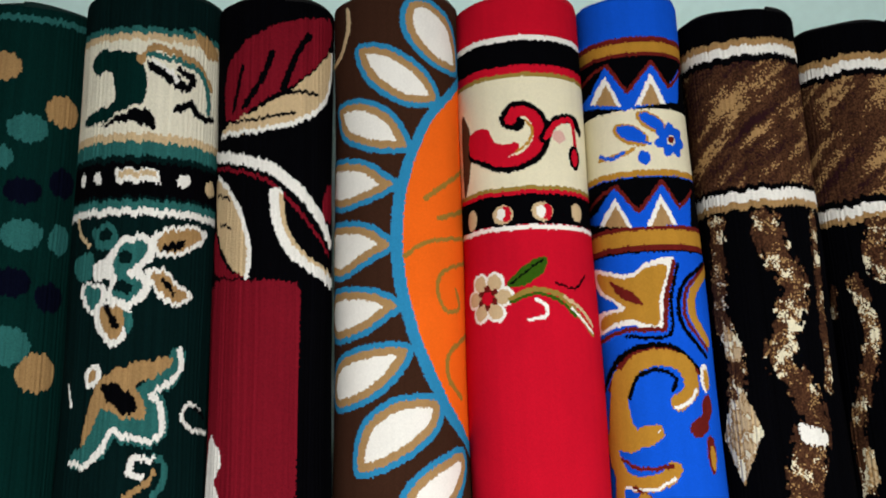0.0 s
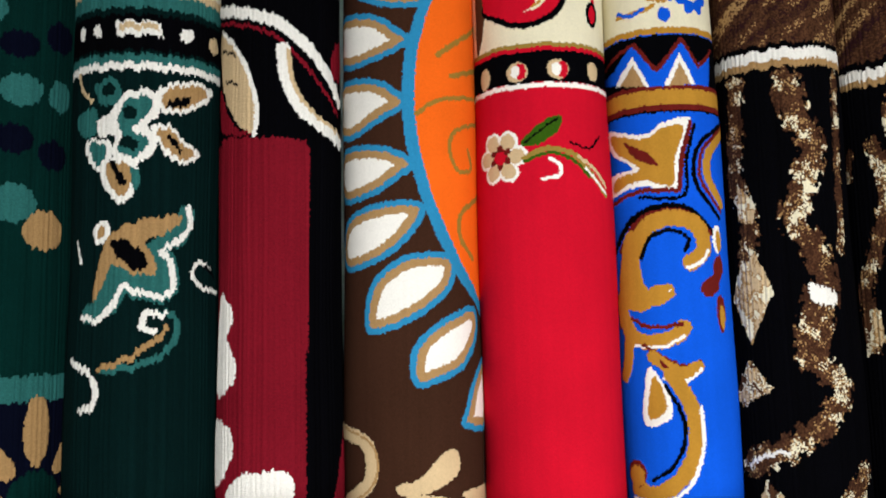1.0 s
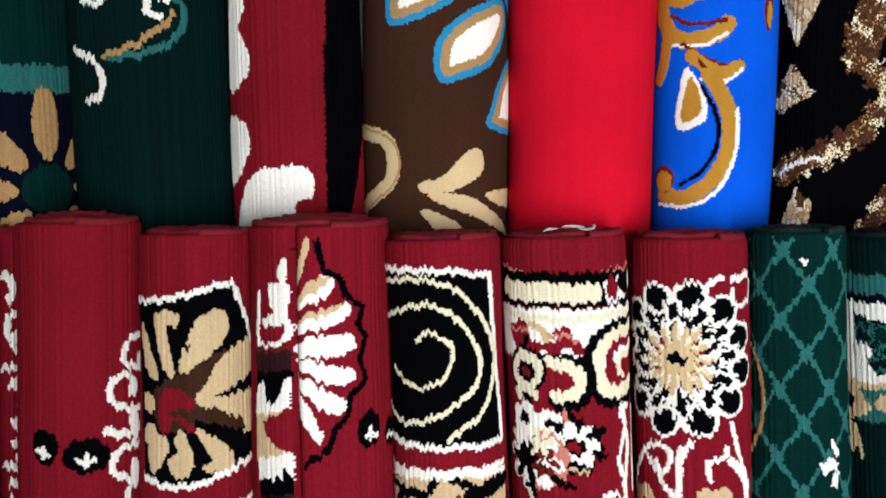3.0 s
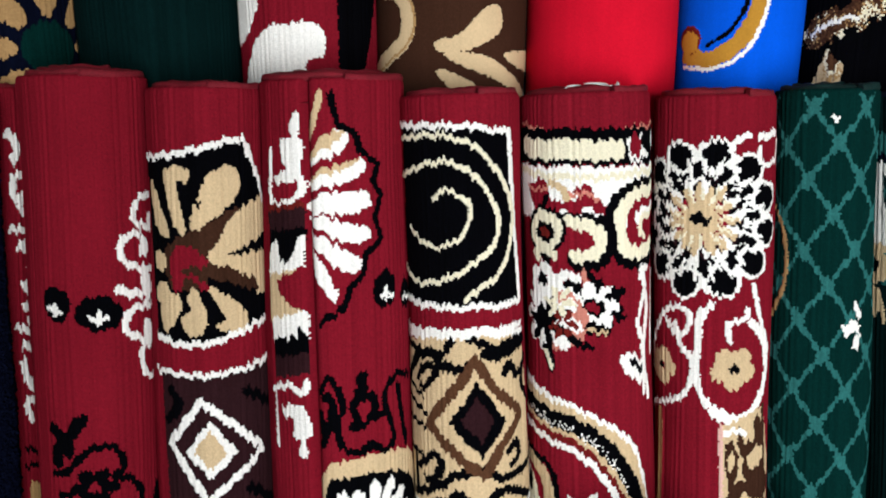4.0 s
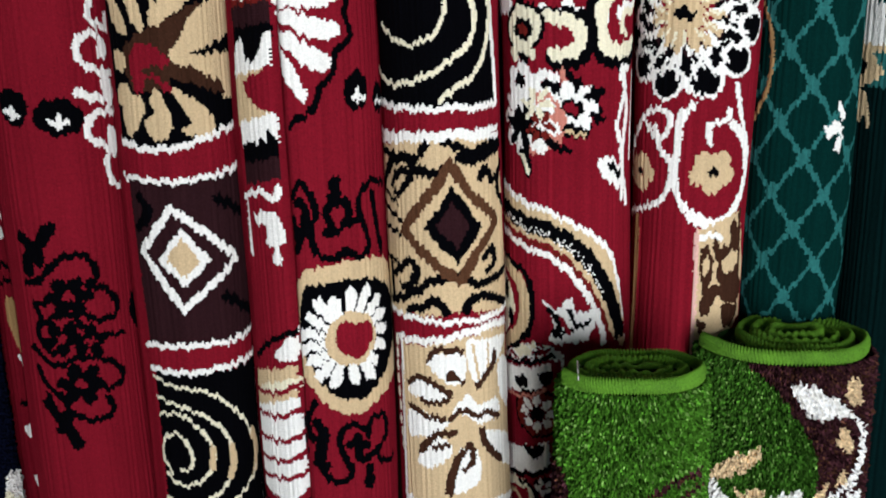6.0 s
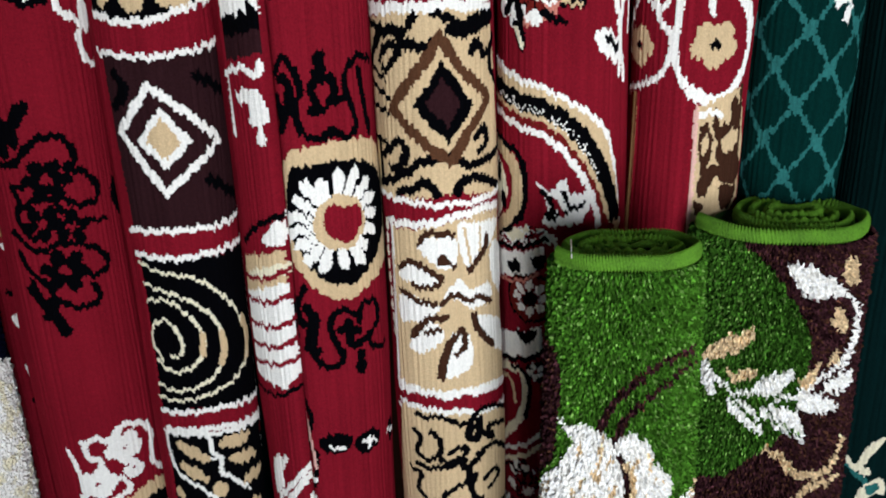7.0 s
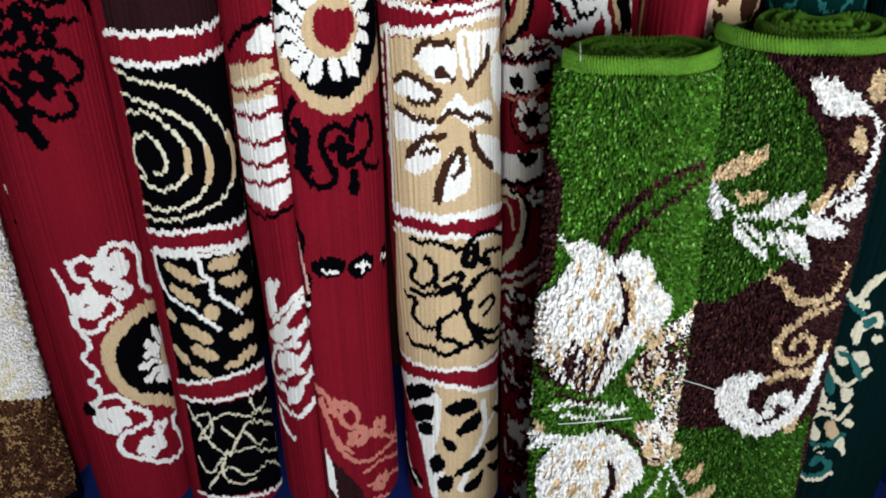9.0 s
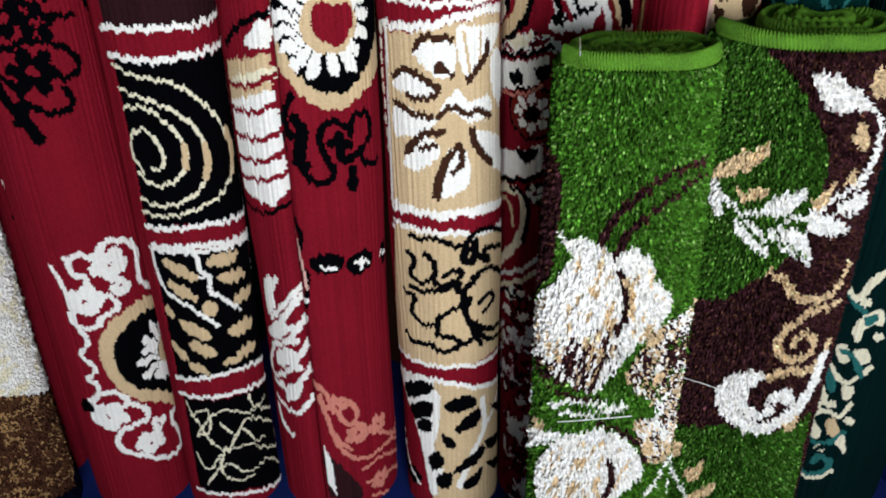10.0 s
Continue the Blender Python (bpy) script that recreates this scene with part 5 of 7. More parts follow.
    w.line("black", 1.05, (-1.5, 47.1), (-0.2, 45.5), (1.1, 47.4), (1.6, 49.8), (0.7, 52.8), (1.4, 55.9), (3.5, 57), (6, 56.7))
    w.line("black", 1.05, (4.6, 56.3), (6.3, 56.1), (8.2, 57.4), (9.8, 55.8), (8.9, 52.5), (8, 49.9), (8.5, 47.6), (11, 45.8), (13.9, 46.7))
    w.line("black", 1.3, (-0.8, 48.1), (0.2, 49.5), (-0.3, 52.7), (-1.4, 55.3))
    w.line("black", 1.2, (10.8, 47.9), (11.3, 51), (12.7, 57))
    w.line("black", 1.0, (-1.6, 50.3), (-1.3, 53.3))
    w.poly("beige", (-1.9, 60.7), (0.1, 58.6), (3.5, 57.9), (7.1, 57.7), (13.7, 58.7), (17.5, 64.2), (17.5, 71.2), (16.5, 78), (10.5, 81.4), (6.2, 83), (3.1, 81.9), (0.3, 79.2), (-1.8, 75.1), (-2.3, 69.7), (-2.3, 64.6))
    w.poly("black", (-1.2, 62.8), (0.4, 61.1), (3.8, 60.7), (7.6, 60.7), (12.8, 62.3), (16.1, 65.9), (16.4, 72.2), (12.2, 77.1), (8, 80.2), (4.4, 80.1), (1.6, 77.9), (-0.8, 73.7), (-1.8, 69.1))
    w.rays("white", 5.2, 70.1, 17, 0.4, 8.0, 8.6, 2.0, 3)
    w.dot("beige", 6, 70.2, 4.2, 4.4, 0)
    w.poly("maroon", (3.6, 68.2), (4.6, 67.3), (6.2, 67.8), (8.3, 67.7), (9.6, 69.1), (9.3, 71.3), (7.9, 73), (6.1, 73.6), (4.6, 72.6), (3.5, 70.9))
    w.line("black", 1.1, (-0.2, 80.5), (-1.5, 83.3), (-1.1, 86.1), (0.2, 87.3))
    w.line("black", 1.8, (-0, 84), (0.8, 86.2), (-0, 89.7), (0.8, 91.3))
    w.line("black", 1.1, (-0.6, 90.4), (1.2, 93.4), (3.3, 94.2), (4.7, 92.6), (3.5, 89.4), (3.1, 86.4), (4.5, 84.6), (6.9, 85.6))
    w.line("black", 1.6, (4.7, 87.9), (7.4, 88.6))
    w.line("black", 1.5, (6, 87), (6.1, 90.8), (8.1, 90.6))
    w.line("black", 1.4, (7.6, 92.6), (7.5, 95.3))
    w.dot("black", 7.5, 95.1, 1.0, 1.5, 0)
    w.line("black", 1.1, (7.7, 87.1), (8.3, 84.6), (11.1, 84.8), (11.4, 88.4), (9.2, 90.4), (10.4, 92.8), (13.2, 93.3))
    w.line("black", 1.0, (-1.7, 81.9), (-2.6, 85.5), (-2, 88.3))
    w.dot("black", 2.5, 108.7, 2.7, 2.0, 0)
    w.aline("white", 0.74, (1.7, 109.4), (3.7, 109.8))
    w.dot("black", 7.9, 109.9, 2.6, 2.2, 0)
    w.aline("white", 0.74, (7, 109.4), (9.3, 110.4))
    w.aline("white", 0.66, (8, 109.1), (8, 110.9))
    w.dot("black", 14.3, 110.8, 1.2, 2.4, 0)
    w.aline("white", 0.66, (12.9, 110.5), (15.4, 111.2))
    w.line("black", 0.85, (-2.2, 99.3), (-1, 103.6), (-2, 108), (-0.7, 111.3), (-1.5, 117))
    w.line("pink", 0.50, (-2.1, 102.5), (-1.4, 107.9), (-0.9, 113.5))
    w.line("black", 0.95, (-11, 73.7), (-7.3, 70.7), (-3.1, 68.9))
    w.poly("white", (-6.8, 73), (-4.5, 70.4), (-2.8, 69.8), (-3.1, 73.5), (-5, 73.7))
    w.ang("beige", (-11.9, 76.4), (-3.1, 74.4), (-3.2, 80.1), (-12.4, 83.1))
    w.ang("white", (-12.1, 82.5), (-3, 79.7), (-2.5, 95.7), (-4.9, 98.9), (-12.7, 97.7))
    w.poly("cream", (-10.4, 78.7), (-2.9, 76.5), (-2.9, 78.3), (-10.4, 80.3))
    w.line("maroon", 0.85, (-12.2, 79.9), (-6.4, 79.3), (-2.8, 77.6))
    w.line("maroon", 0.85, (-12.6, 83.7), (-5.9, 83.3), (-2.5, 81.5))
    w.line("maroon", 0.85, (-13.4, 88), (-5.4, 87.6), (-2.4, 85.7))
    w.line("maroon", 0.85, (-12.2, 91.8), (-5.2, 91.1), (-2.2, 89))
    w.line("maroon", 0.85, (-12.4, 95.3), (-5.2, 94.2), (-2.2, 92.7))
    w.line("black", 0.76, (-14.6, 100), (-7.1, 100.5), (-2.8, 98.3))
    w.poly("white", (-10.4, 114.1), (-6.5, 112.4), (-6.6, 113.8), (-8, 115.8), (-8, 119.2), (-10.4, 121.4), (-11.1, 118.8))
    w.line("white", 1.0, (-9.4, 121.8), (-5.5, 117.4), (-2.3, 113.7))
    w.line("white", 1.2, (-11.2, 125.6), (-6.4, 120.8), (-3, 116.2), (-1.4, 115.6))
    w.poly("white", (-11.9, 125.3), (-6.4, 121.5), (-5.5, 123.3), (-8.7, 126.1))
    w.line("white", 1.1, (-10.4, 127.8), (-5.6, 125.1), (-1.8, 119.2))
    w.poly("white", (-9.3, 129.1), (-6.3, 126.9), (-4.1, 128), (-6.3, 130.8), (-9.2, 131.9))
    w.line("white", 1.0, (-9.6, 127.3), (-12.3, 132.9), (-10.5, 134.9), (-5.4, 130.9), (-2.1, 124.8))
    w.poly("white", (-7.5, 136.1), (-3.9, 134.1), (-4.7, 137.6), (-7.7, 139.4))
    w.line("white", 1.0, (-11.2, 136.2), (-7.6, 136.6), (-4.1, 133.8), (-2.1, 130.3))
    w.line("white", 1.0, (-11, 140.1), (-7.8, 141.4), (-4.9, 141.3), (-2.3, 137.4))
    w.line("white", 1.2, (-11, 142.2), (-10.4, 145.1), (-8.7, 147.2), (-7.3, 147.7))
    w.dot("white", -4.5, 122.5, 1.0, 0.9, 0)
    w.dot("white", -4.4, 125.2, 1.0, 0.9, 0)
    w.dot("white", -8.7, 136.2, 1.0, 0.9, 0)
    w.dot("white", -4.4, 130.9, 1.0, 0.9, 0)
    w.ang("darkbrown", (-1.5, 149.8), (1.5, 153.5), (4.9, 160.4), (5.2, 164.1), (-1.1, 162.7), high=0)
    w.ang("white", (-1.1, 147.8), (0.1, 153.4), (0.3, 162.1), (-1.1, 158.2))
    w.line("rose", 0.9, (-1.8, 132.9), (0.6, 136.3), (3.7, 137.9), (5.2, 141.6), (3.8, 143.8), (1.7, 140.5), (0.5, 136.8))
    w.line("rose", 0.9, (-0.9, 136.3), (0.4, 143.5), (1.8, 149.1), (5.1, 153.1), (10.1, 153.2), (17.6, 152.4))
    w.petals("rose", 5.1, 146.6, 5, 0.3, 2.6, 1.1, 10)
    w.petals("rose", 9.3, 146.5, 5, 0.3, 2.4, 1.0, 40)
    w.petals("rose", 1.8, 139, 4, 0.3, 1.9, 0.9, 0)
    w.line("rose", 0.8, (4.9, 144.1), (9.2, 148.3), (17.6, 155))
    w.line("rose", 0.8, (5.6, 156.3), (9.9, 155.3), (17.6, 159.7))
    w.line("rose", 0.8, (6.3, 160.1), (12.5, 161), (17.6, 164.4))
    w.line("rose", 0.8, (7.2, 164.3), (14, 167.6))
    w.petals("rose", 9.3, 161, 5, 0.3, 2.4, 1.0, 20)
    w.line("rose", 0.7, (7.3, 153.6), (13.2, 153.4), (17.6, 156.7))
    w.line("rose", 0.7, (-0.1, 140.4), (1, 145.7), (3.7, 150.1))


def draw_spiral_maroon(w):
    w.ang("black", (-10.9, 4.6), (-1, 4.9), (7.3, 6.1), (8.1, 18.7), (9.7, 32.5), (-1.8, 32.1), (-13.1, 31.3), high=0)
    w.aline("white", 0.98, (-11.5, 4.4), (-0.9, 4.8), (7.4, 5.9), (8.1, 18.7), (9.5, 32.3))
    w.line("white", 0.98, (-13.1, 31.3), (-1.8, 32.2), (9.5, 32.1))
    w.line("cream", 0.65, (-4.4, 15.5), (-2.2, 14.3), (0.4, 16.2), (0.9, 18.4), (-0.7, 21.6), (-4.7, 23), (-9.5, 20.3))
    w.line("cream", 0.79, (-11.7, 12.4), (-5.2, 10.4), (-1.1, 10.4), (3.2, 14.5), (5.1, 19.4), (3.2, 24), (-1.7, 27.3), (-7, 28.6), (-13.1, 26.7))
    w.line("cream", 0.79, (-11.2, 6.5), (-2.5, 6.2), (2.7, 9), (6.3, 13.8), (7.8, 19.5), (5.7, 26.2), (-0.2, 31.1))
    w.line("white", 0.98, (-13.1, 36.1), (-1.9, 35.9), (9.5, 35.8))
    w.ang("beige", (-13, 38.2), (-4.2, 36.6), (0.8, 36.4), (9.6, 37.4), (12.7, 65.4), (2.5, 63.2), (-1.2, 63.8), (-6, 63.8), (-13.1, 64.5))
    w.line("black", 1.2, (-13.2, 38.4), (-6.5, 39.2), (-3.6, 39), (-2.4, 37.2))
    w.line("black", 1.2, (0, 36.9), (3.2, 38.6), (6.2, 38), (9.6, 37.7))
    w.line("black", 1.6, (-13.2, 45.5), (-9, 40.5), (-6.1, 39.1), (-3.7, 41), (-1.2, 41.6), (0.5, 40.6))
    w.line("black", 1.2, (-8.5, 43.4), (-6.8, 41.2), (-4.9, 42), (-6.2, 43.9), (-7.9, 44.9))
    w.line("black", 0.8, (-13.2, 43.8), (-7.6, 46.2))
    w.line("black", 0.8, (-13.1, 46.4), (-6.8, 48.8))
    w.line("black", 0.8, (-13.2, 50.1), (-7.3, 50.9))
    w.line("black", 0.8, (-13.1, 55.1), (-8.4, 55.5))
    w.line("black", 1.6, (2.2, 39.8), (5.3, 39.6), (9.9, 38.4))
    w.line("black", 1.2, (5.1, 42.8), (6.2, 41.3), (7.5, 43.5), (9.4, 42.3))
    w.line("black", 1.4, (-10.4, 62.3), (-5.1, 60.2), (-3, 58.5), (0.3, 57.4))
    w.line("black", 1.3, (-8.8, 57.5), (-6, 55.3), (-4.5, 56.5), (-5.7, 59.1), (-7.4, 59.2))
    w.line("black", 1.1, (-10.1, 56), (-9.7, 61.5))
    w.line("black", 1.4, (-6.2, 63.2), (-3.7, 62.3), (-1.8, 61.3), (-0.5, 63.2))
    w.line("black", 1.4, (2.3, 63.5), (4.7, 61), (12.7, 64.9))
    w.line("black", 1.4, (1.7, 57.5), (4.9, 59.1), (12.7, 58.2))
    w.line("black", 1.2, (5.6, 55.1), (7.1, 53.9), (7.7, 56.2), (6.1, 57.3))
    w.line("black", 1.1, (10.4, 41.1), (8.9, 44.8), (11.2, 48.2))
    w.aline("midbrown", 1.5, (0.7, 40.4), (3, 44.4), (8.2, 49.6), (7.4, 50.8), (4.1, 54.2), (1.8, 58.6), (-1, 56.2), (-2.8, 54.3), (-6.4, 50.3), (-3.9, 46.9), (-1.2, 43.5), (0.7, 40.4))
    w.ang("black", (0.9, 43.7), (5.2, 50.1), (1.5, 55.8), (-3.1, 49.9))
    w.ang("darkbrown", (0.8, 46.2), (3.3, 49.8), (1.5, 53.4), (-1.5, 49.5))
    w.line("white", 0.9, (-13, 37.3), (-7.3, 36.7), (-0.4, 36.4), (9.7, 36.9))
    w.ang("beige", (-8.8, 69), (-4.2, 68.9), (0.7, 68.1), (5.9, 67), (11.2, 67.9), (12.1, 99), (4.8, 97.5), (0.1, 98.3), (-3.7, 97.4), (-9.2, 96.9))
    w.ang("maroon", (-13, 64.1), (-4, 64.7), (0.8, 65.3), (6, 65), (12.8, 65), (12.8, 67.7), (6, 66.3), (0.7, 67.3), (-4.2, 68), (-11.4, 68.4), high=0)
    w.line("white", 0.95, (-13, 63.9), (-9.9, 64), (-4, 64.5), (0.8, 65.1), (6, 64.9), (12.8, 65))
    w.line("white", 1.2, (-8.9, 68), (-4.2, 68.1), (0.7, 67.4), (6, 66.4), (11.3, 67.2))
    w.line("white", 0.8, (-8.5, 68.9), (-9.5, 97.1))
    w.poly("white", (-3.8, 70.9), (-1.2, 70), (1.9, 71), (1.8, 75), (0.4, 75.6), (-2.6, 73.5))
    w.poly("white", (2.3, 68.4), (5.9, 68.5), (11, 69.6), (8.4, 72.6), (4.8, 75.7), (2.7, 73.9))
    w.line("beige", 0.5, (3.2, 69.1), (4.2, 74.7))
    w.line("beige", 0.5, (5.9, 69.3), (5.9, 73.4))
    w.poly("white", (-6.7, 74.7), (-3.2, 74.8), (-0.6, 76.8), (-2.2, 78.6), (-4.8, 78.2), (-7.3, 76.9))
    w.poly("white", (-7.3, 79.8), (-2.9, 80.7), (-0.8, 81.7), (-3.1, 84.1), (-7.7, 84.7))
    w.poly("white", (-0.6, 80.7), (2, 77.6), (4, 79.2), (7.7, 79.3), (8, 82.4), (3.9, 82.5), (0.8, 80.5))
    w.poly("white", (-5.9, 88.3), (-3.1, 84.7), (-0.5, 85.7), (-1.2, 88.3), (-4, 90.1), (-6, 89.8))
    w.poly("white", (-0.2, 89.1), (1.8, 86.2), (3.8, 88.1), (3.7, 92.7), (1.5, 94.5), (-0.4, 94.3))
    w.poly("white", (5.3, 84.2), (11, 87.3), (11.9, 93.2), (7.3, 90.3), (5.2, 86.5))
    w.poly("white", (8.7, 72.6), (12.8, 75.5), (11.6, 82.5), (8.4, 78.1))
    w.line("brown", 1.0, (-3.5, 71), (-1.7, 69.3), (1.4, 70.1))
    w.dot("brown", -0.2, 73.8, 0.8, 0.9, 0)
    w.line("brown", 0.8, (-0.2, 74.1), (1.6, 75.3))
    w.line("brown", 1.2, (3.9, 75.9), (7, 73.1), (7.2, 71.3))
    w.line("brown", 1.1, (-7.1, 75.3), (-4.5, 74.3), (-2.6, 75.5), (-0.5, 76.8))
    w.line("brown", 0.9, (-4.8, 78.2), (-2.2, 78.6), (-0.6, 77.5))
    w.line("brown", 1.0, (-7.1, 79.3), (-4.9, 80.7), (-1.6, 81.4))
    w.line("brown", 1.0, (-0.5, 81.2), (1.4, 80.1), (3.3, 81.2), (5.4, 81), (8, 82.7))
    w.line("brown", 1.2, (-5.5, 87.4), (-3.1, 84.3), (-0.1, 83.7))
    w.line("brown", 0.9, (-3.3, 86.6), (-1.1, 85.7))
    w.line("brown", 1.4, (-1.2, 94.3), (-0.6, 91.1), (0.5, 88.3))
    w.line("brown", 1.0, (0.3, 88.6), (2.4, 86.4), (2.7, 89.3), (1.3, 90.7))
    w.line("brown", 1.2, (4.4, 83.8), (5.2, 86.7), (8.1, 90.6))
    w.line("white", 1.1, (-9.5, 96.7), (-3.7, 97.3), (0.1, 98.3), (4.9, 97.3), (12.9, 99.2))
    w.dot("ivory", -10, 69.2, 0.55, 1.0, 0)
    w.dot("ivory", -10.4, 71.5, 0.55, 1.0, 0)
    w.dot("ivory", -10.5, 73.8, 0.55, 1.0, 0)
    w.dot("ivory", -10.6, 76.1, 0.55, 1.0, 0)
    w.dot("ivory", -10.5, 78.4, 0.55, 1.0, 0)
    w.dot("ivory", -10.3, 80.8, 0.55, 1.0, 0)
    w.dot("ivory", -10.4, 83.2, 0.55, 1.0, 0)
    w.dot("ivory", -9.9, 85.5, 0.55, 1.0, 0)
    w.dot("ivory", -9.7, 87.6, 0.55, 1.0, 0)
    w.line("white", 1.07, (-9.3, 97.9), (-0.2, 97.5), (12.4, 99.2))
    w.line("white", 0.98, (-9.8, 101.8), (0.5, 101.4), (12.8, 104.6))
    w.ang("beige", (-9, 100.7), (0.9, 101.7), (12.8, 103.5), (12.8, 128), (-0.6, 128.1), (-13, 128))
    w.line("white", 0.98, (-9, 100.3), (0.9, 101.2), (12.8, 103.3))
    w.line("black", 0.95, (-5.7, 102), (-4, 102.3), (-1.2, 102), (1.3, 103.7), (3.1, 103.7))
    w.line("black", 0.95, (3, 103.6), (4.5, 101.6), (7.8, 102), (12.8, 105.3))
    w.line("black", 1.0, (-6.4, 105.3), (-5.2, 106.7), (-6.1, 109.6), (-4.3, 110.8), (-2.1, 109.5), (-2, 106.5), (-3.4, 105.1))
    w.line("black", 1.0, (-1.9, 110.7), (0.5, 110.7), (2.3, 109.3), (1.6, 108.3), (-0.4, 109))
    w.line("black", 1.5, (4.5, 103.2), (4.3, 106.4), (2.7, 106.5), (3.1, 104.1))
    w.line("black", 1.0, (4.9, 105.8), (7.3, 108.1), (6.3, 105.2), (11.4, 107))
    w.line("black", 1.0, (-7.8, 113.4), (-5.6, 114.1), (-6.4, 117.1), (-4.7, 119.2), (-2, 119.2), (-1.3, 117.3), (2.2, 115.3), (2.6, 113.6), (1.2, 111.6))
    w.line("black", 1.0, (-1.8, 120.3), (-1.7, 117.7))
    w.line("black", 1.1, (-6.2, 112.1), (-3.7, 112.4), (1.9, 111.2))
    w.line("black", 1.0, (4.1, 109.7), (7.8, 109.5), (12.8, 114))
    w.line("black", 1.1, (5, 110), (2.6, 112.7), (3.2, 118.2), (7.8, 122.3), (12.8, 123.3))
    w.line("black", 1.0, (5.2, 115.5), (7.2, 114.5), (8.6, 116.1), (6.2, 117.7))
    w.line("black", 1.1, (-8, 122.5), (-6.3, 124), (-3.3, 123.5), (-1.9, 124.7), (0.7, 124.6), (1.8, 123.4), (0.3, 121.8), (-1.9, 121.2))
    w.line("black", 1.0, (2.6, 123.8), (4.8, 121.5), (4.4, 119.1), (6.9, 124), (12.9, 126.1))
    w.line("black", 0.9, (3.7, 113.9), (2.9, 117.7), (5.7, 124.7))
    w.line("white", 0.98, (-13, 128.4), (0.4, 128.4), (12.8, 129.6))
    w.ang("beige", (-13, 134.1), (-3.6, 131.3), (2.3, 133.2), (12.8, 137.4), (12.8, 175.5), (-3.2, 167), (-4, 159.9), (-6.4, 143.9))
    w.ang("white", (-11.6, 133.8), (-2.9, 131.6), (-2.3, 139.2), (-3.8, 146), (-1.6, 153.4), (-3.8, 159.8), (-6, 145.9))
    w.line("white", 1.0, (-13, 133.6), (-3.6, 131.5), (2.3, 133), (12.8, 137))
    w.line("white", 1.7, (-11.5, 133.3), (-6, 144.7), (-3.6, 160))
    w.line("white", 1.5, (-2.5, 135.1), (-3.1, 143.6), (-4.6, 148.5))
    w.line("white", 1.2, (5.8, 137.2), (6.2, 144.4), (3.7, 149.7), (1.1, 158.1))
    w.line("white", 1.0, (11.9, 138.8), (6.9, 143.9))
    w.poly("black", (-9.9, 135.2), (-4.5, 132.3), (-3.2, 134.2), (-9.2, 138.3))
    w.poly("black", (-8.5, 139.8), (-3.8, 136.8), (-3.4, 139.9), (-7.5, 142.5))
    w.poly("black", (-6.9, 143.1), (-4, 141.1), (-3.6, 143.7), (-5.8, 145.1))
    w.poly("black", (-4.5, 150.8), (-2.6, 148.8), (-1.4, 151.6), (-3.6, 154.1))
    w.poly("black", (-1.7, 144.2), (0.2, 145.5), (0.6, 147.9), (-1.4, 146.8))
    w.poly("black", (-1.3, 137), (1.5, 135.6), (4, 135.6), (4.3, 138), (0.7, 139.3))
    w.poly("black", (0.9, 142.5), (4.7, 138.7), (5.2, 142.2), (1.3, 144.3))
    w.poly("black", (0.2, 153.6), (5.1, 148.7), (6.2, 151.1), (1.2, 154.4))
    w.poly("black", (1.9, 157.4), (5.5, 154.1), (5.1, 157.6), (2.3, 159.4))
    w.poly("black", (6.7, 148), (12.8, 150.7), (11.4, 152.4), (7.3, 150.9))
    w.poly("black", (-3, 155.5), (-0.4, 153.8), (-0.4, 157.5), (-2.5, 158.5))
    w.poly("black", (6.6, 153.9), (12.9, 157.5), (10.2, 158.7))
    w.poly("black", (7.9, 140.1), (12.8, 143.3), (11.6, 144.7))
    w.poly("black", (-13, 157), (-8, 155.7), (-6.2, 157.7), (-8.7, 160.6))
    w.line("white", 0.7, (-12.9, 149.8), (-10.8, 155), (-6.7, 159.2))


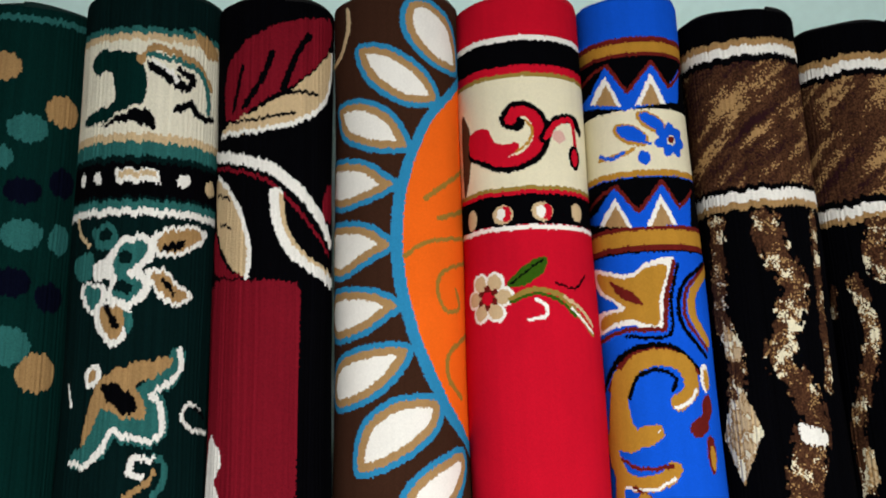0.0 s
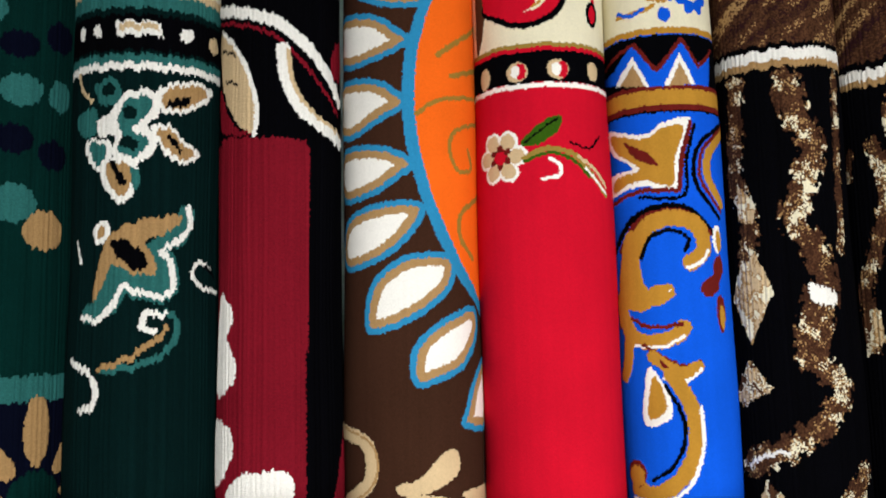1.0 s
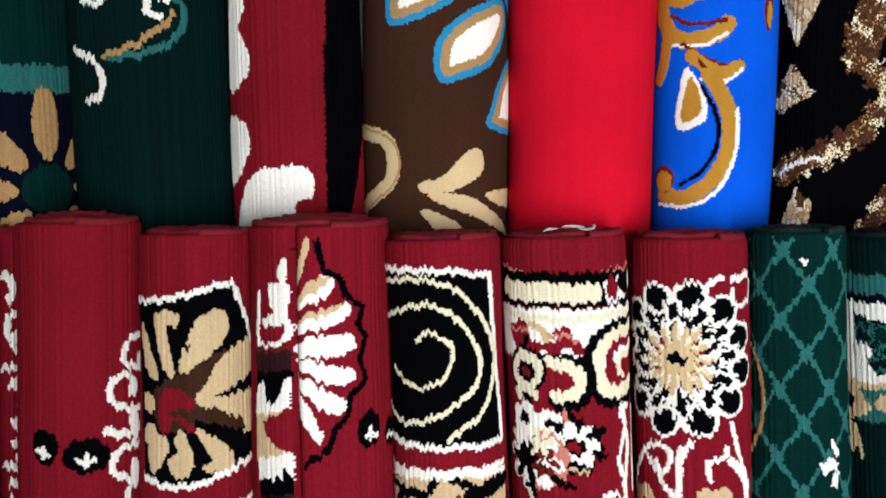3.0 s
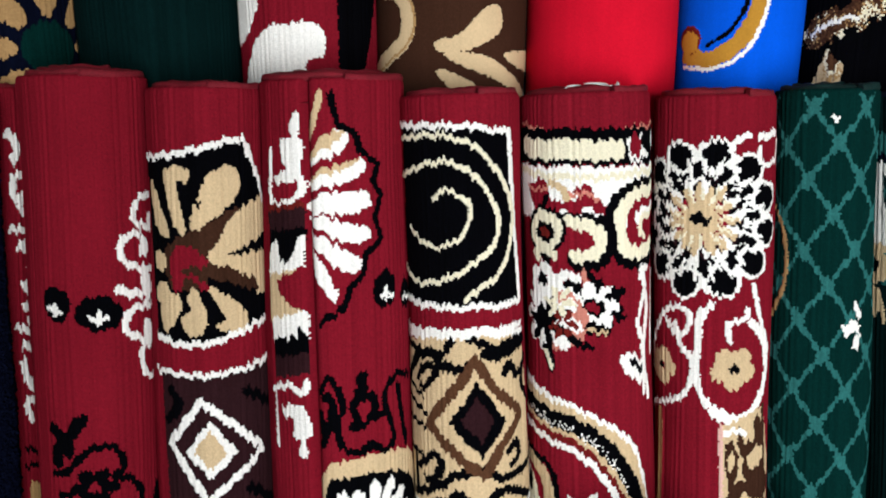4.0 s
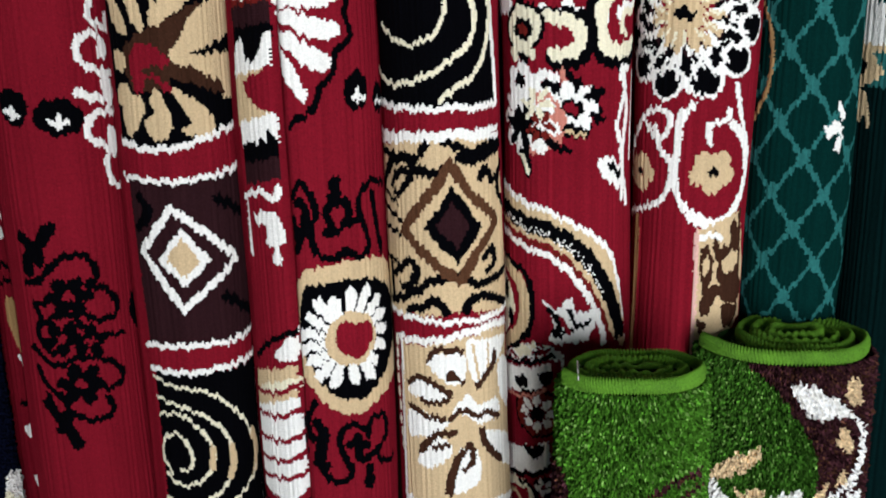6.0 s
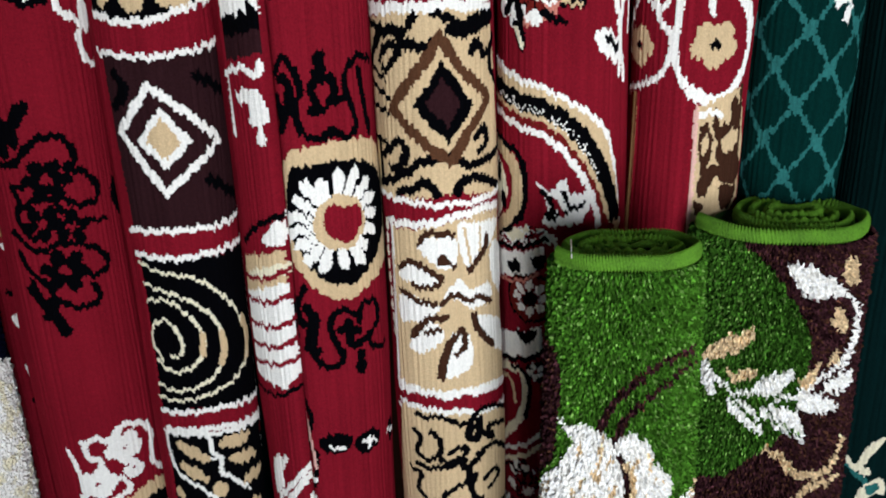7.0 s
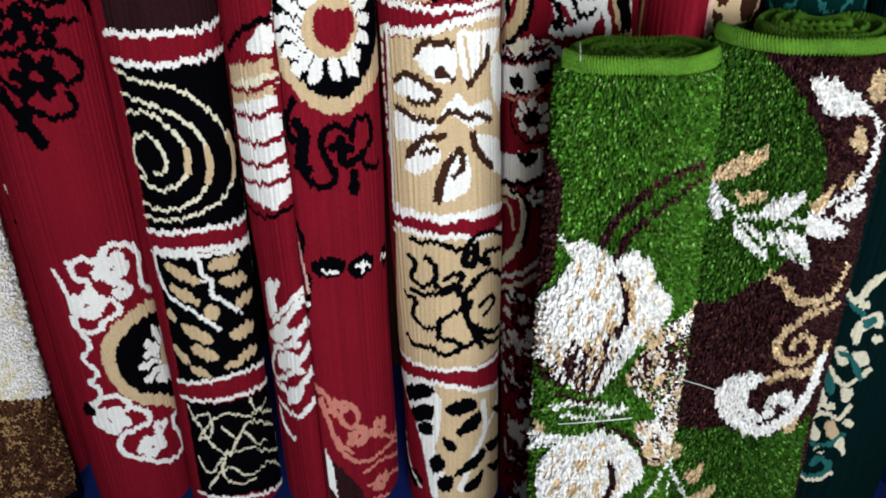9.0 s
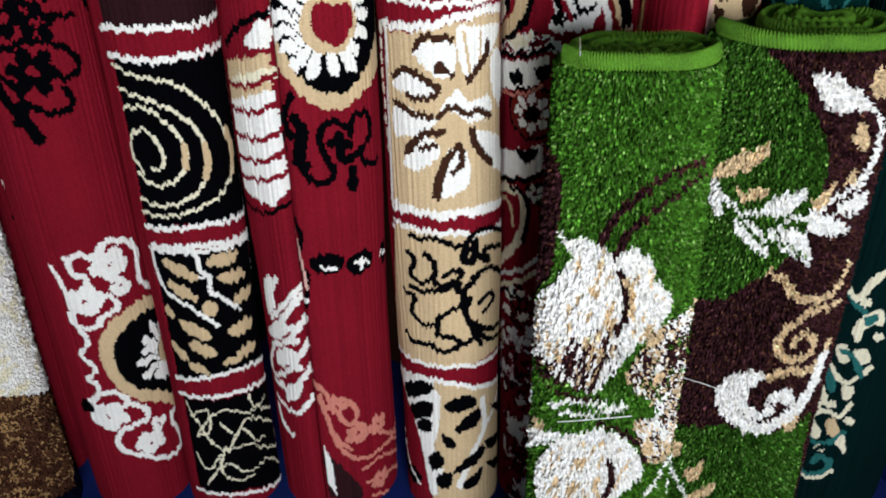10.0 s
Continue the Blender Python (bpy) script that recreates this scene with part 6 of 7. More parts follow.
def draw_paisley_maroon(w):
    w.line("rose", 0.50, (-12.9, 4.7), (-1.3, 6.1), (12.5, 5.1))
    w.ang("black", (-14.7, 5.2), (12.5, 5.8), (12.5, 11.4), (-15.5, 10.8), high=0)
    w.poly("cream", (-12, 6.9), (-7.9, 7), (1.7, 7.4), (3.9, 7.7), (3.9, 10.1), (1.7, 10.4), (-8, 10), (-12.1, 9.4))
    w.poly("white", (4.6, 7.3), (7.6, 6.9), (7.1, 8.6), (10, 9.6), (5.5, 10.9), (4.8, 9.3))
    w.dot("maroon", 6.1, 8.5, 1.2, 1.8, 0)
    w.dot("white", 12.5, 7.8, 0.8, 1.6, 0)
    w.ang("white", (-15.5, 11), (12.5, 11.5), (12.5, 18.3), (2.4, 21.7), (0.1, 19.2), (-4.5, 19.8), (-15.5, 18.9))
    w.poly("cream", (-13.3, 11.3), (-1.4, 12.5), (12.5, 11.7), (12.5, 12.7), (-1.4, 13.3), (-13.4, 12.3))
    w.poly("maroon", (-10.9, 14.1), (-7.3, 13.1), (-6.5, 16), (-4.9, 16.6), (-5.2, 18.3), (-8.3, 18.8), (-9.9, 16.9))
    w.poly("maroon", (-4.8, 17), (-2.5, 16), (-3.2, 14.7), (-1.1, 14.1), (-0.2, 15.8), (1.1, 17.1), (0.7, 18.5), (-1.2, 17.3), (-3.2, 18.7))
    w.line("rose", 0.5, (-11.1, 14.2), (-8.6, 14.8), (-7, 14.1))
    w.line("rose", 0.7, (-4.1, 15.7), (-1.7, 15.3), (0.1, 16.1))
    w.line("beige", 1.0, (-6.6, 13.5), (-4.7, 14.7), (-4.1, 16.3))
    w.line("black", 0.8, (-7.8, 17), (-7, 15.2))
    w.line("black", 3.4, (12.5, 14.5), (5.3, 15.6), (2.8, 18.1), (2.6, 22), (4, 24.8), (7.1, 25.9), (11.3, 24.9))
    w.line("cream", 2.1, (12.5, 15), (5.7, 16.2), (3.5, 18.4), (3.3, 21.9), (4.5, 24.2), (6.9, 24.9), (10.3, 23.7))
    w.line("maroon", 1.4, (12.5, 16.6), (6.6, 17.5), (5.1, 19.5), (5.3, 21.8), (6.5, 23.1), (8.2, 22.8))
    w.line("cream", 1.0, (11.2, 18.8), (7.6, 19.5), (7.1, 21.4), (8.2, 22.5))
    w.line("black", 3.2, (-4.4, 20), (-1.8, 19.9), (0.7, 20.6), (1.2, 23.2), (-0.1, 25.2), (-2.7, 25.5))
    w.line("cream", 2.0, (-4.7, 19.8), (-2, 20), (0.1, 21.2), (0.3, 23.1), (-0.8, 24.5), (-2.9, 24.8))
    w.line("maroon", 1.0, (-4.1, 21.2), (-1.8, 21.5), (-0.9, 22.8), (-1.8, 23.6))
    w.dot("black", -7.7, 20.9, 3.5, 3.8, 0)
    w.dot("cream", -7.7, 20.9, 2.9, 3.1, 0)
    w.dot("black", -7.7, 21.1, 1.7, 1.6, 0)
    w.dot("rust", -7.7, 21.1, 0.8, 0.8, 0)
    w.poly("cream", (-10.3, 24), (-7.5, 23.2), (-5.8, 24.4), (-5.8, 25.7), (-7.2, 25), (-9.3, 25.8))
    w.dot("black", -7.7, 25.1, 1.0, 0.7, 0)
    w.petals("white", -8.3, 28.5, 5, 0.8, 2.8, 1.2, 0)
    w.dot("black", -8.3, 28.6, 1.0, 1.0, 0)
    w.petals("white", -4.2, 29.2, 5, 0.5, 2.3, 0.9, 30)
    w.dot("black", -4.2, 29.3, 0.7, 0.6, 0)
    w.poly("black", (-1.8, 26.8), (-0.9, 27.3), (0.4, 28.8), (-0.2, 29.7), (-1.5, 28.2))
    w.line("rose", 0.6, (-2.1, 26.9), (-1.5, 29.5))
    w.petals("black", -0.7, 32.6, 8, 1.0, 4.6, 1.0, 10)
    w.petals("white", -0.7, 32.6, 7, 0.8, 3.9, 1.0, 0)
    w.dot("black", -0.7, 32.6, 1.7, 1.3, 0)
    w.dot("maroon", -0.7, 32.6, 1.0, 0.8, 0)
    w.dot("rose", -5.6, 34.8, 4.2, 4.6, 0)
    w.petals("white", -7.4, 34.9, 8, 1.0, 5.4, 1.2, 10)
    w.petals("black", -7.8, 34.9, 7, 0.8, 4.2, 0.7, 30)
    w.dot("black", -8.4, 34.8, 1.9, 1.8, 0)
    w.petals("cream", -5.6, 31.9, 6, 0.4, 2.6, 0.5, 10)
    w.petals("rust", -5, 35.5, 6, 0.6, 2.4, 0.5, 0)
    w.poly("white", (-11.9, 31.5), (-9.4, 30.2), (-8.1, 31.4), (-10, 33))
    w.poly("black", (1, 30.6), (4.2, 29.7), (3.2, 31.7), (1.7, 31.7))
    w.poly("black", (1.6, 33.8), (4.4, 34.3), (3, 35.1))
    w.poly("black", (-1.8, 36), (1.6, 37.2), (0.6, 35.3), (-1, 34.9))
    w.line("beige", 0.6, (-1.3, 36), (1.1, 36.6))
    w.poly("black", (-8.7, 39.2), (-7.2, 38.5), (-6.3, 42), (-7.5, 42.5))
    w.line("cream", 0.8, (-8, 39.8), (-7, 41.8))
    w.poly("black", (-4.4, 38.2), (-0.6, 39.5), (-1.3, 38.4), (-3.4, 37.2))
    w.line("white", 1.0, (9.1, 27), (7.3, 28.2), (9.1, 31.8), (8.5, 37.7), (7.7, 40.3), (9.5, 47.5))
    w.line("white", 0.6, (12, 28.2), (11, 41.6))
    w.poly("white", (3, 40.9), (5.2, 40.2), (9, 43.6), (8.5, 45.7), (4.8, 43.9))
    w.line("black", 1.0, (5.2, 41.5), (7.6, 43.5))
    w.line("white", 0.90, (7.3, 27.3), (8.7, 30), (6.6, 35.8), (8.1, 39.5), (7.9, 47))
    w.line("white", 1.31, (-15.5, 44.4), (-4.7, 48.1), (1.7, 51.8), (5.8, 56.9), (8.7, 69.8))
    w.line("beige", 1.9, (-15.5, 45.9), (-4.7, 49.3), (1.4, 53), (5, 57.7), (8.3, 70.2))
    w.line("black", 2.6, (-15.5, 47.8), (-4.7, 50.9), (0.1, 54), (4.3, 60.3), (7.6, 68.5))
    w.fleck_line("white", (-15.5, 48.8), (-4.7, 51.7), (-0.3, 54.5), (3.6, 61.1))
    w.line("beige", 0.72, (-15.5, 49.7), (-5.6, 52.3), (-0.7, 55.3), (3.6, 62), (6.2, 69.1))
    w.line("rust", 0.58, (-15.5, 50.8), (-6.1, 53.1), (-1, 56.1), (3.4, 63), (5.5, 69.3))
    w.line("white", 0.98, (-15.4, 51.7), (-6.6, 54.1), (-1.3, 57.2), (2.8, 63.9), (4.4, 69.6))
    w.line("black", 1.14, (-15.5, 56), (-8.2, 57.8), (-6.7, 62.2), (-7.6, 68), (-12.6, 72.6))
    w.line("beige", 2.0, (-15.5, 56.9), (-9.5, 59.1), (-8, 62.9), (-9.3, 68), (-15.5, 72.7))
    w.poly("cream", (-15.5, 58.9), (-11.1, 61.4), (-10.4, 65.9), (-15.5, 71.2), (-15.4, 66.7))
    w.dot("black", -12.6, 61.9, 0.8, 1.8, 0)
    w.dot("black", -11.2, 66.2, 0.8, 1.6, 0)
    w.poly("white", (-5, 62.1), (-3.2, 63.7), (-0.9, 61.8), (0.1, 63.9), (2.8, 64.4), (2.1, 68.2), (0.1, 69), (-4, 69.2), (-3.2, 66.3))
    w.line("black", 0.95, (-4, 64), (-2.3, 65.8), (-3.2, 67.7), (-0.7, 67.1))
    w.line("black", 0.76, (-1.1, 63.9), (0.1, 66.2), (1.8, 65.9))
    w.line("maroon", 0.58, (-2.3, 64.8), (-1.1, 67.6))
    w.blot('white,maroon,black,white,cream', (-15.4, 74.2), (-6.6, 69.2), (-1.9, 70.6), (-1.8, 77.9), (-3.9, 81.9), (-4.7, 92), (-15.4, 96))
    w.ang("maroon", (-15.4, 74.6), (-2.2, 72.1), (-0.7, 107.2), (-15.4, 112.5), high=0)
    w.ang("white", (-15.4, 75.7), (-3.7, 72.9), (-4.1, 76.3), (-6.9, 78.3), (-10.5, 78.9), (-15.4, 80.6))
    w.poly("black", (-10.6, 76.3), (-8, 75.6), (-7.8, 77.6), (-9.6, 77.8))
    w.poly("black", (-5.8, 75), (-3.6, 74.4), (-3.8, 76.4), (-4.9, 76.8))
    w.line("black", 0.8, (-15.4, 74.6), (-7.2, 73), (-3.3, 71.5))
    w.dot("black", -6.1, 81.9, 4.6, 4.4, 0)
    w.dot("rust", -6.1, 81.9, 4.0, 3.9, 0)
    w.petals("white", -6.1, 81.9, 8, 1.4, 3.2, 0.7, 0)
    w.dot("black", -6.1, 81.9, 1.3, 1.3, 0)
    w.line("rose", 0.5, (-15.4, 80.6), (-8.4, 79.2), (-4.6, 77.4))
    w.ang("white", (-15.4, 90.9), (-4.3, 86.7), (-4, 91.3), (-7, 92.6), (-15.4, 95.1))
    w.poly("black", (-8.9, 88.6), (-5, 87.4), (-5.9, 89.7), (-7.6, 89.9))
    w.line("black", 1.0, (-15.4, 95.6), (-7.2, 93.2), (-3.6, 91.2))
    w.line("cream", 1.6, (-14.8, 97.1), (-8.7, 95.6), (-7.1, 98.5), (-8, 104.4), (-13.7, 111.6))
    w.line("black", 0.8, (-10, 95.4), (-7.2, 95.8), (-6.3, 98.9), (-7.1, 104.1))
    w.line("beige", 0.8, (-15.4, 99.1), (-10.6, 98.4), (-9.5, 102.1))
    w.petals("black", -5.2, 95.3, 5, 0.4, 2.2, 0.8, 0)
    w.petals("white", -5.2, 95.3, 5, 0.4, 1.6, 0.5, 30)
    w.line("white", 0.8, (-15.4, 114.9), (-7.5, 110.1), (-4.2, 106.9))
    w.line("cream", 0.9, (-15.4, 117.3), (-7.5, 112.3), (-4.4, 109.5))
    w.line("black", 0.7, (-15.4, 118.6), (-7.1, 113.3))
    w.petals("white", -8.2, 116.5, 6, 0.4, 3.0, 0.8, 0)
    w.petals("black", -8.2, 116.5, 6, 0.4, 2.0, 0.5, 20)
    w.blot('white,maroon,black,maroon,beige', (-15.4, 124.8), (-5.1, 117.8), (-5, 131.9), (-15.4, 138.6))
    w.blot('maroon,black,maroon,white', (-12.2, 119.8), (-4.7, 114), (-4.9, 163.8), (-10.9, 168.1))


def draw_medallion_maroon(w):
    w.clip = (w.V > 6.2)
    w.petals("white", -4.1, 18.9, 12, 4.0, 12.6, 3.0, 12)
    w.petals("black", -4.1, 18.9, 12, 8.0, 12.0, 1.9, 12)
    w.petals("black", -4.1, 18.9, 12, 4.6, 8.6, 1.5, 27)
    w.petals("darkbrown", -4.1, 18.9, 14, 3.8, 6.0, 1.2, 6)
    w.petals("white", -4.1, 18.9, 24, 6.2, 9.6, 0.34, 4)
    w.ring_spots(-4.1, 18.9)
    w.petals("white", -4.1, 18.9, 14, 3.6, 6.4, 0.6, 19)
    w.rays("beige", -4.1, 18.9, 15, 0.1, 5.2, 5.8, 1.3, 5)
    w.rays("cream", -4.1, 18.9, 13, 0.3, 4.6, 5.2, 0.5, 8)
    w.dot("beige", -4.1, 18.9, 2.5, 2.6, 0)
    w.poly("black", (-5.7, 18.8), (-4.7, 18), (-3.9, 18.2), (-2.5, 18.8), (-3, 19.5), (-4.2, 19.9), (-5.2, 19.4))
    w.clip[:] = True
    w.line("white", 1.0, (-0, 8.5), (0.6, 7.2), (2.5, 6.3))
    w.line("white", 1.2, (4.5, 6.7), (6.3, 6.5), (8.6, 6.1))
    w.line("white", 0.8, (4.4, 8.4), (4.5, 10.6), (8.3, 10.4), (10.3, 7.4))
    w.line("white", 0.90, (-15.2, 43.4), (-12.7, 37.5), (-9.5, 33.4), (-6.3, 32.6), (-5.4, 34.9), (-7.2, 36.8), (-9.4, 35.1))
    w.line("white", 0.90, (-7.8, 35.1), (-6.7, 38.5), (-4.9, 40.9), (-5.8, 45.4), (-8.9, 47.7), (-15.2, 49.6))
    w.line("white", 1.07, (-2.4, 31.8), (-4, 34), (-4.2, 38.3), (-4.4, 43.5), (-2.6, 47.6), (1.3, 49.6))
    w.line("white", 1.31, (-2.1, 48.6), (0.5, 50), (4.1, 48.5), (6.8, 44), (6.3, 38.7), (3.3, 34.8))
    w.line("white", 0.90, (0.1, 37.3), (-0.1, 34.8), (2.3, 34.2), (2.6, 32.8))
    w.line("white", 0.82, (3.5, 29), (4.9, 34.2), (7.5, 39.7))
    w.petals("beige", 0.8, 41.8, 5, 0.6, 3.4, 1.5, 18)
    w.dot("black", 0.8, 41.8, 0.8, 0.7, 0)
    w.petals("beige", -10.7, 42.4, 5, 0.6, 3.0, 1.4, 0)
    w.dot("black", -10.7, 42.4, 0.6, 0.6, 0)
    w.ang("beige", (-1.1, 50.9), (1.8, 49.6), (6.4, 48.1), (8.8, 57), (8.6, 65.8), (-0.6, 72.1))
    w.ang("brown", (-0.2, 53.6), (0.4, 52.8), (1.7, 55.3), (1.6, 58.4), (0.3, 61.1), (-0.4, 56.7))
    w.poly("brown", (1.7, 50.9), (2.8, 53.8), (4.8, 49.6), (6.3, 51.2), (6.4, 54.3), (4.8, 54.6), (2.5, 56.1), (1.5, 53.7))
    w.poly("brown", (0.6, 60), (3.2, 59.6), (8.3, 59.6), (7.8, 63.1), (3.8, 62.6), (2.8, 61.3), (1, 64.5), (-0.1, 63.3))
    w.poly("brown", (2.8, 55.9), (4, 58.2), (6.8, 56.6), (6.9, 59.8), (2.6, 59.2))
    w.poly("brown", (3.8, 62.9), (7.5, 64.1), (7.1, 65.7), (4.7, 67.2), (3.6, 65.2))
    w.poly("brown", (-0.3, 64.8), (1.1, 66), (0.1, 67.3))
    w.poly("beige", (3.2, 56.5), (5.6, 55.8), (5.8, 57.7), (4, 57.7))
    w.poly("beige", (0, 55.7), (0.8, 54.7), (1.1, 56.8), (0.4, 57.8))
    w.poly("beige", (3.1, 51.8), (4, 50.8), (4.5, 53.2), (3.6, 53.6))
    w.line("white", 0.9, (-0.4, 52), (0.6, 51.4), (2.6, 52.1))
    w.line("brown", 0.8, (6.4, 48.1), (7, 56.6), (7, 65.4))
    w.line("pink", 0.6, (-1, 51), (-0.8, 61), (-0.8, 71))
    w.line("tan", 1.5, (-11.2, 49.9), (-11, 59.7), (-11.3, 71.8))


def draw_lattice_green(w):
    w.lattice("teal", -0.9, 8.3, 7.3, 10.8, 0.04)
    w.poly("white", (2.2, 32.6), (3, 32.8), (3.6, 34.3), (3.4, 35), (2.5, 34.2))
    w.poly("white", (0.3, 36.4), (1.4, 35.4), (2.8, 35.6), (3.5, 36.3), (2.5, 37.2), (1.2, 37.5))
    w.poly("white", (2.8, 37.4), (3.5, 37.3), (3.2, 39.3), (2.6, 39.9), (2, 39.4))
    w.line("tan", 0.7, (-10.4, 18.6), (-8.7, 20.6), (-7.8, 24.1), (-7.8, 28.8), (-8.8, 32.1), (-10.4, 35.2), (-11.9, 37.3))
    w.dot("white", -1.5, 4.6, 0.5, 0.5, 0)


def draw_border_green(w):
    w.band("teal", 6.2, 9.4)
    w.band("navy", 9.4, 10.5)
    w.band("white", 10.8, 23.6)
    w.band("beige", 23.6, 24.6)
    w.band("teal", 24.6, 29.8)
    w.blot('darkgreen,teal,darkgreen,green', (-15.6, 12.4), (-10.8, 13.8), (-6.1, 12.7), (-6.6, 20.4), (-11.4, 22.6), (-14.9, 17.7))
    w.dot("white", -13.9, 18.5, 1.6, 1.2, 0)
    w.dot("beige", -14.6, 27.5, 1.8, 1.3, 0)
    w.dot("beige", -10.3, 26.8, 1.8, 1.3, 0)
    w.dot("beige", -16.8, 27, 3.0, 3.0, 0)
    w.dot("black", -16.8, 27, 1.2, 1.2, 0)
    w.dot("beige", -16.9, 33.2, 2.0, 2.0, 0)
    w.line("beige", 0.72, (-19.8, 29.9), (-15.8, 31.3), (-14.6, 35.6))
    w.line("teal", 1.0, (-9.5, 114.3), (-7.1, 115.4), (-4.1, 118), (-1, 118.5))
    w.line("cream", 1.3, (-9, 113.5), (-6.7, 114.3), (-5.2, 110.5), (-3.8, 108.3))
    w.poly("cream", (-6.3, 121.3), (-5.5, 118.3), (-4.1, 116.5), (-2.3, 116.9), (-2, 119.4), (-4.3, 120.2), (-4.8, 123.5))
    w.dot("teal", -4, 118.4, 1.0, 1.2, 0)
    w.poly("cream", (-8, 126.1), (-6.8, 124), (-5.3, 126.9), (-6.2, 128.6))
    w.poly("cream", (-5.2, 125.6), (-3.8, 124.7), (-2.1, 126.8), (-3.4, 128.5))
    w.line("cream", 1.0, (-7.9, 129.7), (-5.4, 132.5), (-3.2, 131), (-1.8, 128.6))
    w.poly("teal", (-8.6, 130.9), (-6.8, 131.6), (-6.3, 135.1), (-7.9, 134.4))
    w.line("teal", 1.0, (-6.8, 125.6), (-4.6, 127.2), (-2.9, 131))
    w.poly("cream", (-9.2, 136.4), (-7.2, 135.9), (-7.1, 138.4), (-8.7, 138.4))
    w.poly("cream", (-5.2, 133.4), (-3.4, 133.4), (-3.4, 136.2), (-4.8, 135.9))
    w.line("cream", 1.0, (-8.7, 142.6), (-7.2, 139.8), (-4.4, 140.4), (-3.1, 137.6))
    w.poly("cream", (-9.7, 146.7), (-8.5, 143.5), (-6.6, 144.4), (-7, 146.8))
    w.poly("beige", (-6.3, 142.5), (-4.9, 141.2), (-3.7, 144.2), (-5.1, 145.5))
    w.line("teal", 1.2, (-8.5, 147.5), (-5.6, 147.8), (-3, 144.5))
    w.poly("cream", (-3.8, 146.7), (-2.7, 145), (-1.7, 149), (-2.9, 149.7))
    w.line("teal", 1.3, (-9.5, 155.6), (-6.8, 156.3), (-4.3, 154.8), (-3.8, 152), (-5.7, 151), (-6.4, 152.8))
    w.line("cream", 0.9, (-9, 156.4), (-5.9, 157), (-3, 154.5))
    w.line("cream", 0.7, (-9.9, 142.2), (-8, 139.2), (-8.1, 135.4))
    w.dot("cream", -5.4, 115, 0.9, 0.9, 0)
    w.dot("cream", -2, 122, 0.9, 0.9, 0)
    w.dot("cream", -2.6, 141.5, 0.9, 0.9, 0)
    w.dot("cream", -6.2, 138, 0.9, 0.9, 0)
    w.dot("cream", -6.1, 149, 0.9, 0.9, 0)
    w.line("darkgreen", 1.0, (-7.3, 150.1), (-4.3, 147.9), (-1.7, 150.6))


def draw_plain_blue(w):
    pass


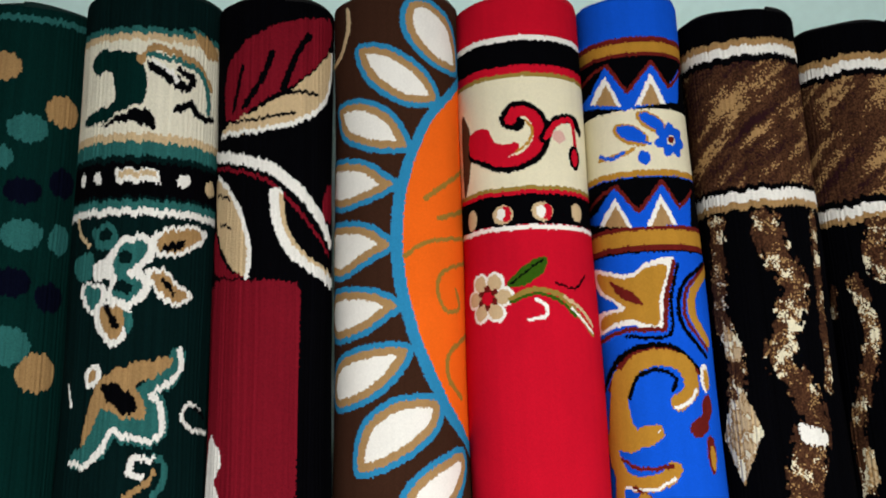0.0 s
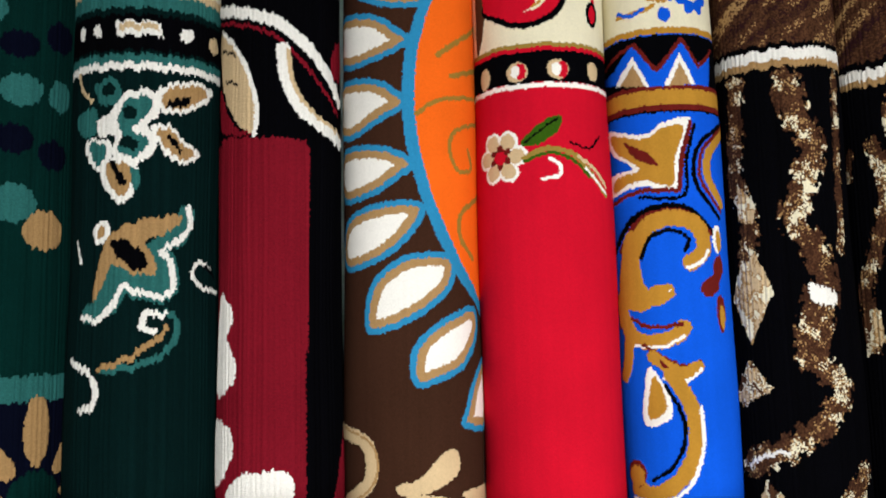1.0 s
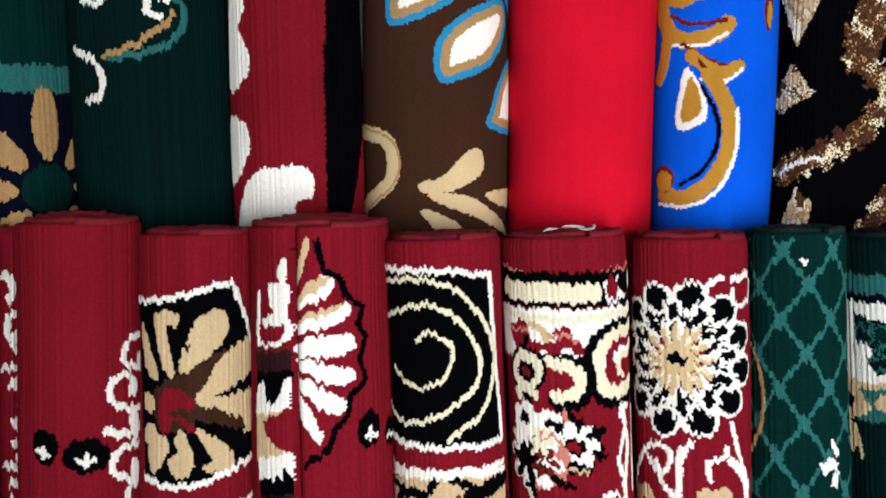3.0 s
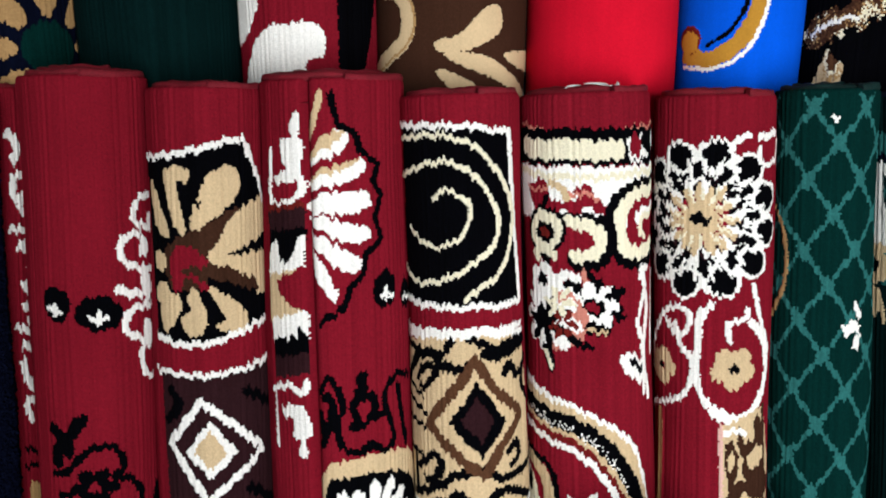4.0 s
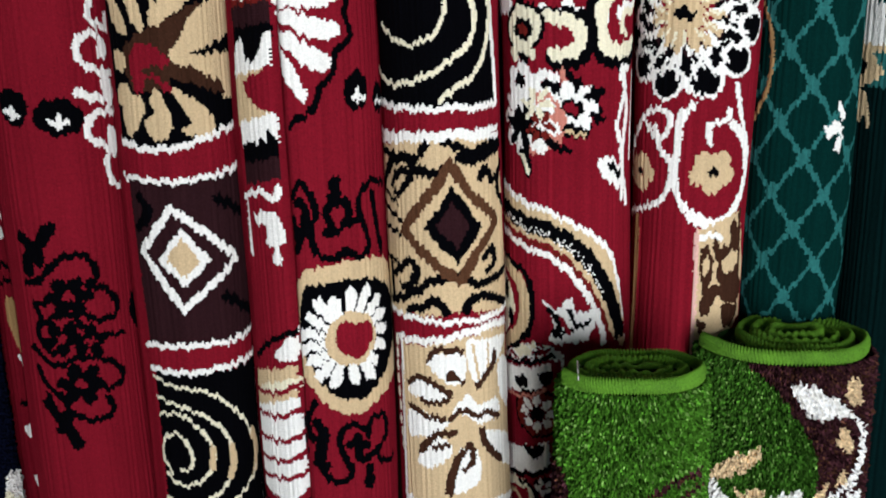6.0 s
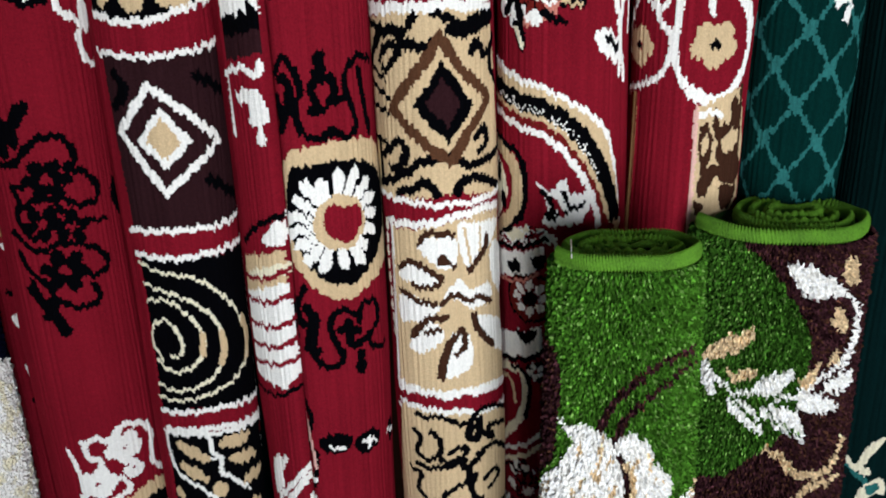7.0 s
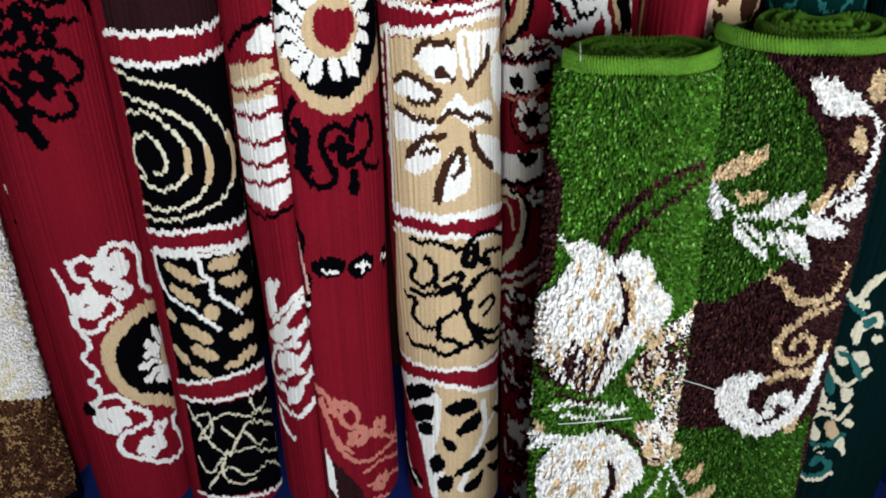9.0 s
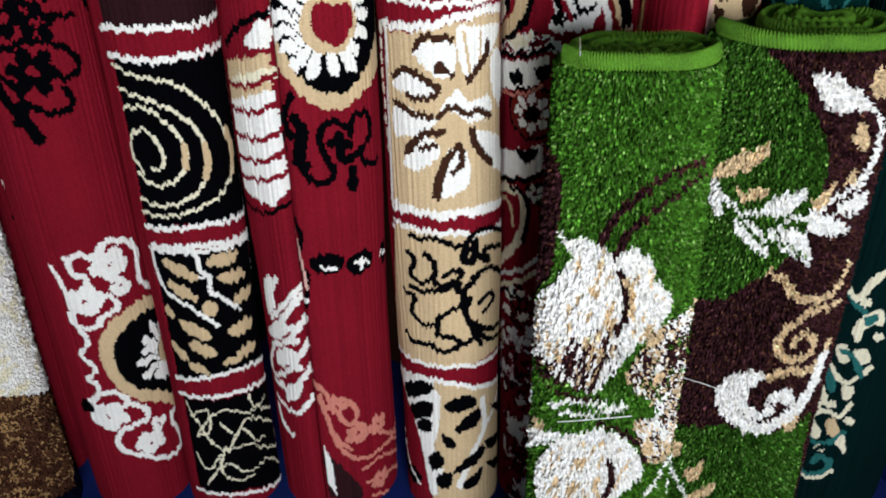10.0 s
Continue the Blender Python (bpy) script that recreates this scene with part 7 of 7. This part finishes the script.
def draw_rose_grass(w):
    w.poly("darkbrown", (-15.3, 11.4), (-10.7, 12.3), (-9.2, 16.5), (-9.6, 23), (-10.7, 28.9), (-15.3, 32.3), (-15.3, 22.8), (-15.3, 16.3))
    w.line("darkbrown", 1.0, (-3.8, 22.2), (-2.7, 18.8), (-0.6, 15.7), (2.4, 12.8), (8.6, 12))
    w.line("darkbrown", 0.9, (-2.2, 23.9), (-0.6, 19.8), (2, 16.9), (5.5, 14.7), (9.2, 13.8))
    w.blot("beige,darkbrown,white,beige,darkbrown,white", (11.9, 33.1), (11.8, 46), (11.9, 56.3), (2, 44.6), (0.2, 41.7), (3.5, 34.9))
    w.poly("white", (-9.5, 21.7), (-7.1, 22.2), (-5.5, 21.6), (-4.1, 22.4), (-3, 22.5), (-2.1, 24.1), (-1, 22.6), (0.4, 22.6), (2.3, 24.6), (2.8, 27.4), (4.9, 29.5), (5.5, 31.9), (4.3, 33.9), (3.7, 35.1), (1.3, 37.1), (0.1, 39.4), (-1, 41.8), (-2.5, 44.5), (-4.3, 45), (-6.3, 44.6), (-8.8, 43.7), (-11.5, 42.6), (-15.3, 42.7), (-15.2, 39.3), (-15.3, 35), (-9.9, 29.8), (-7.9, 26.3), (-6.9, 24.3))
    w.streaks("darkbrown", (-15.2, 41.9), (-7.8, 39), (-5.5, 34.7), (-1, 35.1), (-0.8, 41.7), (-3.4, 45.1), (-7.4, 45), (-15.3, 44.8))
    w.streaks("darkbrown", (-15.3, 42.8), (-8.3, 41), (-4.8, 38), (-1.2, 38.1), (-2.5, 44.6), (-7.4, 44.7))
    w.streaks("beige", (-15.3, 40.6), (-12.7, 33.2), (-5.4, 28.4), (-1.7, 29.5), (-0.9, 35.7), (-2.7, 41.9), (-9, 41.3))
    w.streaks("beige", (-6.6, 26.4), (-5.4, 22.4), (-2.8, 23.5), (-1.8, 27.8), (-4.8, 30.5))
    w.streaks("beige", (-0.4, 24.5), (1, 24), (4.4, 29.9), (4.3, 33.3), (1.2, 36.4), (0, 30))
    w.streaks("darkbrown", (-15.3, 42.2), (-7.9, 38.1), (-3.6, 34.8), (-0.7, 37.5), (-1, 41.8), (-3.4, 44.7), (-7.4, 44.8), (-12.7, 43.6))
    w.streaks("darkbrown", (-11.5, 42.5), (-6.1, 39.6), (-1.6, 38.7), (-1.8, 42.4), (-3.9, 44.8), (-7.4, 45))
    w.streaks("darkbrown", (1.4, 41.2), (4.3, 38.1), (10.8, 36.2), (11.1, 45.2), (4.1, 45.4))
    w.streaks("beige", (-11.6, 41.3), (-6.3, 36.7), (-1.3, 36.9), (-2.6, 43.1), (-7.5, 43.8))
    w.line("darkbrown", 1.0, (-1.3, 26.1), (-0.5, 28.9), (-0.2, 31.7), (-1.1, 34.7))
    w.line("beige", 0.7, (-0.8, 26.7), (0.1, 29.4), (0.2, 32.2))
    w.streaks("grass", (3.4, 39.7), (6.8, 38.2), (11.9, 39.2), (8.8, 47.9), (3, 45.8))
    w.streaks("darkbrown", (1.7, 41.8), (4, 39.8), (10.4, 35.5), (11.9, 39.2), (4.6, 44.9))
    w.line("white", 0.8, (-8.7, 48.8), (-4.7, 46.9), (-0.5, 47.3), (0.8, 46.6))
    w.line("white", 0.7, (-7.3, 49.7), (-2.2, 48.5), (0.5, 47.6))
    w.line("darkbrown", 0.6, (-11.1, 45.5), (-6.2, 46.5), (-2.4, 45.9))
    w.poly("white", (-15.2, 45.1), (-15.3, 47.1), (-13.9, 49.1), (-15.2, 52.7), (-15.2, 55.4), (-15.3, 56.4), (-7.5, 53), (-7.6, 54.7), (-10.1, 56.5), (-15.2, 59))
    w.dot("beige", -11.4, 53.7, 1.6, 1.0, 0)
    w.poly("white", (-11.3, 62.2), (-9.2, 57.2), (-6.3, 53.4), (-3.9, 51.9), (-1.2, 51.2), (1.2, 52.5), (3.3, 55.7), (4.3, 59.5), (3.1, 62), (1.2, 63.8), (0.7, 70.2), (-8.1, 72.7), (-11, 65.5))
    w.streaks("beige", (-10.4, 64.3), (-7.9, 56.5), (-3.7, 53.6), (-0.5, 54.5), (0.2, 63.6), (-4.7, 69.5))
    w.streaks("beige", (0.2, 53.9), (2.8, 56.3), (3.7, 60), (1.1, 62.2))
    w.line("darkbrown", 0.9, (-0.3, 57.1), (0.3, 60.8), (-0.7, 63.9))
    w.line("darkbrown", 0.9, (-2.2, 50.3), (0.7, 51.3), (3.4, 54.4), (5, 57.8))
    w.blot("beige,darkbrown,white,beige", (2.3, 49.5), (10.9, 51.5), (11.9, 59.2), (5.7, 58.9), (2.7, 52.9))
    w.line("leaf", 0.9, (2.5, 63.3), (5.4, 62), (11.9, 62))
    w.line("white", 0.8, (5, 65.1), (8.5, 60.7), (11.9, 60.2))
    w.line("white", 0.7, (11.9, 61.2), (11.7, 67.7))
    w.streaks("white", (4.4, 48), (9.2, 49.4), (10.1, 56.7), (6, 55.9))
    # highlights on the pile, put in as lighter knots
    w.flecks("blade_highlight", "grass", 0.07)
    w.flecks("blade_highlight", "grass_shaded", 0.07)
    w.flecks("brown", "darkbrown", 0.2)


def draw_leaf_grass(w):
    w.col[:] = INK["darkbrown"]
    # darkened green stands in for the shade beside the front rug
    w.poly("grass_shaded", (-18.5, -1.2), (-15, -1), (-9.2, -1.1), (-6.6, 0.6), (-4.9, 2.5), (-2.8, 5.3), (-0.2, 9.4), (1.6, 13.8), (1.8, 17.4), (1.3, 22.7), (0.8, 26.5), (-1.4, 30.3), (-4, 33.9), (-7, 36.7), (-13.3, 39.7), (-18.6, 41.5))
    w.poly("grass_shaded", (-19.4, -0.5), (-15.1, -0.6), (-9.5, -0.8), (-6.8, 0.8), (-5.1, 2.7), (-2.9, 5.4), (-0.2, 9.6), (1.7, 14), (1.8, 17.7), (1.3, 23), (0.8, 26.8), (-1.4, 30.7), (-4.2, 34.2), (-7.3, 37.2), (-13.6, 40.2), (-19.6, 42.5))
    w.poly("grass_shaded", (-19.4, -0.5), (-15.1, -0.6), (-9.5, -0.8), (-6.8, 0.8), (-5.1, 2.7), (-2.9, 5.4), (-0.2, 9.6), (1.7, 14), (1.8, 17.7), (1.3, 23), (0.8, 26.8), (-1.4, 30.7), (-4.2, 34.2), (-7.3, 37.2), (-13.6, 40.2), (-19.6, 42.5))
    w.poly("grass_shaded", (-19.4, -0.5), (-15.1, -0.6), (-9.5, -0.8), (-6.8, 0.8), (-5.1, 2.7), (-2.9, 5.4), (-0.2, 9.6), (1.7, 14), (1.8, 17.7), (1.3, 23), (0.8, 26.8), (-1.4, 30.7), (-4.2, 34.2), (-7.3, 37.2), (-13.6, 40.2), (-19.6, 42.5))
    w.poly("white", (-2.1, 2.9), (-1.5, 2.3), (-0.2, 2.6), (1.2, 2.8), (2.4, 4.3), (4.8, 6.1), (6.6, 7.5), (5.3, 7.9), (3.1, 8), (1.1, 7.6), (-0.6, 6.2), (-1.4, 4.2))
    w.line("white", 0.8, (5.8, 7.2), (8.1, 9.7), (8.6, 12.7), (8.4, 15.5), (6.8, 18.2), (3.7, 20.7), (1, 22.7), (-1.2, 23.3), (-4.4, 23.3), (-7.2, 23.2), (-9.9, 21.3))
    w.line("white", 0.7, (9.9, 10.7), (9.5, 13.5), (8.9, 16.9), (6.6, 20))
    w.poly("beige", (4.8, 9.6), (6.3, 11.1), (6.8, 13), (5.8, 13.4), (4, 11.5))
    w.poly("beige", (5.1, 2.6), (6.7, 2.2), (7.8, 6.3), (5.2, 5.3))
    w.poly("white", (-12.6, 20), (-10.8, 19.8), (-9.7, 22), (-9.6, 24.8), (-11, 24.3), (-12.3, 22.1))
    w.poly("white", (-7.9, 24.3), (-5.5, 24.7), (-3.7, 26.9), (-2.9, 29.5), (-3.9, 29.6), (-6.3, 27.5), (-7.5, 25.7))
    w.poly("white", (-3.6, 26), (-1.9, 24.9), (0.6, 25.4), (1.8, 28), (2.3, 30.8), (0.2, 29.3), (-1.8, 28.1))
    w.poly("white", (-4.7, 22.8), (-3.4, 20.7), (-1.8, 19.7), (0, 18.9), (0, 20.5), (-1.4, 22.2), (-3.4, 23.3))
    w.poly("white", (0.3, 22.9), (2, 22.6), (6, 24.8), (7.1, 26.3), (3.8, 26.4), (1.2, 25.2))
    w.poly("white", (3.9, 22.1), (6.1, 20.8), (9.2, 20.4), (9.5, 22.6), (6.1, 23.4))
    w.poly("beige", (-12.4, 18.6), (-10.7, 16.8), (-8.5, 14.8), (-6.3, 13.4), (-5.1, 12.9), (-5.1, 14.7), (-6.7, 16.6), (-9, 18.3), (-11.2, 19.5))
    w.poly("beige", (-8.3, 20.4), (-6.3, 19.6), (-4.3, 19.6), (-4.6, 21), (-7, 21.4))
    w.poly("beige", (0.7, 21.2), (1.9, 19.4), (3.3, 18), (3.1, 20.2), (1.8, 21.9))
    w.poly("beige", (4.1, 17.9), (5.8, 16.7), (6, 18.8))
    w.line("grass_shaded", 0.4, (-6.5, 24.9), (-3.6, 28.5))
    w.line("grass_shaded", 0.4, (-2.6, 26.2), (1.5, 29.6))
    w.line("beige", 1.2, (-2.3, 32.4), (-0.6, 33.1), (1.3, 35.8), (4.2, 36.9), (7.3, 35.5), (9, 32.3))
    w.line("beige", 1.2, (8.7, 38.4), (4, 38.8), (0.8, 41.9), (0.4, 44.7), (2.7, 47.1), (5.1, 46.7), (5.2, 43.9), (3.1, 42.8), (2.4, 44.3))
    w.line("beige", 1.5, (0.3, 49.9), (2, 49.1), (5, 49.6), (8, 48.3), (8.6, 45.5))
    w.line("white", 2.5, (-1.6, 50.1), (-4.2, 52), (-4.8, 54.7), (-3.7, 57.5), (-1.2, 59.4), (2, 59.5), (5.3, 57.2), (7.5, 53.3), (8.1, 48))
    w.line("white", 1.7, (-2.7, 52.1), (-2.5, 55.1), (-0.7, 57.2), (1.1, 56.5))
    w.line("white", 1.8, (1.2, 54.4), (2.4, 53.3), (4, 55.4))
    w.ang("grass_shaded", (-13.8, 63.4), (-4.2, 59.8), (-0.4, 60.9), (4.1, 61), (9.4, 59.1), (12.7, 82.5), (-12.1, 82.9), high=0)
    w.poly("beige", (3.4, 60), (5.7, 58.9), (6.4, 57.6), (5.7, 61.4))
    w.poly("beige", (-8.5, 71.4), (-6.9, 68.5), (-6, 67.6), (-6, 70.4), (-7.6, 72.3))
    w.poly("beige", (-7.4, 75.2), (-5.2, 72.9), (-3.8, 71.9), (-4.3, 74.5), (-6.5, 76))
    w.poly("beige", (-12.3, 67.5), (-9.9, 65.1), (-9.4, 67.6), (-11.1, 68.7))
    w.line("white", 0.8, (-12.3, 69.7), (-9.6, 72.6), (-7.2, 76.3))
    w.flecks("blade_highlight", "grass", 0.07)
    w.flecks("blade_highlight", "grass_shaded", 0.07)
    w.flecks("brown", "darkbrown", 0.2)


# ---- back row, tall rolls against the wall ----
BACK = "tall carpet rolls of the back row"
carpet_roll((-0.864, 1.603, 2.88), (-0.843, 1.387, 0.0), 0.1298, 0.1129, "green", draw_dotted_green, "tall dark green carpet roll with teal and beige dots", "green", BACK, 1.75, 11)
carpet_roll((-0.598, 1.607, 2.902), (-0.565, 1.389, 0.0), 0.1381, 0.1201, "darkgreen", draw_floral_green, "tall dark green carpet roll with cream border band and flowers", "darkgreen", BACK, 1.75, 12)
carpet_roll((-0.341, 1.596, 2.887), (-0.3, 1.379, 0.0), 0.1157, 0.1007, "black", draw_leaf_black, "tall black carpet roll with maroon leaves and a plain red panel", "black", BACK, 1.75, 13)
carpet_roll((-0.091, 1.604, 2.894), (-0.058, 1.387, 0.0), 0.1283, 0.1116, "brown", draw_petal_brown, "tall brown carpet roll with white petals and an orange disc", "brown", BACK, 1.75, 14, SOFT, rib=0.0, flat=False, shade=(0.03, 0.05), jag=0.16)
carpet_roll((0.162, 1.597, 2.88), (0.215, 1.381, 0.0), 0.1289, 0.1122, "red", draw_scroll_red, "tall bright red carpet roll with cream scroll border", "red", BACK, 1.75, 15, SOFT, rib=0.0, flat=False, shade=(0.03, 0.05), jag=0.16)
carpet_roll((0.392, 1.59, 2.88), (0.46, 1.374, 0.0), 0.1054, 0.0917, "blue", draw_border_blue, "tall royal blue carpet roll with gold scrolls and zigzag borders", "blue", BACK, 1.75, 16, SOFT, rib=0.0, flat=False, shade=(0.03, 0.05), jag=0.16)
carpet_roll((0.621, 1.591, 2.848), (0.682, 1.378, 0.0), 0.1153, 0.1003, "black", draw_wave_black, "tall black carpet roll with mottled brown waves and striped border", "black", BACK, 1.75, 17)
carpet_roll((0.857, 1.59, 2.819), (0.923, 1.379, 0.0), 0.1182, 0.1028, "black", draw_wave_black_far, "tall black carpet roll with mottled brown waves, a little lower", "black", BACK, 1.75, 18)

# ---- front row, leaning on the back row ----
FRONT = "carpet rolls of the front row"
carpet_roll((-0.868, 1.268, 1.62), (-0.842, 0.913, 0.0), 0.1044, 0.0908, "navy", draw_shaggy_white, "dark carpet roll with shaggy white and brown lower field", "navy", FRONT, None, 20, SHAG, rough=0.0015, rib=0.0, shade=(0.04, 0.25), tip=-0.07)
carpet_roll((-0.858, 1.377, 1.62), (-0.835, 1.021, 0.0), 0.0826, 0.0718, "maroon", draw_lace_maroon, "maroon carpet roll with white lace border, half hidden", "maroon", FRONT, None, 21, tip=-0.07)
carpet_roll((-0.649, 1.329, 1.645), (-0.62, 0.968, 0.0), 0.0943, 0.082, "maroon", draw_poppy_maroon, "plain maroon carpet roll with black poppies and white scrolls", "maroon", FRONT, None, 22, tele=0.012, tip=-0.07)
carpet_roll((-0.46, 1.32, 1.631), (-0.432, 0.962, 0.0), 0.0882, 0.0767, "maroon", draw_panel_maroon, "maroon carpet roll with black, beige and brown square panels", "maroon", FRONT, None, 23, tip=-0.07)
carpet_roll((-0.267, 1.336, 1.645), (-0.214, 0.975, 0.0), 0.1159, 0.1009, "maroon", draw_fan_maroon, "maroon carpet roll with a cream petal fan and an open seam", "maroon", FRONT, None, 24, tele=0.010, seam=-2.52, tip=-0.07)
carpet_roll((-0.067, 1.319, 1.627), (0.019, 0.962, 0.0), 0.092, 0.0801, "maroon", draw_spiral_maroon, "maroon carpet roll with spiral and diamond panels", "maroon", FRONT, None, 25, tip=-0.07)
carpet_roll((0.129, 1.332, 1.631), (0.215, 0.974, 0.0), 0.0999, 0.0869, "maroon", draw_paisley_maroon, "maroon carpet roll with cream paisley scrolls and roses", "maroon", FRONT, None, 26, tip=-0.07)
carpet_roll((0.331, 1.325, 1.631), (0.389, 0.967, 0.0), 0.0903, 0.0786, "maroon", draw_medallion_maroon, "maroon carpet roll with a black and white flower medallion", "maroon", FRONT, None, 27, tip=-0.07)
carpet_roll((0.5, 1.316, 1.642), (0.546, 0.955, 0.0), 0.077, 0.067, "green", draw_lattice_green, "slim dark green carpet roll with teal diamond lattice", "green", FRONT, None, 28, tip=-0.07)
carpet_roll((0.709, 1.34, 1.638), (0.79, 0.981, 0.0), 0.1274, 0.1109, "darkgreen", draw_border_green, "dark green carpet roll with cream and teal floral border", "darkgreen", FRONT, None, 29, tip=-0.07)
carpet_roll((0.947, 1.335, 1.613), (1.054, 0.981, 0.0), 0.1163, 0.1012, "blue_dark", draw_plain_blue, "plain deep blue carpet roll at the row's end", "navy", FRONT, None, 30, tip=-0.07)

# ---- grass-green rugs in front ----
RUGS = "short green rugs in front"
carpet_roll((0.214, 0.960, 1.023), (0.236, 0.622, 0.0), 0.1075, 0.0745, "grass", draw_rose_grass, "short shaggy grass-green rug roll with white roses", "cord", RUGS, None, 31, SHAG, 2.9, 0.0098, 0.0215, -1.25, knot=(0.17, 0.4), rough=0.0024, rib=0.0, skew=0.06, jag=0.5, shade=(0.05, 0.6), drop=0.010, tele=-0.006)
carpet_roll((0.476, 1.071, 1.003), (0.486, 0.744, 0.0), 0.133, 0.085, "grass", draw_leaf_grass, "short shaggy green and brown rug roll with white leaves", "cord", RUGS, None, 32, SHAG, 3.4, 0.0098, 0.0205, -1.5, knot=(0.17, 0.4), loose=0.022, rough=0.0024, rib=0.0, skew=0.15, jag=0.5, shade=(0.05, 0.6), drop=0.010, tele=0.004)


# ---- small things on the rolls' ends ----
def thread(points, thick, label):
    """A loose piece of plastic binding string."""
    cu = bpy.data.curves.new("binding_string", "CURVE")
    cu.dimensions, cu.bevel_depth, cu.bevel_resolution = "3D", thick, 2
    sp = cu.splines.new("NURBS")
    sp.points.add(len(points) - 1)
    for q, co in zip(sp.points, points):
        q.co = (*co, 1)
    sp.use_endpoint_u, sp.order_u = True, 3
    cu.materials.append(STRING)
    return tagged(new("binding_string", cu), label, "string")


STRING = plain_material("white_string", (0.85, 0.85, 0.82), 0.5, 80, 0.05, 0.1)
thread([(0.095, 1.300, 1.634), (0.10, 1.305, 1.640), (0.13, 1.302, 1.638), (0.125, 1.315, 1.641), (0.15, 1.318, 1.642), (0.165, 1.31, 1.640), (0.14, 1.30, 1.638), (0.18, 1.305, 1.640), (0.178, 1.318, 1.643)], 0.0024, "tangled white plastic string on a roll's upper end")
thread([(0.137, 0.962, 1.036), (0.134, 0.945, 1.040), (0.131, 0.926, 1.044), (0.130, 0.914, 1.038)], 0.0008, "short white loose thread over a green rug's edge")
thread([(0.144, 0.743, 0.546), (0.162, 0.736, 0.558), (0.182, 0.731, 0.568), (0.201, 0.729, 0.574), (0.222, 0.728, 0.578), (0.243, 0.73, 0.579)], 0.0009, "thin tie string round a green rose rug")
thread([(0.359, 0.862, 0.502), (0.372, 0.85, 0.508), (0.387, 0.841, 0.512), (0.402, 0.832, 0.513), (0.418, 0.826, 0.513)], 0.0008, "thin white tie string round a leaf rug")
